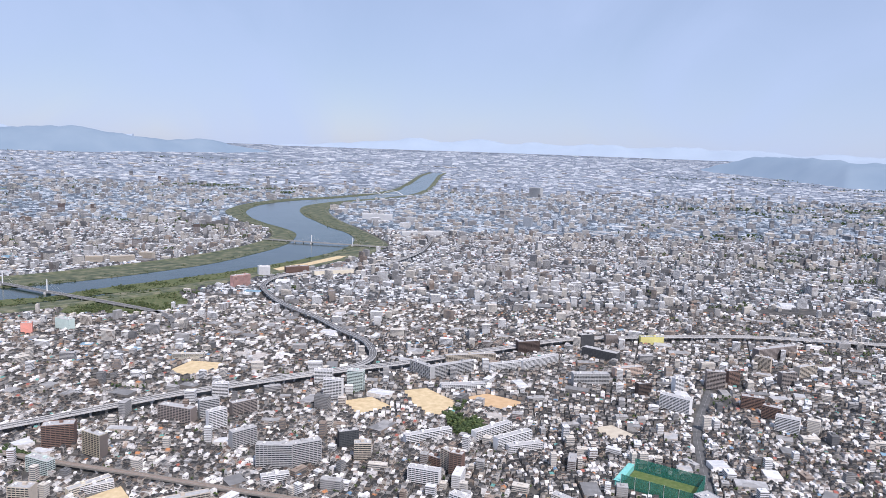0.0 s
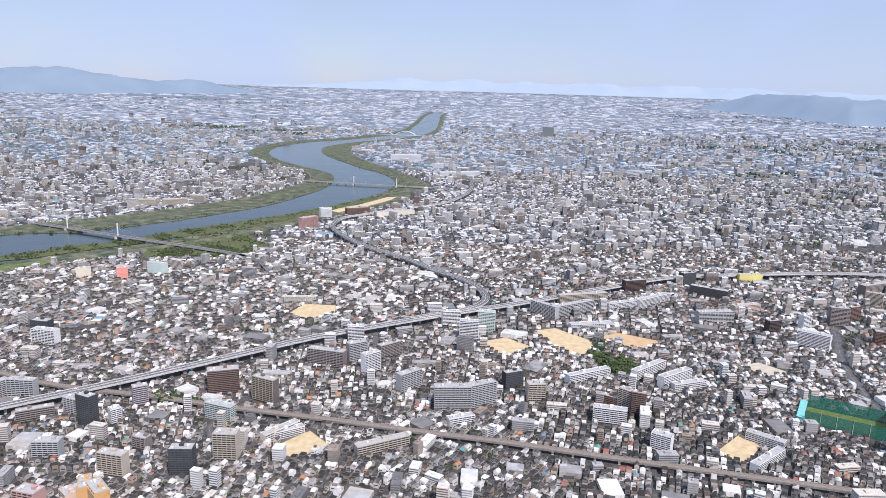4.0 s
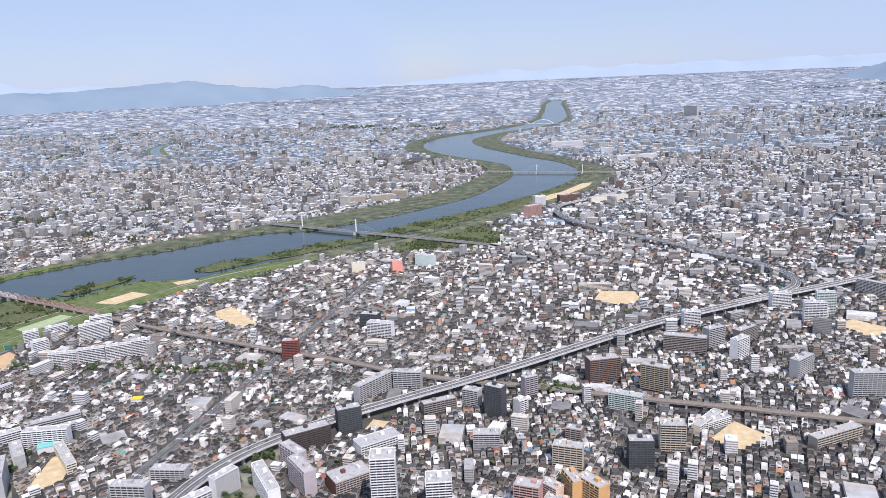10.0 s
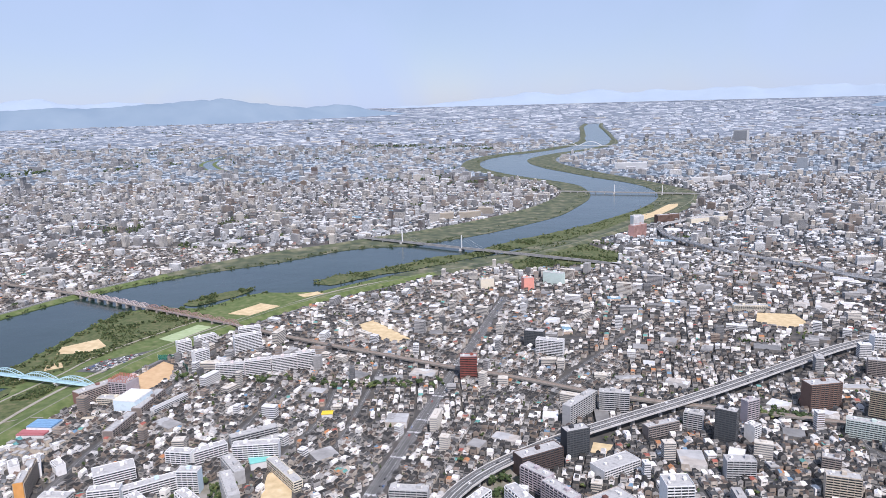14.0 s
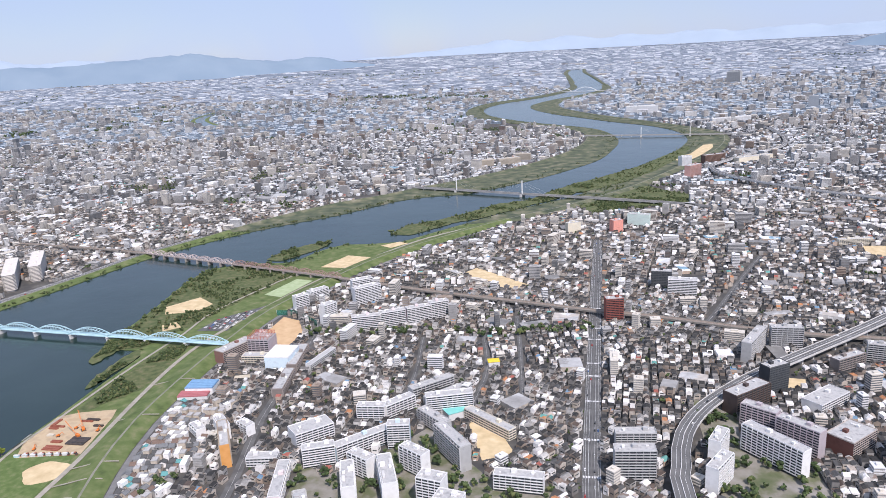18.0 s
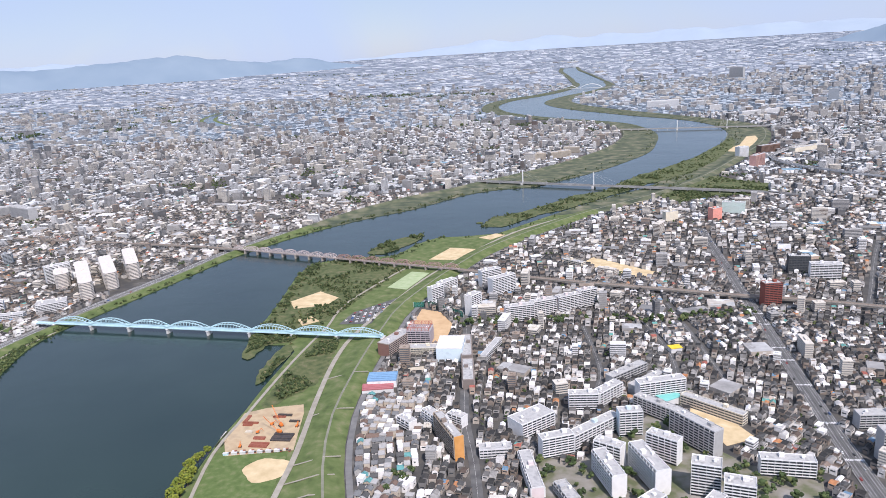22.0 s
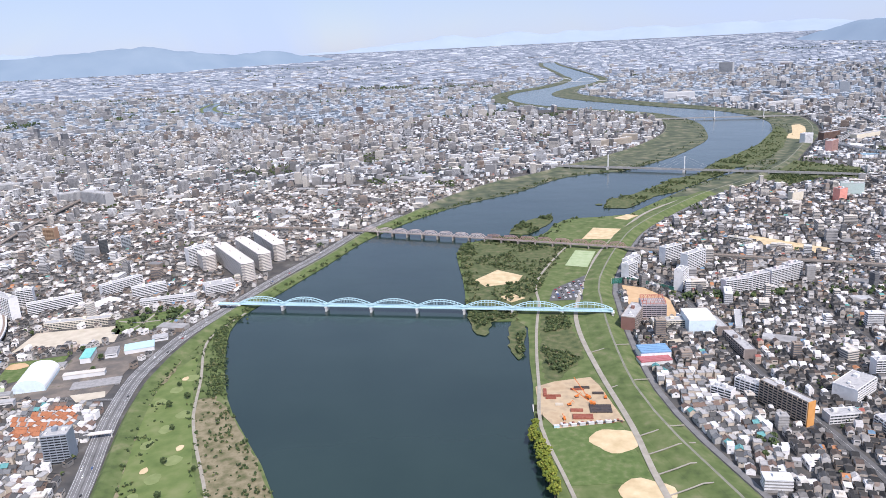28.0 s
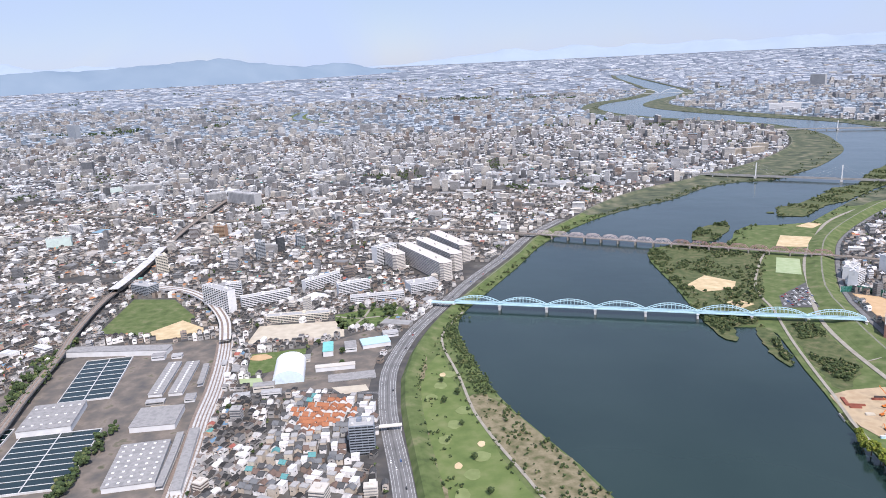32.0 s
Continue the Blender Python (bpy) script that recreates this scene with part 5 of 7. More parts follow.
land("ground_park", [(-2547, 1200), (-2492, 1230), (-2440, 1238), (-2425, 1202), (-2458, 1149), (-2521, 1138)], 0.5, M_TURF, "green park with paths", "park")
land("ground_grove", [(10, 1315), (72, 1304), (110, 1237), (35, 1222)], 0.5, M_GRASS, "tree-grown school garden", "park")

ESTATE = [(-1551, 784), (-1513, 766), (-1456, 814), (-1402, 883), (-1376, 809), (-1339, 756), (-1274, 742), (-1309, 640), (-1547, 640)]
ESTATE_EAST = [(-1090, 935), (-1042, 900), (-1065, 822), (-1005, 770), (-1005, 640), (-1120, 640), (-1105, 790)]
YARD = [(-2905, 1000), (-2868, 1085), (-2690, 1105), (-2640, 930), (-2580, 640), (-2960, 640)]
land("ground_estate", ESTATE, 0.35, M_YARD, "lawns and car parks between white blocks of flats", "yard")
land("ground_estate_east", ESTATE_EAST, 0.35, M_YARD, "lawns and car parks between white blocks of flats", "yard")
land("ground_works", YARD, 0.35, M_WORKS, "bare grey-brown yard of the water works", "yard")

# flood plain on the east bank
for i, (ring, z, mat, words) in enumerate([
        ([(-1958, 1313), (-1914, 1366), (-1872, 1326), (-1886, 1287), (-1941, 1274)], 2.3, M_SAND, "sandy ball field on the flood plain"),
        ([(-1921, 1219), (-1901, 1233), (-1881, 1208), (-1906, 1190)], 2.3, M_SAND, "small sandy field on the flood plain"),
        ([(-1722, 1552), (-1680, 1640), (-1623, 1619), (-1657, 1539)], 2.3, M_SAND, "sandy ball field by the railway bridge"),
        ([(-1906, 893), (-1881, 905), (-1836, 912), (-1830, 890), (-1821, 803), (-1896, 794), (-1910, 830)], 2.3, M_SITE, "bare earth of a building site"),
        (round_ring(-1841, 765, 25, 23), 2.3, M_SAND, "round sandy infield on the grass"),
        (round_ring(-1833, 672, 26, 24), 2.3, M_SAND, "round sandy infield on the grass"),
        ([(-705, 2875), (-590, 3010), (-480, 3250), (-440, 3260), (-470, 3130), (-560, 2950), (-650, 2820)], 2.3, M_SAND, "bare sand at the river bend"),
        ([(-1253, 1950), (-1160, 2046), (-1155, 1987), (-1238, 1931)], 2.3, M_SAND, "sandy field on the flood plain"),
        ([(-1618, 1719), (-1577, 1751), (-1555, 1734), (-1591, 1696)], 2.3, M_SAND, "sandy field on the flood plain"),
        ([(-1788, 1374), (-1751, 1470), (-1714, 1456), (-1750, 1357)], 2.3, M_COURT, "pale green sports courts"),
        ([(-1845, 1190), (-1830, 1245), (-1759, 1315), (-1790, 1188)], 2.2, M_ASPH, "car park on the flood plain"),
        ([(-1900, 690), (-1912, 795), (-1826, 800), (-1822, 690)], 2.1, M_TURF, "mown green ball park by the river"),
        ([(-1980, 1532), (-1890, 1600), (-1767, 1494), (-1859, 1232), (-1891, 1162), (-1972, 1181)], 2.0, M_REED, "reeds and scrub on the river bank"),
        ([(-1866, 1132), (-1828, 1150), (-1827, 1003), (-1837, 961), (-1881, 905), (-1892, 912), (-1887, 990)], 2.0, M_REED, "reeds and scrub on the river bank"),
        ([(-1907, 1122), (-1893, 1108), (-1899, 1040), (-1911, 975), (-1921, 976), (-1926, 1027), (-1918, 1100)], 1.7, M_REED, "thin spit of reeds in the backwater"),
        ([(-1974, 1182), (-1978, 1130), (-1964, 1062), (-1950, 1058), (-1944, 1112), (-1906, 1122), (-1890, 1162)], 1.9, M_REED, "reeds at the water's edge")]):
    land("ground_plain_%d" % (i + 1), ring, z, mat, words, "field", False)
ISLANDS = [[(-1868, 1622), (-1850, 1690), (-1800, 1752), (-1750, 1784), (-1755, 1730), (-1775, 1690), (-1826, 1612)],
           [(-1616, 1832), (-1580, 1930), (-1510, 1970), (-1425, 2060), (-1341, 2165), (-1255, 2204), (-1165, 2352), (-1079, 2470), (-1006, 2486), (-960, 2440), (-1060, 2350), (-1150, 2230), (-1252, 2127), (-1388, 1982), (-1454, 1942), (-1558, 1818)],
           round_ring(-1740, 1690, 10, 8), round_ring(-1693, 1725, 9, 6), round_ring(-1616, 1873, 8, 8)]
ISLANDS.append([(-1185, 2290), (-1122, 2410), (-996, 2550), (-840, 2745), (-650, 3060), (-547, 3248), (-560, 3150), (-620, 2980), (-800, 2640), (-940, 2440), (-1080, 2300)])
ISLANDS.append([(-1108, 2160), (-951, 2369), (-880, 2360), (-833, 2264), (-779, 2196), (-824, 2074), (-874, 2031), (-991, 2040), (-1089, 1975), (-1117, 2077)])
for i, ring in enumerate(ISLANDS):
    land("ground_island_%d" % (i + 1), ring, 1.6 if i < 5 else 2.4, M_REED, "low reedy island in the backwater" if i < 5 else "dark thicket on the river bank", "island" if i < 5 else "thicket", i == 6)
land("ground_fairway", [(-2315, 640), (-2333, 711), (-2357, 799), (-2371, 867), (-2377, 924), (-2375, 988), (-2360, 1040), (-2352, 1010), (-2338, 951), (-2317, 882), (-2296, 822), (-2279, 764), (-2254, 704), (-2225, 640)], 2.2, M_FAIRWAY, "pale green golf fairways on the river bank", "golf course", False)
land("ground_scrub_west", [(-2325, 640), (-2344, 720), (-2364, 804), (-2380, 880), (-2386, 960), (-2380, 1030), (-2375, 988), (-2377, 924), (-2371, 867), (-2357, 799), (-2333, 711), (-2315, 640)], 2.5, M_SCRUB, "dry brown scrub below the levee", "scrub", False)
land("ground_scrub", [(-2222, 640), (-2246, 704), (-2286, 798), (-2309, 861), (-2316, 905), (-2298, 912), (-2268, 867), (-2222, 781), (-2190, 713), (-2152, 640)], 2.2, M_SCRUB, "dry brown scrub at the water's edge", "scrub", False)
for k in range(9):
    land("ground_green_%d" % (k + 2), round_ring(-2300 - 7.5 * k + 16 * ((k % 3) - 1), 700 + 33 * k, 7 + k % 3, 10, 14), 2.45, M_GREEN, "oval pale golf green", "golf green", False)
for x, y in ((-2322, 748), (-2352, 962), (-2300, 790)):
    land("ground_bunker", round_ring(x, y, 4, 6, 12), 2.8, M_SAND, "pale sand bunker", "bunker", False)

PLAIN_ROAD = smooth_line([(-1800, 400), (-1817, 667), (-1816, 789), (-1822, 927), (-1822, 1056), (-1807, 1158), (-1759, 1308), (-1710, 1443), (-1626, 1604), (-1517, 1774), (-1340, 1934), (-1150, 2050)], 25)
WATER_PATH = smooth_line([(-1895, 560), (-1900, 674), (-1912, 798), (-1902, 890), (-1895, 960), (-1884, 1050), (-1872, 1125), (-1862, 1180), (-1851, 1291), (-1785, 1456), (-1755, 1510)], 25)
GOLF_PATH = smooth_line([(-2222, 640), (-2246, 704), (-2262, 742), (-2286, 798), (-2309, 861), (-2322, 918), (-2333, 966), (-2356, 1050), (-2362, 1101), (-2352, 1150), (-2335, 1200)], 20)
for nm, line, w in (("road_plain", PLAIN_ROAD, 6.5), ("path_waterside", WATER_PATH, 4), ("path_golf", GOLF_PATH, 3.5)):
    tagged(new(nm, ribbon(nm, line, -w / 2, w / 2, 2.6, 0.5, M_PATH)), "pale path across the flood plain", "path", kind="structure")
LEVEE_PATHS = [(-1817, 667), (-1818, 700), (-1817, 735), (-1817, 770), (-1820, 985), (-1822, 880)]
for x, y in LEVEE_PATHS:
    ln = np.array([[x, y], [x + 20, y + 5], [x + 36, y + 10], [x + 54, y + 14]], float)
    tagged(new("path_ramp", ribbon("path_ramp", ln, -0.7, 0.7, np.array([2.4, 5.2, 7.3, 5.3]), 0.6, M_PATH)), "pale ramp up the grassy levee", "path", kind="structure")

# ---- trees ----
ICO = []


def ico():
    if not ICO:
        bm = bmesh.new()
        bmesh.ops.create_icosphere(bm, subdivisions=1, radius=1)
        ICO.append((np.array([v.co for v in bm.verts]), np.array([[v.index for v in f.verts] for f in bm.faces])))
        bm.free()
    return ICO[0]


def clumps_mesh(name, centres, radii, seed):
    """Many uneven leaf clumps in one mesh."""
    rng = np.random.default_rng(seed)
    v, f = ico()
    n = len(centres)
    jit = rng.uniform(0.62, 1.3, (n, len(v), 1))
    co = centres[:, None] + v[None] * jit * radii[:, None, None] * np.array([1, 1, 0.85])
    fa = (f[None] + (np.arange(n) * len(v))[:, None, None]).reshape(-1)
    me = bpy.data.meshes.new(name)
    me.vertices.add(n * len(v))
    me.vertices.foreach_set("co", (co * U).ravel())
    me.loops.add(len(fa))
    me.loops.foreach_set("vertex_index", fa)
    me.polygons.add(len(fa) // 3)
    me.polygons.foreach_set("loop_start", np.arange(0, len(fa), 3))
    me.update(calc_edges=True)
    me.shade_flat()
    return me


def woods(name, spots, heights, label, mat, seed, per=5):
    """Trees and bushes that nobody could count, in one mesh of leaf clumps."""
    rng = np.random.default_rng(seed)
    p, h = np.repeat(np.array(spots, float), per, 0), np.repeat(np.array(heights, float), per)
    a, r = rng.uniform(0, 6.283, len(p)), rng.uniform(0, 0.42, len(p)) * h
    z = h * rng.uniform(0.3, 0.88, len(p))
    cen = np.stack([p[:, 0] + r * np.cos(a), p[:, 1] + r * np.sin(a), z + 1.0 + lift(p[:, 0], p[:, 1])], 1)
    me = clumps_mesh(name, cen, h * rng.uniform(0.16, 0.3, len(p)), seed)
    me.materials.append(mat)
    tagged(new(name, me), label, "trees", kind="stuff")


def scatter(ring, n, seed):
    rng = np.random.default_rng(seed)
    r = np.array(ring, float)
    lo, hi = r.min(0), r.max(0)
    q = rng.uniform(lo, hi, (n * 4, 2))
    return q[inside(q[:, 0], q[:, 1], r)][:n]


def along(line, w0, w1, n, seed):
    rng = np.random.default_rng(seed)
    k = rng.integers(0, len(line), n)
    return line[k] + normals(line)[k] * rng.uniform(w0, w1, (n, 1)) + rng.normal(0, 8, (n, 2))


rng = np.random.default_rng(11)
SPIT = [(-1185, 2290), (-1122, 2410), (-996, 2550), (-840, 2745), (-650, 3060), (-547, 3248), (-590, 3130), (-650, 2980), (-846, 2640), (-980, 2440), (-1100, 2310)]
PEN = [(-1980, 1532), (-1890, 1590), (-1767, 1494), (-1859, 1232), (-1891, 1162), (-1972, 1181)]
spots = [scatter(PEN, 950, 1), scatter([(-1974, 1180), (-1976, 1130), (-1962, 1064), (-1950, 1062), (-1944, 1112), (-1908, 1124), (-1890, 1160)], 380, 2), scatter([(-1860, 1120), (-1834, 1120), (-1830, 1003), (-1842, 961), (-1878, 915), (-1885, 990)], 480, 3), scatter([(-1907, 1120), (-1895, 1105), (-1911, 978), (-1921, 978)], 100, 12),
         scatter(ISLANDS[1], 1150, 4), scatter(ISLANDS[0], 260, 5), scatter([(-1080, 2300), (-980, 2440), (-860, 2640), (-780, 2800), (-740, 2760), (-900, 2480), (-1040, 2270)], 260, 9),
         scatter([(-1116, 2078), (-908, 2208), (-766, 2165), (-903, 2036), (-1081, 1984)], 800, 6), scatter([(-1113, 2144), (-903, 2105), (-766, 1991), (-824, 1931), (-994, 2041)], 500, 7),
         scatter(SPIT, 900, 16), scatter([(-1108, 2160), (-951, 2389), (-858, 2401), (-833, 2264), (-779, 2196), (-824, 2074), (-874, 2031), (-991, 2040), (-1089, 1975), (-1117, 2077)], 620, 17),
         scatter([(-1990, 1530), (-1870, 1640), (-1850, 1600), (-1960, 1500)], 70, 8)]
ok = [~inside(s[:, 0], s[:, 1], round_ring(-1915, 1318, 50, 42)) for s in spots]
spots = np.concatenate([s[k] for s, k in zip(spots, ok)])
thick = np.sin(spots[:, 0] / 19 + 2 * np.sin(spots[:, 1] / 31)) + np.sin(spots[:, 1] / 23 + spots[:, 0] / 40)
spots = np.concatenate([spots[thick > -0.3], spots[thick > 0.5] + 4.0])
edge = BANK_R[(BANK_R[:, 1] > 1120) & (BANK_R[:, 1] < 1600)]
spots = np.concatenate([spots, along(edge, 2, 18, 330, 13), along(BANK_R[(BANK_R[:, 1] > 1600) & (BANK_R[:, 1] < 2300)], 4, 14, 150, 14)])
wet = (spots[:, 1] < 2250) & ~inside(spots[:, 0], spots[:, 1], np.vstack([BANK_R, LEVEE_R[::-1]]))
for ring in ISLANDS + [[(-1907, 1122), (-1893, 1108), (-1911, 975), (-1926, 1027)], [(-1978, 1182), (-1978, 1130), (-1964, 1062), (-1950, 1058), (-1944, 1112), (-1890, 1162)]]:
    wet &= ~inside(spots[:, 0], spots[:, 1], ring)
spots = spots[~wet]
rim = along(WATER_PATH[WATER_PATH[:, 1] > 1150], -14, -5, 60, 15)
spots = np.concatenate([spots, rim])
woods("riverside_woods", spots, rng.uniform(2.0, 6.2, len(spots)) * rng.choice([0.8, 1.0, 1.35], len(spots)), "olive green bushes and low trees on the flood plain", M_BUSH, 21, 7)
# clumped growth: keep what falls on the thick patches
bank = BANK_L[(BANK_L[:, 1] > 500) & (BANK_L[:, 1] < 2500)]
s1 = np.concatenate([along(bank, -12, -2, 900, 31), along(BANK_R[(BANK_R[:, 1] > 2000) & (BANK_R[:, 1] < 5200)], 4, 60, 420, 32), along(BANK_L[(BANK_L[:, 1] > 2500) & (BANK_L[:, 1] < 7500)], -50, -6, 420, 33)])
near = s1[:, 1] < 2250
s1 = s1[~near | inside(s1[:, 0], s1[:, 1], np.vstack([LEVEE_L, BANK_L[::-1]]))]
woods("bank_woods", s1, rng.uniform(2.5, 6.5, len(s1)), "olive green bushes lining the river's edge", M_BUSH, 34)
gp = np.concatenate([along(GOLF_PATH, -5, 8, 150, 35), scatter([(-2363, 1123), (-2353, 1160), (-2343, 1120), (-2311, 1012), (-2284, 915), (-2309, 900), (-2317, 932), (-2341, 1042)], 330, 39), scatter([(-2344, 720), (-2364, 804), (-2380, 880), (-2386, 960), (-2380, 1030), (-2375, 988), (-2377, 924), (-2371, 867), (-2357, 799), (-2333, 711)], 130, 40), along(LEVEE_L[(LEVEE_L[:, 1] > 600) & (LEVEE_L[:, 1] < 1200)], 20, 30, 90, 36), scatter([(-2225, 640), (-2252, 740), (-2309, 873), (-2285, 885), (-2230, 785), (-2170, 660)], 90, 37)])
woods("golf_bushes", gp, rng.uniform(2, 5.5, len(gp)), "bushes and small trees between the golf fairways", M_LEAF, 38)
BELT = smooth_line([(-1649, 1178), (-1569, 1170), (-1462, 1170), (-1360, 1161), (-1273, 1163), (-1192, 1171)], 12)
cs = np.concatenate([along(BELT, -5, 5, 130, 41), scatter([(10, 1315), (72, 1304), (110, 1237), (35, 1222)], 160, 42), scatter([(46, 1400), (60, 1385), (30, 1300), (12, 1312)], 50, 51), scatter(ESTATE, 190, 43), scatter(ESTATE_EAST, 110, 44),
                     scatter([(-2547, 1203), (-2492, 1230), (-2440, 1238), (-2425, 1202), (-2458, 1149), (-2521, 1138)], 34, 45), scatter([(-2711, 690), (-2699, 690), (-2716, 830), (-2729, 830)], 60, 46), scatter([(-2935, 1000), (-2920, 1110), (-2860, 880), (-2880, 860)], 110, 47),
                     scatter([(-760, 1110), (-690, 1110), (-640, 1080), (-700, 1078)], 40, 48), scatter([(-2150, 2350), (-1900, 2500), (-1960, 2560), (-2200, 2420)], 60, 49)])
cs = cs[~np.array([any(abs((x - a) * math.cos(radians(t)) + (y - b) * math.sin(radians(t))) < rx + 3 and abs(-(x - a) * math.sin(radians(t)) + (y - b) * math.cos(radians(t))) < ry + 3 for a, b, rx, ry, t in KEEP) for x, y in cs])]
woods("park_trees", cs, rng.uniform(5, 12, len(cs)), "green park and street trees between the blocks", M_LEAF, 50, 8)


def tree_template(seed, mat, label):
    rng = np.random.default_rng(seed)
    ob = thing("tree", 0, 0, -0.05, 0, label, "tree", "riverside trees")
    tr = Shape()
    ring = [(math.cos(k * 1.047), math.sin(k * 1.047)) for k in range(6)]
    prev = None
    for z, r in ((0, 0.55), (1.6, 0.38), (4.2, 0.25)):
        cur = [(x * r, y * r, z) for x, y in ring]
        if prev:
            for k in range(6):
                tr.face([prev[k], prev[(k + 1) % 6], cur[(k + 1) % 6], cur[k]])
        prev = cur
    for k in range(5):
        a = k * 1.257 + seed
        tr.beam((0, 0, 2.4 + 0.4 * k), (2.2 * math.cos(a), 2.2 * math.sin(a), 5.0 + 0.5 * k), 0.22)
    part("trunk", tr.mesh("trunk", M_TRUNK), ob)
    n = 90
    a, u = rng.uniform(0, 6.283, n), rng.uniform(-0.8, 1, n)
    q = np.sqrt(1 - u * u) * rng.uniform(0.55, 1.05, n) * (1 + 0.3 * np.sin(3 * a + seed))
    me = clumps_mesh("crown", np.stack([3.4 * q * np.cos(a), 3.4 * q * np.sin(a), 6.2 + 3.1 * u], 1), rng.uniform(0.5, 1.15, n), seed)
    me.materials.append(mat)
    part("crown", me, ob)
    return ob


M_YLEAF = material("yellow_green_leaves", [(0.0, (0.15, 0.18, 0.025)), (0.4, (0.23, 0.24, 0.04)), (0.75, (0.1, 0.14, 0.025)), (0.9, (0.3, 0.29, 0.06))], 2, 0.9, per="island")
TREES = [tree_template(3, M_YLEAF, "yellow-green leafy tree at the water's edge"), tree_template(5, M_YLEAF, "yellow-green leafy tree at the water's edge"), tree_template(7, M_LEAF, "dark green leafy tree")]
k = 0
for ob, (x, y) in zip(TREES, ((-1921, 790), (-1926, 775), (-2330, 905))):
    ob.matrix_basis = pose(x * U, y * U, 0.15, 0, 0, 40)
for x, y, s in [(-1923, 765, 1.7), (-1918, 757, 1.3), (-1921, 747, 1.6), (-1916, 738, 1.5), (-1922, 730, 1.6), (-1916, 720, 1.4), (-1921, 711, 1.7), (-1915, 702, 1.5), (-1919, 693, 1.6), (-1914, 684, 1.4), (-1918, 800, 1.1), (-1917, 674, 1.6), (-1923, 783, 1.2)]:
    t = copy_thing(TREES[k % 2], pose(x * U, y * U, 0.15, 0, 0, 67 * k))
    t.scale = (s, s, s)
    k += 1
for x, y, s in [(-2306, 760, 0.9), (-2322, 830, 0.8), (-2345, 885, 1.0), (-2290, 700, 0.9), (-2352, 940, 0.8), (-2270, 745, 0.7), (-2600, 873, 1.0), (-2588, 868, 1.1), (-2580, 858, 0.9), (-1700, 745, 1.2), (-1690, 738, 1.3), (-1683, 752, 1.1), (-1705, 722, 1.0),
                (-1085, 870, 1.4), (-1096, 880, 1.5), (-1075, 878, 1.3), (-1105, 868, 1.2), (-2490, 1000, 1.0), (-2498, 1040, 1.1), (-2540, 1075, 1.0), (-2655, 1150, 0.9)]:
    t = copy_thing(TREES[2], pose(x * U, y * U, 0.0 if x > -2250 else 0.15 if x > -2400 else 0.0, 0, 0, 31 * k))
    t.scale = (s, s, s)
    k += 1

# ---- building site on the river bank ----
def crane(x, y, rz, up):
    ob = thing("crawler_crane", x, y, 2.3, rz, "orange crawler crane with a raised lattice boom", "crane")
    for sd in (-2.2, 2.2):
        part("track", Shape().box(-3.4, 3.4, sd - 0.5, sd + 0.5, 0, 1.3).mesh("track", M_STEEL), ob)
    part("cabin", Shape().box(-3.2, 2.2, -1.8, 1.8, 1.3, 3.8).box(1.0, 2.8, -1.7, -0.3, 1.5, 4.3).mesh("cabin", M_CRANE), ob)
    bo = Shape()
    e = Vector((math.cos(radians(up)), 0, math.sin(radians(up)))) * 26
    for sd in (-0.7, 0.7):
        bo.beam((1.5, sd, 2.5), (1.5 + e.x, sd * 0.4, 2.5 + e.z), 0.3)
    for j in range(9):
        q = (j + 0.5) / 9
        bo.beam((1.5 + e.x * q, -0.6, 2.5 + e.z * q), (1.5 + e.x * (q + 0.05), 0.6, 2.5 + e.z * (q + 0.05)), 0.2)
    part("boom", bo.mesh("boom", M_CRANE), ob, "orange lattice boom")


crane(-1850, 858, 130, 42)
crane(-1848, 842, 150, 30)
for i, (x, y, w, d, m, words) in enumerate([(-1864, 815, 22, 10, M_RED, "stack of rust-red steel sheets"), (-1841, 831, 24, 17, M_STEEL, "stack of dark steel beams"), (-1897, 876, 4, 18, M_RED, "stack of rust-red steel sheets"), (-1852, 884, 18, 4, M_STEEL, "stack of dark steel beams"), (-1890, 867, 20, 3, M_RED, "row of rust-red sheet piles"), (-1868, 830, 14, 5, M_RED, "stack of rust-red steel sheets"),
                                            (-1892, 862, 12, 4, M_RED, "stack of rust-red steel sheets"), (-1836, 868, 13, 4, M_STEEL, "stack of dark steel beams"), (-1885, 845, 9, 5, M_DIRT, "stack of timber mats"), (-1858, 880, 16, 3, M_RED, "row of rust-red sheet piles")]):
    ob = thing("steel_stack", x, y, 2.3, -6, words + " on the building site", "stack")
    for j in range(4):
        part("beam", Shape().box(-w / 2, w / 2, -d / 2 + j * d / 4 + 0.15, -d / 2 + (j + 1) * d / 4 - 0.15, 0, 1.4 + 0.3 * (j % 2)).mesh("beam", m), ob)
for x, y in ((-1912, 842), (-1911, 822)):
    ob = thing("pontoon", x, y, 0.5, -3, "grey steel pontoon moored at the building site", "pontoon")
    part("hull", Shape().box(-4, 4, -8, 8, -0.2, 1.3).mesh("hull", M_CONC), ob)
    part("rail", Shape().box(-4, -3.8, -8, 8, 1.3, 2.1).box(3.8, 4, -8, 8, 1.3, 2.1).mesh("rail", M_STEEL), ob)
for k in range(7):
    ob = thing("site_hut", -1896 + 9.5 * k, 796 + 0.8 * k, 2.3, 3, "small pale site hut" if k else "small blue site hut", "hut", "site huts")
    part("body", Shape().box(-3, 3, -1.2, 1.2, 0, 2.6).mesh("body", M_BLUE if not k else M_CONC), ob)
    part("roof", Shape().box(-3.2, 3.2, -1.4, 1.4, 2.6, 2.8).mesh("roof", M_CONC), ob)

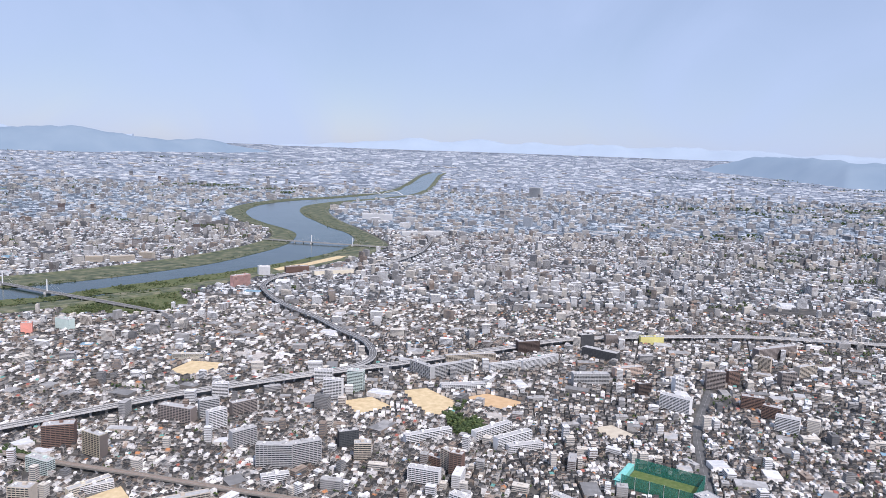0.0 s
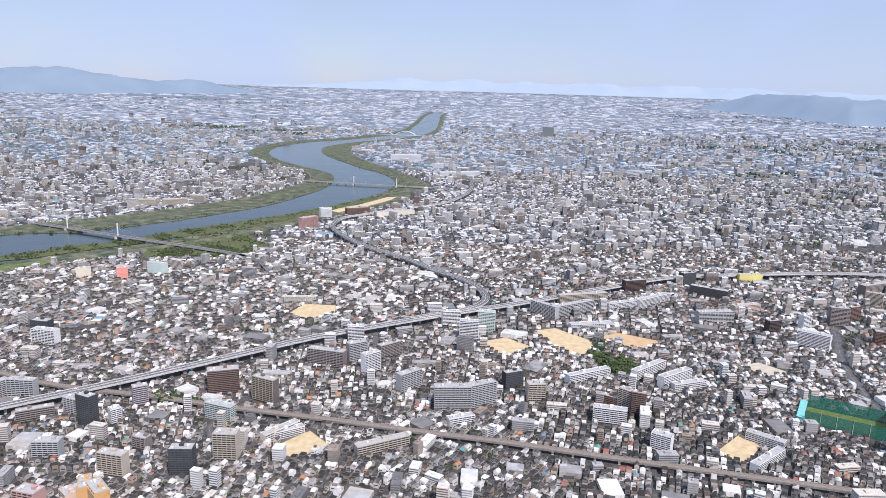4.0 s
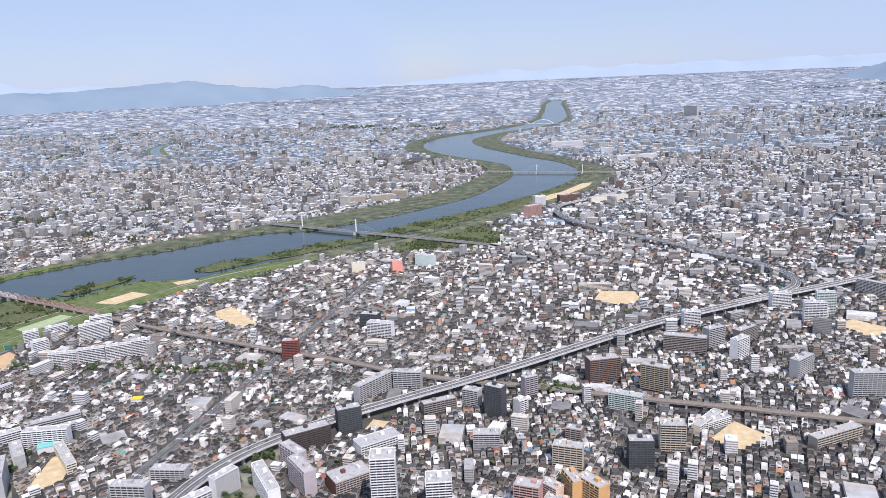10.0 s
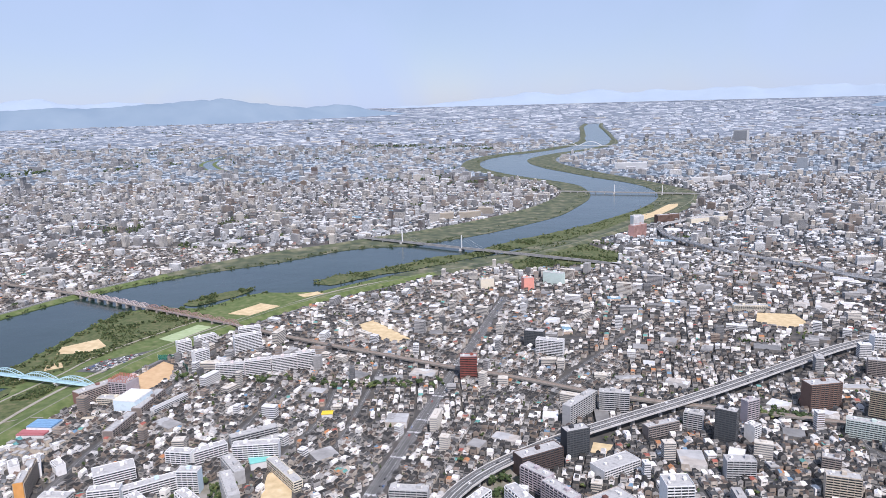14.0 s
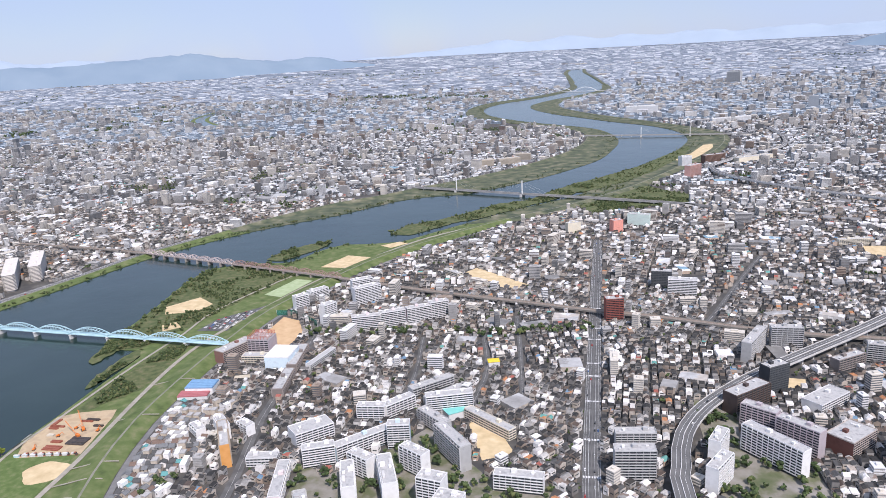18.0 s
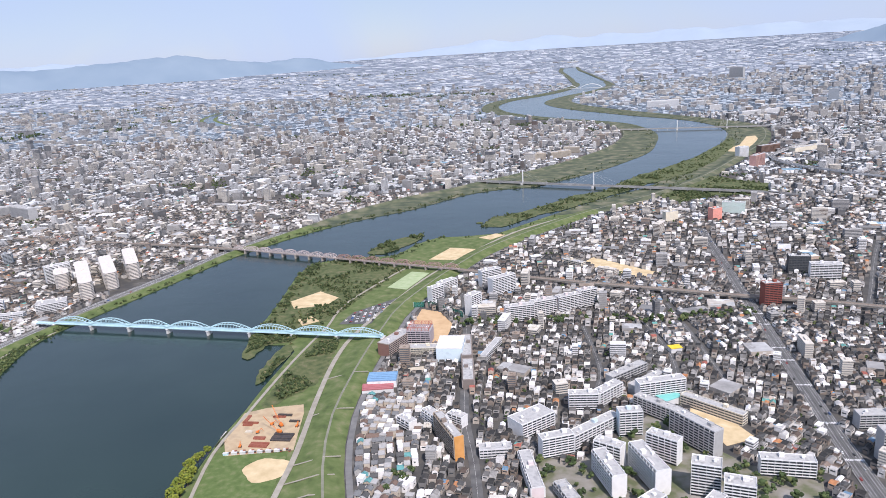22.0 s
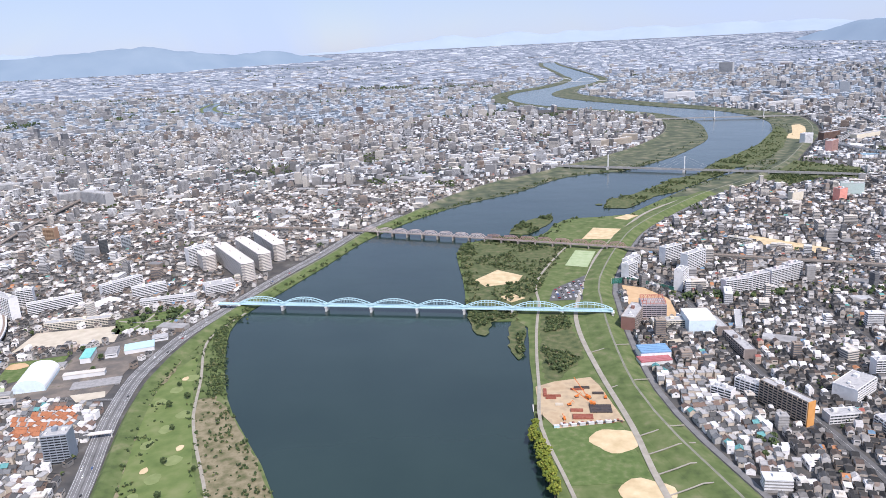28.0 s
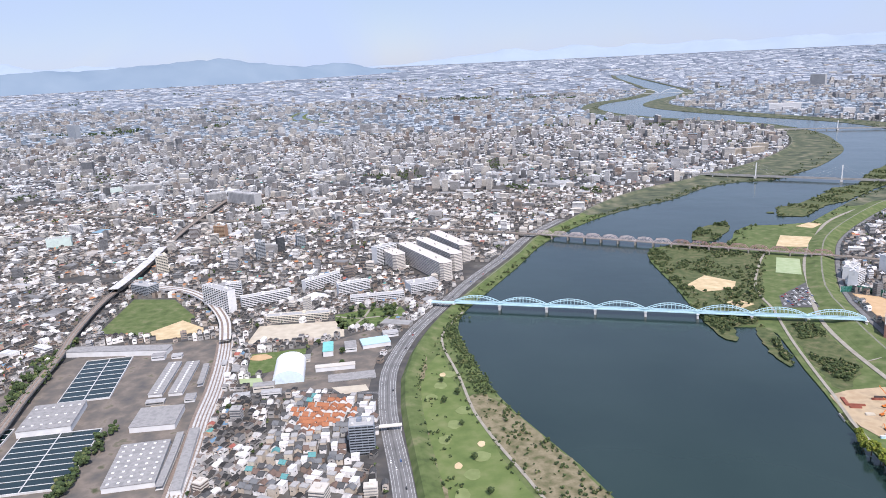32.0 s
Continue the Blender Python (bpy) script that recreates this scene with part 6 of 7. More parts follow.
# ---- water works, railway and sports grounds on the west bank ----
def basin(x, y, rz, w, d, n):
    ob = thing("settling_basin", x, y, 0, rz, "dark covered settling basin with pale walkways", "basin")
    KEEP.append((x, y, w / 2, d / 2, rz))
    s = Shape()
    for a in ((-w / 2, w / 2, -d / 2, -d / 2 + 1), (-w / 2, w / 2, d / 2 - 1, d / 2), (-w / 2, -w / 2 + 1, -d / 2 + 1, d / 2 - 1), (w / 2 - 1, w / 2, -d / 2 + 1, d / 2 - 1)):
        s.box(*a, 0, 2.6)
    part("wall", s.mesh("wall", M_CONC), ob)
    part("water", Shape().box(-w / 2 + 1, w / 2 - 1, -d / 2 + 1, d / 2 - 1, 0, 1.9).mesh("water", M_BASIN), ob)
    for k in range(1, n):
        part("walkway", Shape().box(-w / 2 + 1, w / 2 - 1, -d / 2 + d * k / n - 0.35, -d / 2 + d * k / n + 0.35, 1.9, 2.4).mesh("walkway", M_CONC), ob)
    part("walkway", Shape().box(-0.6, 0.6, -d / 2 + 1, d / 2 - 1, 1.9, 2.55).mesh("walkway", M_CONC), ob)


basin(-2814, 968, 15, 62, 136, 9)
basin(-2762, 762, 13, 88, 122, 10)
basin(-2860, 770, 13, 70, 110, 9)


def hall(x, y, rz, w, d, h, n, label, roof):
    """A low works hall with rooflights."""
    ob = thing("works_hall", x, y, 0, rz, label, "building")
    KEEP.append((x, y, w / 2, d / 2, rz))
    part("body", Shape().box(-w / 2, w / 2, -d / 2, d / 2, 0, h).mesh("body", M_BAND_W), ob)
    part("roof", Shape().box(-w / 2 - 0.5, w / 2 + 0.5, -d / 2 - 0.5, d / 2 + 0.5, h, h + 0.6).mesh("roof", roof), ob)
    for k in range(n):
        for j in range(max(1, int(w / 9))):
            ww = w / max(1, int(w / 9))
            part("rooflight", Shape().box(-1.3, 1.3, -1.0, 1.0, 0, 0.7).mesh("rooflight", M_WHITE), ob, at=(-w / 2 + (j + 0.5) * ww, -d / 2 + d * (k + 0.5) / n, h + 0.6))


M_YELLOW = material("yellow_roof", [(0.3, (0.72, 0.5, 0.03)), (0.7, (0.8, 0.58, 0.06))], 4, 0.6)
M_ROOFG = material("works_roof", [(0.3, grey(0.24, 0.02)), (0.6, grey(0.33, 0.03)), (0.8, grey(0.2, 0.05))], 5, 0.8)
hall(-2804, 851, 15, 58, 66, 8, 3, "low pale works hall with a flat roof", M_ROOFG)
hall(-2676, 850, 10, 50, 48, 7, 0, "low pale works hall with a flat roof", M_ROOFG)
hall(-2651, 751, 14, 50, 84, 6, 8, "low works hall with many round rooflights", M_ROOFG)
hall(-2718, 963, 10, 17, 102, 4, 16, "long low filter hall with a pale roof", M_ROOFG)
hall(-2693, 965, 10, 17, 100, 4, 16, "long low filter hall with a pale roof", M_ROOFG)
hall(-2605, 762, 14, 10, 124, 6, 0, "long narrow platform roof beside the tracks", M_ROOFG)
hall(-2835, 1056, 1, 160, 20, 8, 0, "long low works building with a flat roof", M_ROOFG)
hall(-2457, 1075, 20, 40, 26, 6, 0, "pale blue-roofed open shed", M_BLUE)
hall(-2520, 1050, 12, 14, 36, 8, 0, "school hall with a mint green roof", M_TEAL)
hall(-2497, 990, 12, 52, 10, 6, 0, "low cream school wing", M_BAND_C)
hall(-2470, 965, 14, 60, 22, 1, 0, "low pale concrete platform", M_ROOFG)
hall(-1340, 1043, 10, 16, 12, 7, 0, "small hall with a bright yellow roof", M_YELLOW)
hall(-1385, 894, 30, 26, 18, 9, 0, "school gymnasium with a teal roof", M_TEAL)

ob = thing("vaulted_hall", -2556, 980, 0, 12, "white vaulted sports hall with a curved roof", "sports hall")
KEEP.append((-2556, 980, 21, 34, 12))
vault = Shape()
arc = [(-20 * math.cos(math.pi * k / 14), 4 + 13 * math.sin(math.pi * k / 14)) for k in range(15)]
for (xa, za), (xb, zb) in zip(arc, arc[1:]):
    vault.face([(xa, -33, za), (xb, -33, zb), (xb, 33, zb), (xa, 33, za)])
part("roof", vault.mesh("roof", M_WHITE), ob)
ends = Shape()
for yy in (-33, 33):
    ends.face([(x, yy, z) for x, z in arc] + [(20, yy, 0), (-20, yy, 0)])
ends.box(-20, -19.6, -33, 33, 0, 4).box(19.6, 20, -33, 33, 0, 4)
part("wall", ends.mesh("wall", STYLES["hall"][0]), ob)

CURVE = smooth_line([(-2985, 1400), (-2915, 1359), (-2846, 1330), (-2780, 1269), (-2722, 1182), (-2690, 1107), (-2663, 1022), (-2640, 932), (-2625, 857), (-2607, 782), (-2589, 698), (-2560, 560)], 12)
METRO = smooth_line([(-2832, 700), (-2840, 797), (-2870, 900), (-2905, 1031), (-2935, 1119), (-2972, 1266), (-2985, 1381), (-3010, 1541), (-3061, 1801), (-3090, 2030), (-3120, 2400)], 25)
LINES += [(CURVE, 9), (METRO, 9)]
viaduct("railway_viaduct_curve", CURVE[CURVE[:, 1] > 1075], 17, 8, "curved concrete railway viaduct with open arches", 12, True, M_CONC)
viaduct("railway_viaduct_metro", METRO, 11, 9, "straight railway viaduct towards the station", 30, True)
st = thing("station", 0, 0, 0, 0, "long railway station with a white platform roof", "station")
sl = METRO[(METRO[:, 1] > 1320) & (METRO[:, 1] < 1640)]
part("roof", ribbon("roof", sl, -9, 9, 16.5, 0.8, M_CONC), st)
part("wall", ribbon("wall", sl, -8.5, -7.9, 15.7, 6, M_GLASS), st)
part("wall", ribbon("wall", sl, 7.9, 8.5, 15.7, 6, M_GLASS), st)
block(-2930, 1345, -25, 46, 24, 18, "greyglass")

# golf driving range with a high green net
ob = thing("driving_range", 352, 1050, 0, -32, "driving range enclosed by a high green net", "driving range")
KEEP.append((352, 1050, 62, 42, -32))
part("ground", Shape().box(-55, 55, -35, 35, 0, 0.4).mesh("ground", M_TURF), ob)
for a in ((-55, 55, -35.2, -35), (-55, 55, 35, 35.2), (55, 55.2, -35, 35)):
    part("net", Shape().box(*a, 0.4, 21).mesh("net", M_NET), ob, "green net")
for k in range(6):
    for sd in (-35.6, 35.6):
        part("pole", Shape().beam((-55 + 22 * k, sd, 0), (-55 + 22 * k, sd, 22), 0.5).mesh("pole", M_CONC), ob)
part("tee_house", Shape().box(-64, -56, -36, 36, 0, 9).box(-66, -55.5, -37, 37, 9, 9.6).mesh("tee_house", M_TEAL), ob, "teal-roofed tee house")

# ---- streets and cars ----
for nm, pts, w in (("road_street_1", [(-1645, 1330), (-1638, 1247), (-1632, 1055), (-1631, 885), (-1618, 771), (-1612, 682), (-1606, 560)], 11),
                   ("road_street_2", [(680, 1700), (582, 1491), (490, 1294), (446, 1142), (415, 1020), (392, 910), (370, 750)], 15),
                   ("road_street_3", [(-1358, 1161), (-1349, 1028), (-1368, 905)], 8), ("road_street_4", [(-1010, 1180), (-960, 1270), (-880, 1420), (-800, 1560)], 9),
                   ("road_street_5", [(-560, 930), (-610, 1000), (-580, 1080), (-510, 1190)], 9), ("road_street_7", [(-1304, 1238), (-1301, 1100), (-1301, 948)], 7), ("road_street_8", [(-1453, 1150), (-1451, 994), (-1470, 915)], 7), ("road_street_6", [(-2420, 915), (-2520, 925), (-2640, 905)], 8)):
    ln = smooth_line(pts, 25)
    LINES.append((ln, w / 2 + 1))
    ob = tagged(new(nm, ribbon(nm, ln, -w / 2, w / 2, 0.5, 0.4, M_ASPH)), "grey asphalt street between the houses", "road", kind="structure")
    part("lane_line", ribbon("lane_line", ln, -0.08, 0.08, 0.58, 0.05, M_CONC), ob, "pale lane line")


def car_template(mat, words):
    ob = thing("car", 0, 0, -5, 0, words, "car", "cars")
    s = Shape()
    prof = [(-2.2, 0.1), (2.2, 0.1), (2.2, 0.85), (1.2, 1.0), (-2.1, 1.05)]
    for sd in (-0.85, 0.85):
        s.face([(x, sd, z) for x, z in prof])
    for (xa, za), (xb, zb) in zip(prof, prof[1:] + prof[:1]):
        s.face([(xa, -0.85, za), (xb, -0.85, zb), (xb, 0.85, zb), (xa, 0.85, za)])
    s.box(-1.5, 0.4, -0.7, 0.7, 1.42, 1.5)
    part("body", s.mesh("body", mat), ob)
    g = Shape()
    g.prism([(-1.9, -0.8), (0.9, -0.8), (0.9, 0.8), (-1.9, 0.8)], 1.0, 1.42)
    part("glasshouse", g.mesh("glasshouse", M_GLASS), ob, "dark glazed cabin")
    return ob


CARS = [car_template(material("paint_" + k, [(0.3, c), (0.7, c)], 3, 0.35, spec=0.5), "small %s passenger car with dark windows" % k) for k, c in (("white", grey(0.78)), ("silver", grey(0.45)), ("black", grey(0.03)), ("red", (0.4, 0.04, 0.03)), ("blue", (0.05, 0.12, 0.3)))]
placed = 0
rc = np.random.default_rng(5)


def put_car(x, y, z, rz):
    global placed
    t = [0, 0, 1, 1, 2, 0, 3, 2, 4][int(rc.integers(0, 9))]
    m = pose(x * U, y * U, z * U, 0, 0, rz)
    if placed < len(CARS):
        CARS[placed].matrix_basis = m
    else:
        copy_thing(CARS[t], m)
    placed += 1


for r in range(8):
    for k in range(18):
        x, y = -1836 + r * 9.2, 1195 + k * 4.4 + r * 1.5
        if inside(np.array([x]), np.array([y]), [(-1842, 1192), (-1827, 1243), (-1762, 1308), (-1793, 1191)])[0] and rc.random() < 0.8:
            put_car(x, y, 2.2, 28 + rc.normal(0, 3))
for line, z, offs, n in ((AVENUE, 0.6, (-7, -3, 3, 7), 45), (RIVERSIDE, 0.6, (-7, -3, 3, 7), 60), (EXPRESSWAY, 14, (-7, -3, 3, 7), 38)):
    for _ in range(n):
        k = int(rc.integers(1, len(line) - 1))
        if 620 < line[k][1] < 1700:
            d = line[k + 1] - line[k]
            o = offs[int(rc.integers(0, 4))]
            q = line[k] + d * rc.random() + normals(line)[k] * o
            put_car(q[0], q[1], z, math.degrees(math.atan2(d[1], d[0])) + (180 if o < 0 else 0))
fb = thing("footbridge", -2402, 822, 0, -80, "pale footbridge over the riverside road", "bridge")
part("deck", Shape().box(-2, 2, -15, 15, 6, 7).mesh("deck", M_BAND_C), fb)
for sd in (-1.9, 1.9):
    part("railing", Shape().box(sd - 0.1, sd + 0.1, -15, 15, 7, 8.1).mesh("railing", M_WHITE), fb)
for yy in (-14, 14):
    part("pillar", Shape().box(-0.8, 0.8, yy - 0.6, yy + 0.6, 0, 6).mesh("pillar", M_CONC), fb)

# ---- small houses near the river, each a thing of its own ----
def house_template(w, d, h, roof, wall, flat, label):
    ob = thing("house", 0, 0, -9, 0, label, "house", "houses by the river")
    s = Shape()
    X, Y = w / 2, d / 2
    if flat:
        s.box(-X, X, -Y, Y, 0, h)
    else:
        s.box(-X, X, -Y, Y, 0, h)
        for x in (-X, X):
            s.face([(x, -Y, h), (x, Y, h), (x, 0, h + Y * 0.5)])
    shell = part("wall", s.mesh("wall", wall), ob)
    r = Shape()
    if flat:
        for a in ((-X - 0.2, X + 0.2, -Y - 0.2, -Y + 0.1), (-X - 0.2, X + 0.2, Y - 0.1, Y + 0.2), (-X - 0.2, -X + 0.1, -Y, Y), (X - 0.1, X + 0.2, -Y, Y)):
            r.box(*a, h - 0.1, h + 0.6)
        r.box(-X, X, -Y, Y, h, h + 0.12)
    else:
        for sg in (-1, 1):
            e, k = sg * (Y + 0.6), h - 0.3
            top = h + Y * 0.5 + 0.2
            q = [(-X - 0.5, e, k), (X + 0.5, e, k), (X + 0.5, 0, top), (-X - 0.5, 0, top)]
            r.face(q)
            r.face([(x, y, z - 0.25) for x, y, z in q])
            r.face([q[0], q[1], (q[1][0], e, k - 0.25), (q[0][0], e, k - 0.25)])
        r.box(-X - 0.5, X + 0.5, -0.25, 0.25, h + Y * 0.5 + 0.1, h + Y * 0.5 + 0.45)
    part("roof", r.mesh("roof", roof), ob)
    pane = Shape().box(-0.9, 0.9, -0.06, 0.06, 0, 1.2).mesh("window", M_GLASS)
    for x, z in ((-w * 0.1, 3.8),):
        if z + 1.3 < h:
            part("window", pane, shell, at=(x, -Y - 0.02, z))
    part("window", pane, shell, at=(X + 0.02, 0, 3.6 if h > 5 else 0.9), rz=90)
    return ob


def plain(name, c, scale=3):
    return material(name, [(0.3, c), (0.55, tuple(min(1, q * 1.2) for q in c)), (0.75, tuple(q * 0.8 for q in c))], scale, 0.75)


R = {k: plain("roof_" + k, c) for k, c in (("charcoal", grey(0.075)), ("slate", grey(0.15, -0.03)), ("brown", (0.15, 0.105, 0.085)), ("orange", (0.32, 0.13, 0.065)), ("white", grey(0.66)), ("grey", grey(0.34, 0.03)), ("teal", (0.1, 0.26, 0.26)))}
W = {k: plain("wall_" + k, c) for k, c in (("chalk", grey(0.7, 0.02)), ("sand", (0.47, 0.41, 0.34)), ("ash", grey(0.34, 0.03)), ("umber", (0.24, 0.18, 0.15)))}
HOUSES = [house_template(7.4, 9.2, 6, R["charcoal"], W["chalk"], False, "white house with a charcoal tiled gable roof"), house_template(7, 8.8, 6.2, R["slate"], W["sand"], False, "sand-coloured house with a slate grey gable roof"),
          house_template(7.8, 9.2, 5.8, R["brown"], W["chalk"], False, "white house with a brown tiled gable roof"), house_template(6.8, 9.4, 8.6, R["white"], W["chalk"], True, "white three-storey house with a flat roof"),
          house_template(7.2, 9.2, 9, R["grey"], W["sand"], True, "sand-coloured three-storey house with a flat roof"), house_template(7.8, 8.4, 5.6, R["charcoal"], W["umber"], False, "brown house with a charcoal tiled gable roof"),
          house_template(7, 9, 6.2, R["grey"], W["ash"], True, "grey house with a flat roof"), house_template(7.8, 9, 6, R["slate"], W["ash"], False, "grey house with a slate grey gable roof"),
          house_template(7.6, 9, 6, R["orange"], W["chalk"], False, "white house with an orange tiled gable roof"), house_template(7.4, 8.6, 6, R["teal"], W["sand"], False, "sand-coloured house with a teal metal roof")]
PLOTS = [(-2532, -2416, 700, 905), (-1775, -1655, 690, 930)]
rh = np.random.default_rng(9)
used, first = 0, set()
for x0, x1, y0, y1 in PLOTS:
    pl = lots(x0 - 300, x1 + 300, y0 - 300, y1 + 300, 8.3 if x0 < -2000 else 8.0, 10.4 if x0 < -2000 else 9.8, 3.4, 110, 8)
    pl = pl[(pl[:, 0] > x0) & (pl[:, 0] < x1) & (pl[:, 1] > y0) & (pl[:, 1] < y1)]
    pl = pl[rh.random(len(pl)) > 0.05]
    pl = pl[free_spots(pl[:, 0], pl[:, 1], 4.0)]
    pl = pl[np.argsort(pl[:, 0])][::-1 if x0 < -2000 else 1][:235 if x0 < -2000 else 160]
    for x, y, a in pl:
        orange = inside(np.array([x]), np.array([y]), [(-2521, 868), (-2474, 900), (-2440, 855), (-2491, 806)])[0]
        t = 8 if orange else int(rh.choice([0, 0, 1, 2, 2, 3, 3, 4, 5, 6, 7, 7, 3, 0, 4, 2, 9]))
        m = pose(x * U, y * U, 0, 0, 0, math.degrees(a) + (90 if rh.random() < 0.35 else 0) + (180 if rh.random() < 0.2 else 0))
        if t not in first:
            first.add(t)
            HOUSES[t].matrix_basis = m
        else:
            copy_thing(HOUSES[t], m).scale = (rh.uniform(0.84, 0.98), rh.uniform(0.84, 0.98), rh.uniform(0.9, 1.1))
        used += 1
    lo, hi = pl.min(0), pl.max(0)
    KEEP.append(((lo[0] + hi[0]) / 2, (y0 + y1) / 2, (hi[0] - lo[0]) / 2, (y1 - y0) / 2, 0))

# ---- railway yard, school and garden details ----
YARD_LINE = CURVE[CURVE[:, 1] < 1100]
yard = tagged(new("railway_yard", ribbon("railway_yard", YARD_LINE, -13, 13, 0.7, 0.4, M_BALLAST)), "brown ballast bed of a railway yard", "railway", kind="structure")
M_RAIL = material("rail_steel", [(0.3, grey(0.2, 0.05)), (0.7, grey(0.32, 0.05))], 3, 0.5, metal=0.6)
for o in (-9.5, -5.2, -0.8, 3.6, 8.0):
    part("sleeper_bed", ribbon("sleeper_bed", YARD_LINE, o - 1.3, o + 1.3, 0.86, 0.12, M_CONC), yard, "pale sleepers")
    for r in (-0.7, 0.7):
        part("rail", ribbon("rail", YARD_LINE, o + r - 0.1, o + r + 0.1, 1.02, 0.14, M_RAIL), yard, "steel rail")
for a, b, o in ((925, 1060, -20), (700, 830, 18), (940, 1020, 20)):
    ln = YARD_LINE[(YARD_LINE[:, 1] > a) & (YARD_LINE[:, 1] < b)]
    pf = thing("platform", 0, 0, 0, 0, "long railway platform with a pale roof", "platform")
    part("deck", ribbon("deck", ln, o - 3.5, o + 3.5, 1.4, 1.2, M_CONC), pf)
    part("roof", ribbon("roof", ln, o - 3.8, o + 3.8, 5.4, 0.4, M_ROOFG), pf)
    nr = normals(ln)
    post = Shape().box(-0.2, 0.2, -0.2, 0.2, 1.4, 5.0).mesh("post", M_STEEL)
    for k in range(0, len(ln), 2):
        part("post", post, pf, at=(*(ln[k] + nr[k] * o), 0))
for i, (x, y, rz, w, d, h, m) in enumerate([(-2735, 1038, 10, 14, 10, 5, M_BAND_W), (-2760, 1034, 10, 18, 12, 7, M_BAND_W), (-2656, 1010, 12, 7, 16, 4, M_CONC), (-2630, 985, 12, 8, 22, 5, M_BAND_C), (-2700, 895, 12, 22, 10, 4, M_ROOFG), (-2660, 905, 12, 12, 16, 5, M_BAND_W),
                                            (-2596, 906, 12, 20, 10, 6, M_BAND_W), (-2575, 930, 12, 26, 12, 8, M_BAND_C), (-2560, 912, 12, 24, 10, 7, M_BAND_W), (-2490, 1060, 14, 16, 26, 7, M_BAND_W), (-2440, 1110, 16, 22, 14, 6, M_BAND_W), (-2545, 1022, 12, 12, 16, 5, M_BAND_C)]):
    ob = thing("shed", x, y, 0, rz, "small pale shed beside the railway yard" if i < 6 else "small pale school or works building", "shed")
    KEEP.append((x, y, w / 2, d / 2, rz))
    part("wall", Shape().box(-w / 2, w / 2, -d / 2, d / 2, 0, h).mesh("wall", m), ob)
    part("roof", Shape().box(-w / 2 - 0.4, w / 2 + 0.4, -d / 2 - 0.4, d / 2 + 0.4, h, h + 0.35).mesh("roof", M_ROOFG if i % 2 else M_FLAT), ob)
    part("window", Shape().box(-w / 2 + 1, w / 2 - 1, -0.05, 0.05, 0, 1.2).mesh("window", M_GLASS), ob, at=(0, -d / 2 - 0.04, h * 0.5))
for i, (ring, mat, words) in enumerate([([(-2490, 933), (-2448, 941), (-2441, 925), (-2472, 913)], M_DIRT, "empty pale gravel lot"), ([(-2619, 963), (-2590, 964), (-2580, 944), (-2608, 936)], M_COURT, "pale green tennis courts"),
                                        ([(-2700, 874), (-2667, 881), (-2668, 891), (-2703, 888)], M_DIRT, "bare earth beside the tracks"), ([(-1713, 1015), (-1690, 1020), (-1688, 1000), (-1710, 997)], M_DIRT, "pale parking lot")]):
    land("ground_lot_%d" % (i + 1), ring, 0.6, mat, words, "lot")
for i, pts in enumerate([[(-2540, 1195), (-2500, 1185), (-2440, 1200)], [(-2510, 1140), (-2495, 1180), (-2490, 1228)], [(-2465, 1150), (-2450, 1200), (-2445, 1236)]]):
    tagged(new("path_park", ribbon("path_park", smooth_line(pts, 8), -2, 2, 0.75, 0.2, M_PATH)), "pale path through the park", "path", kind="structure")

# red steel cage on the school roof, and the green net round its field
cage = thing("roof_cage", -1703, 1110, 22.5, -7, "reddish steel cage on the school's flat roof", "cage")
post = Shape().box(-0.25, 0.25, -0.25, 0.25, 0, 6).mesh("post", M_CAGE := material("red_primer", [(0.3, (0.4, 0.12, 0.09)), (0.7, (0.5, 0.18, 0.13))], 3, 0.7))
for k in range(7):
    for sd in (-14, 14):
        part("post", post, cage, at=(-16.5 + 5.5 * k, sd, 0))
for z in (2, 4, 6):
    for sd in (-14, 14):
        part("rail", Shape().box(-16.7, 16.7, sd - 0.2, sd + 0.2, z - 0.2, z + 0.2).mesh("rail", M_CAGE), cage)
    for sd in (-16.5, 16.5):
        part("rail", Shape().box(sd - 0.2, sd + 0.2, -14, 14, z - 0.2, z + 0.2).mesh("rail", M_CAGE), cage)
for k in range(1, 12):
    part("beam", Shape().box(-16.5 + 2.75 * k - 0.2, -16.5 + 2.75 * k + 0.2, -14, 14, 5.8, 6.2).mesh("beam", M_CAGE), cage)
fence = thing("net_fence", 0, 0, 0, 0, "high dark green net fence along the school ground", "fence")
fl = smooth_line([(-1728, 1262), (-1698, 1262), (-1665, 1232), (-1640, 1205)], 10)
part("net", ribbon("net", fl, -0.1, 0.1, 10, 9.6, M_NET), fence, "green net")
for x, y in fl[::2]:
    part("post", Shape().beam((x, y, 0), (x, y, 10.4), 0.4).mesh("post", M_CONC), fence)

# small things on the building site
for i in range(22):
    x, y = -1893 + 3.25 * i, 799.5 + 0.12 * i
    ob = thing("crate", x, y + (2.0 if i % 3 else -0.6), 2.3, 5 * (i % 4), ("rust-red", "pale grey", "dark grey")[i % 3] + " crate of building material on bare earth", "crate", "crates on the building site")
    part("box", Shape().box(-1.1, 1.1, -1.5, 1.5, 0, 1.0 + 0.4 * (i % 3)).mesh("box", (M_RED, M_CONC, M_STEEL)[i % 3]), ob)
    part("cover", Shape().box(-1.2, 1.2, -1.6, 1.6, 1.0 + 0.4 * (i % 3), 1.15 + 0.4 * (i % 3)).mesh("cover", (M_STEEL, M_CONC, M_RED)[i % 3]), ob)
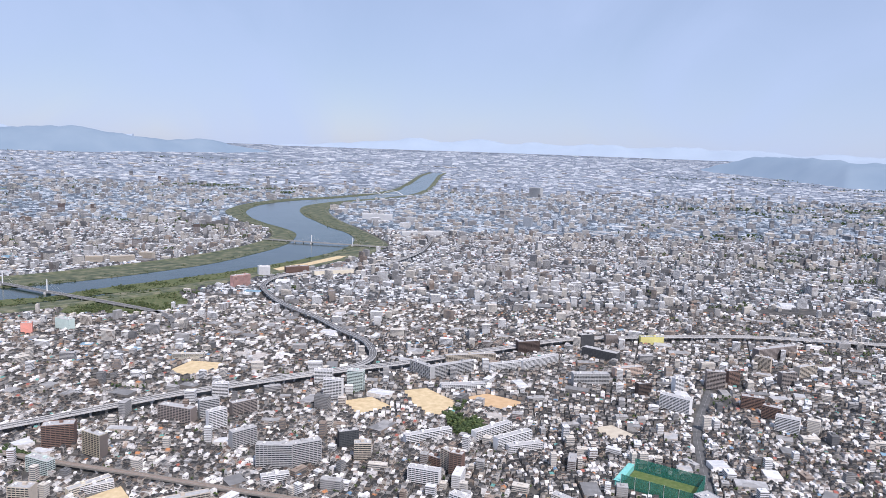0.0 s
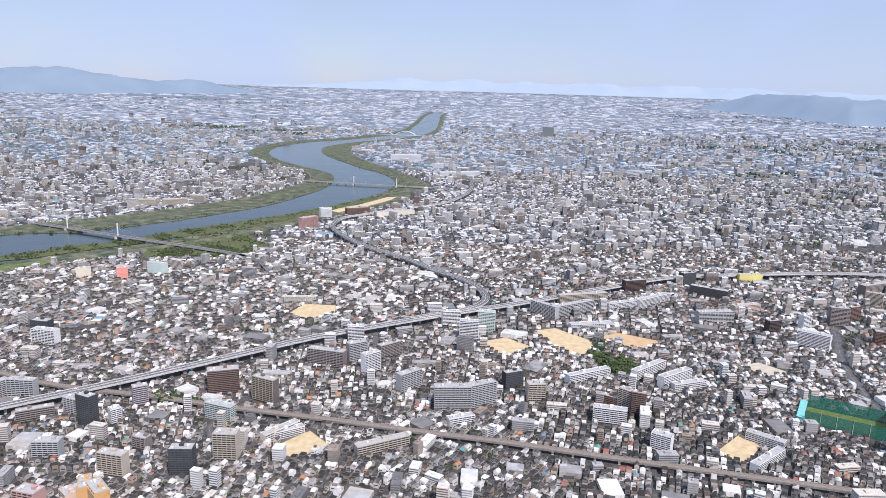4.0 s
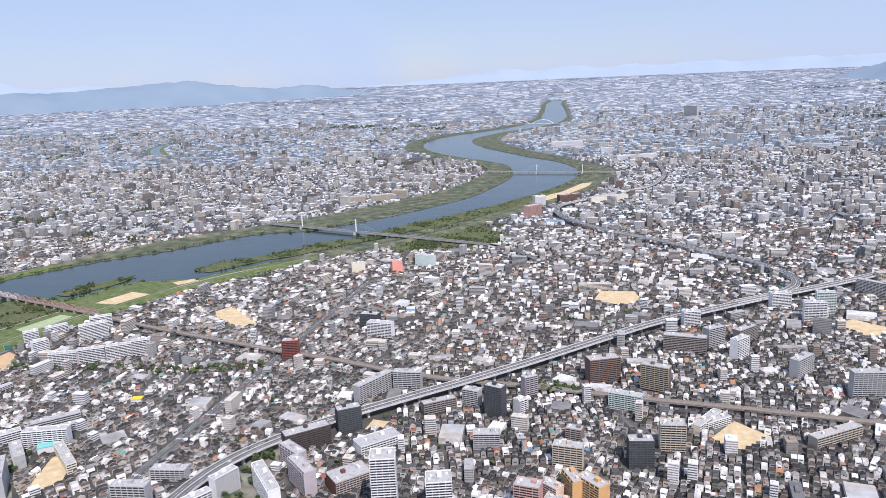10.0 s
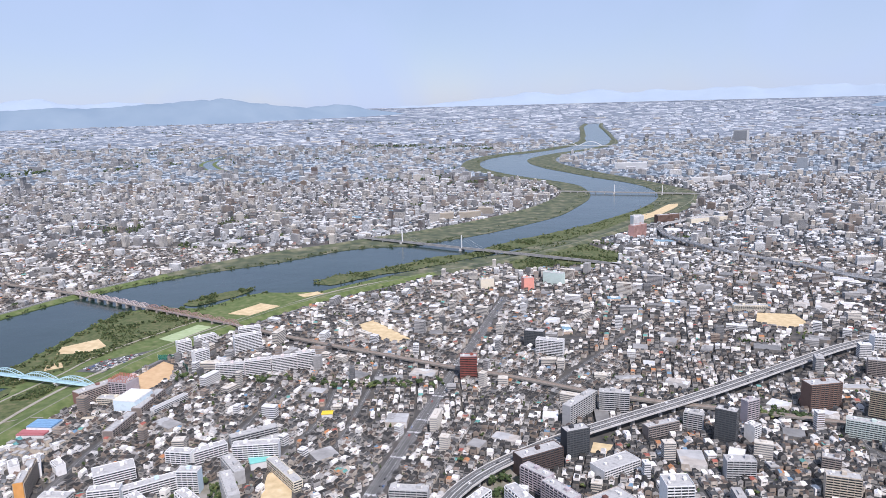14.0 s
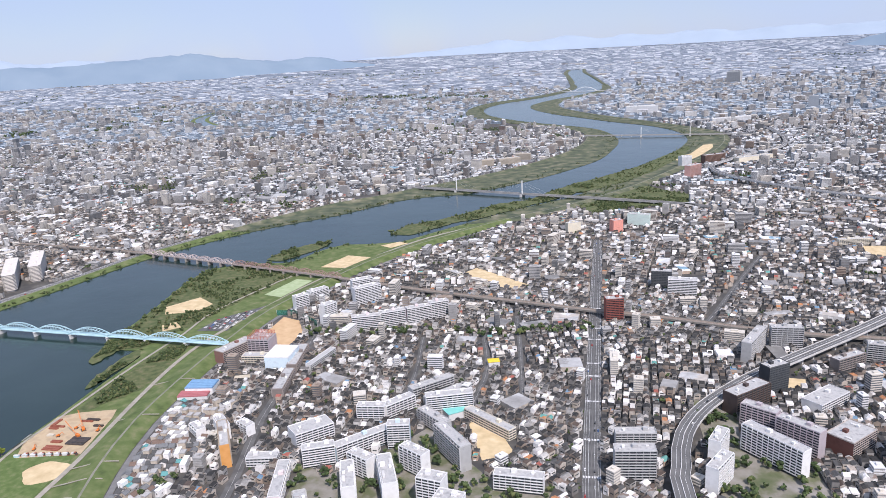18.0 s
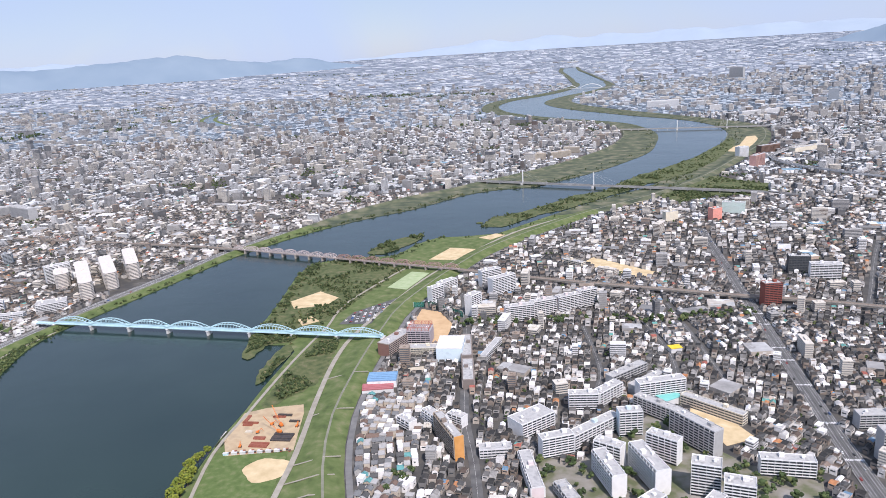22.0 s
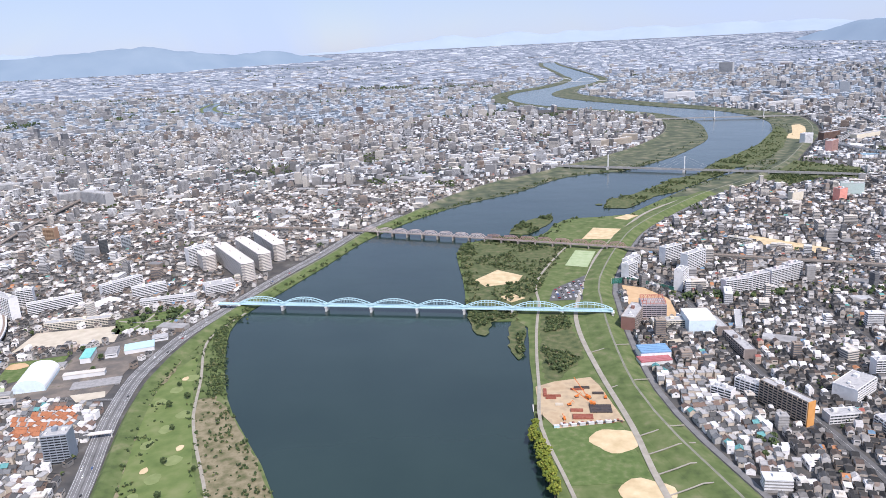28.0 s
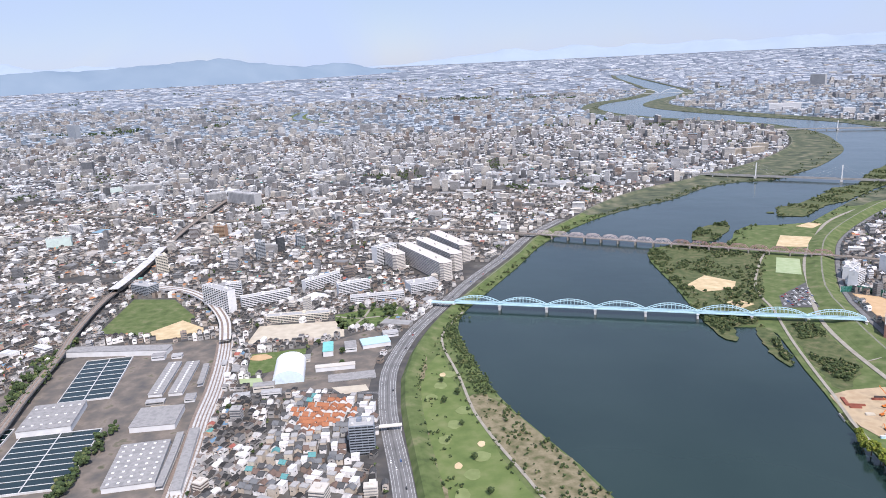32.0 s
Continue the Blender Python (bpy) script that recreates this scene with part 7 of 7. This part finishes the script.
for x, y, rz in ((-1830, 856, 80), (-1874, 843, 20), (-1885, 812, 95), (-1862, 862, 10)):
    ob = thing("excavator", x, y, 2.3, rz, "orange excavator with a bent arm on bare earth", "excavator")
    part("cabin", Shape().box(-2.2, 1.6, -1.3, 1.3, 1.1, 2.4).box(0.2, 1.8, -1.3, 0.1, 2.4, 3.6).mesh("cabin", M_CRANE), ob)
    for sd in (-1.3, 1.3):
        part("track", Shape().box(-2.2, 2.2, sd - 0.35, sd + 0.35, 0, 1.05).mesh("track", M_STEEL), ob)
    part("arm", Shape().beam((1.4, 0.5, 2), (4.6, 0.5, 5.2), 0.5).beam((4.6, 0.5, 5.2), (6.8, 0.5, 1.6), 0.4).mesh("arm", M_CRANE), ob)

# the tributary and ponds in the far plain
tagged(new("ground_tributary", ribbon("ground_tributary", TRIBUTARY, -70, 70, 0.6, 0.5, M_GRASS)), "green banks of a far tributary", "river bank", kind="structure")
tagged(new("water_tributary", ribbon("water_tributary", TRIBUTARY, -38, 38, 1.0, 0.3, M_WATER)), "pale winding tributary in the plain", "river", kind="structure")
for i, (x, y, rx, ry) in enumerate(((-3630, 3980, 90, 38), (-4450, 6260, 150, 60), (-3560, 4420, 50, 40), (-3540, 5700, 45, 60))):
    land("water_pool_%d" % (i + 1), round_ring(x, y, rx, ry), 0.8, M_POOL, "far pond among houses", "pond")

# ---- the fabric of blocks, halls and small houses ----
larger_buildings("midrise_blocks", (-4250, 1500, 640, 2300), 1200, (12, 36, 10, 15), [10, 10, 13, 13, 16, 19, 22, 28], "white and grey blocks of flats strewn among the houses", 61, True)
larger_buildings("low_halls", (-4250, 1500, 640, 2300), 1000, (18, 52, 14, 32), [6, 7, 9], "low workshops and warehouses with wide flat roofs", 62, False)
larger_buildings("midrise_blocks", (-5900, 2900, 2300, 4300), 4300, (13, 38, 10, 17), [13, 16, 19, 22, 25, 31, 37], "white and grey blocks of flats strewn among the houses", 63, True)
larger_buildings("low_halls", (-5900, 2900, 2300, 4300), 1300, (24, 76, 20, 48), [7, 9, 11], "low workshops and warehouses with wide flat roofs", 64, False)
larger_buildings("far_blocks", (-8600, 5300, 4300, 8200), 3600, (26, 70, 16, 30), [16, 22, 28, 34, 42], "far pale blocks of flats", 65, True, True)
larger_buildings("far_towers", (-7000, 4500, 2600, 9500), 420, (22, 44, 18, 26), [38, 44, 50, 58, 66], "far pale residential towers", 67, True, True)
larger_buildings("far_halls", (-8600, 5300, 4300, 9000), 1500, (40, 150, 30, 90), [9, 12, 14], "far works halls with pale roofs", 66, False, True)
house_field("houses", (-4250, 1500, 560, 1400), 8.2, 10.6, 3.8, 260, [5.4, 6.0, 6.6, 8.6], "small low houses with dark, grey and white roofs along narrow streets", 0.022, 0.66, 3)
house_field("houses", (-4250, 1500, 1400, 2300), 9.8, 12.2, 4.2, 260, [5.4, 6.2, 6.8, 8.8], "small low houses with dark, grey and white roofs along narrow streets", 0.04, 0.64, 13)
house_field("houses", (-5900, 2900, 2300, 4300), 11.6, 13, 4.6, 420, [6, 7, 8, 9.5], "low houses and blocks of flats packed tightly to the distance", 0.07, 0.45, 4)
house_field("far_houses", (-8600, 5300, 4300, 8200), 25, 24, 8, 800, [7, 8, 10, 12], "far houses and blocks in haze-paled colours merging into the plain", 0.05, 0.0, 5, True)
house_field("far_houses", (-13500, 10000, 8200, 15000), 80, 70, 24, 1500, [8, 10, 12], "far houses and blocks in haze-paled colours merging into the plain", 0.04, 0.0, 6, True)
house_field("far_houses", (-19000, 16000, 15000, 25000), 165, 130, 55, 2500, [11, 13, 16], "far houses and blocks in haze-paled colours merging into the plain", 0.0, 0.0, 7, True)
house_field("far_houses", (-26000, 24000, 25000, 36000), 300, 240, 100, 6000, [16, 20, 26], "far houses and blocks in haze-paled colours merging into the plain", 0.0, 0.0, 8, True)
gd = np.concatenate(GARDENS)
gd = gd[free_spots(gd[:, 0], gd[:, 1], 1.0)]
rg = np.random.default_rng(77)
woods("garden_trees", gd, rg.uniform(3.5, 8, len(gd)), "small green trees in gardens and empty lots", M_LEAF, 78, 4)
gv = np.concatenate(GROVES)
rg = np.random.default_rng(79)
extra = [scatter(r, n, q) for r, n, q in (([(-4073, 2965), (-3897, 3001), (-3640, 2732), (-3811, 2677)], 260, 81), ([(-2256, 2353), (-2178, 2369), (-2135, 2251), (-2209, 2262)], 90, 82), ([(-2045, 2291), (-1984, 2281), (-1955, 2197), (-1999, 2178)], 60, 83),
                                          ([(-3018, 9495), (-2594, 11025), (-2455, 9418), (-2765, 8541)], 200, 84))]
line = smooth_line([(-3729, 3304), (-3670, 3631), (-3756, 4069), (-3863, 4620), (-3662, 4962)], 20)
gv = np.concatenate([gv, np.column_stack([np.concatenate(extra + [along(line, -12, 12, 260, 85)]), np.full(sum(map(len, extra)) + 260, 14.0)])])
gv = gv[rg.random(len(gv)) < np.where(gv[:, 2] < 12, 0.5, 0.4)]
gv = gv[free_spots(gv[:, 0], gv[:, 1], 2.0)]
woods("city_groves", gv[:, :2], np.clip(gv[:, 2] * rg.uniform(0.7, 1.15, len(gv)), 5, 30), "dark green groves round shrines, schools and parks", M_LEAF, 80, 3)
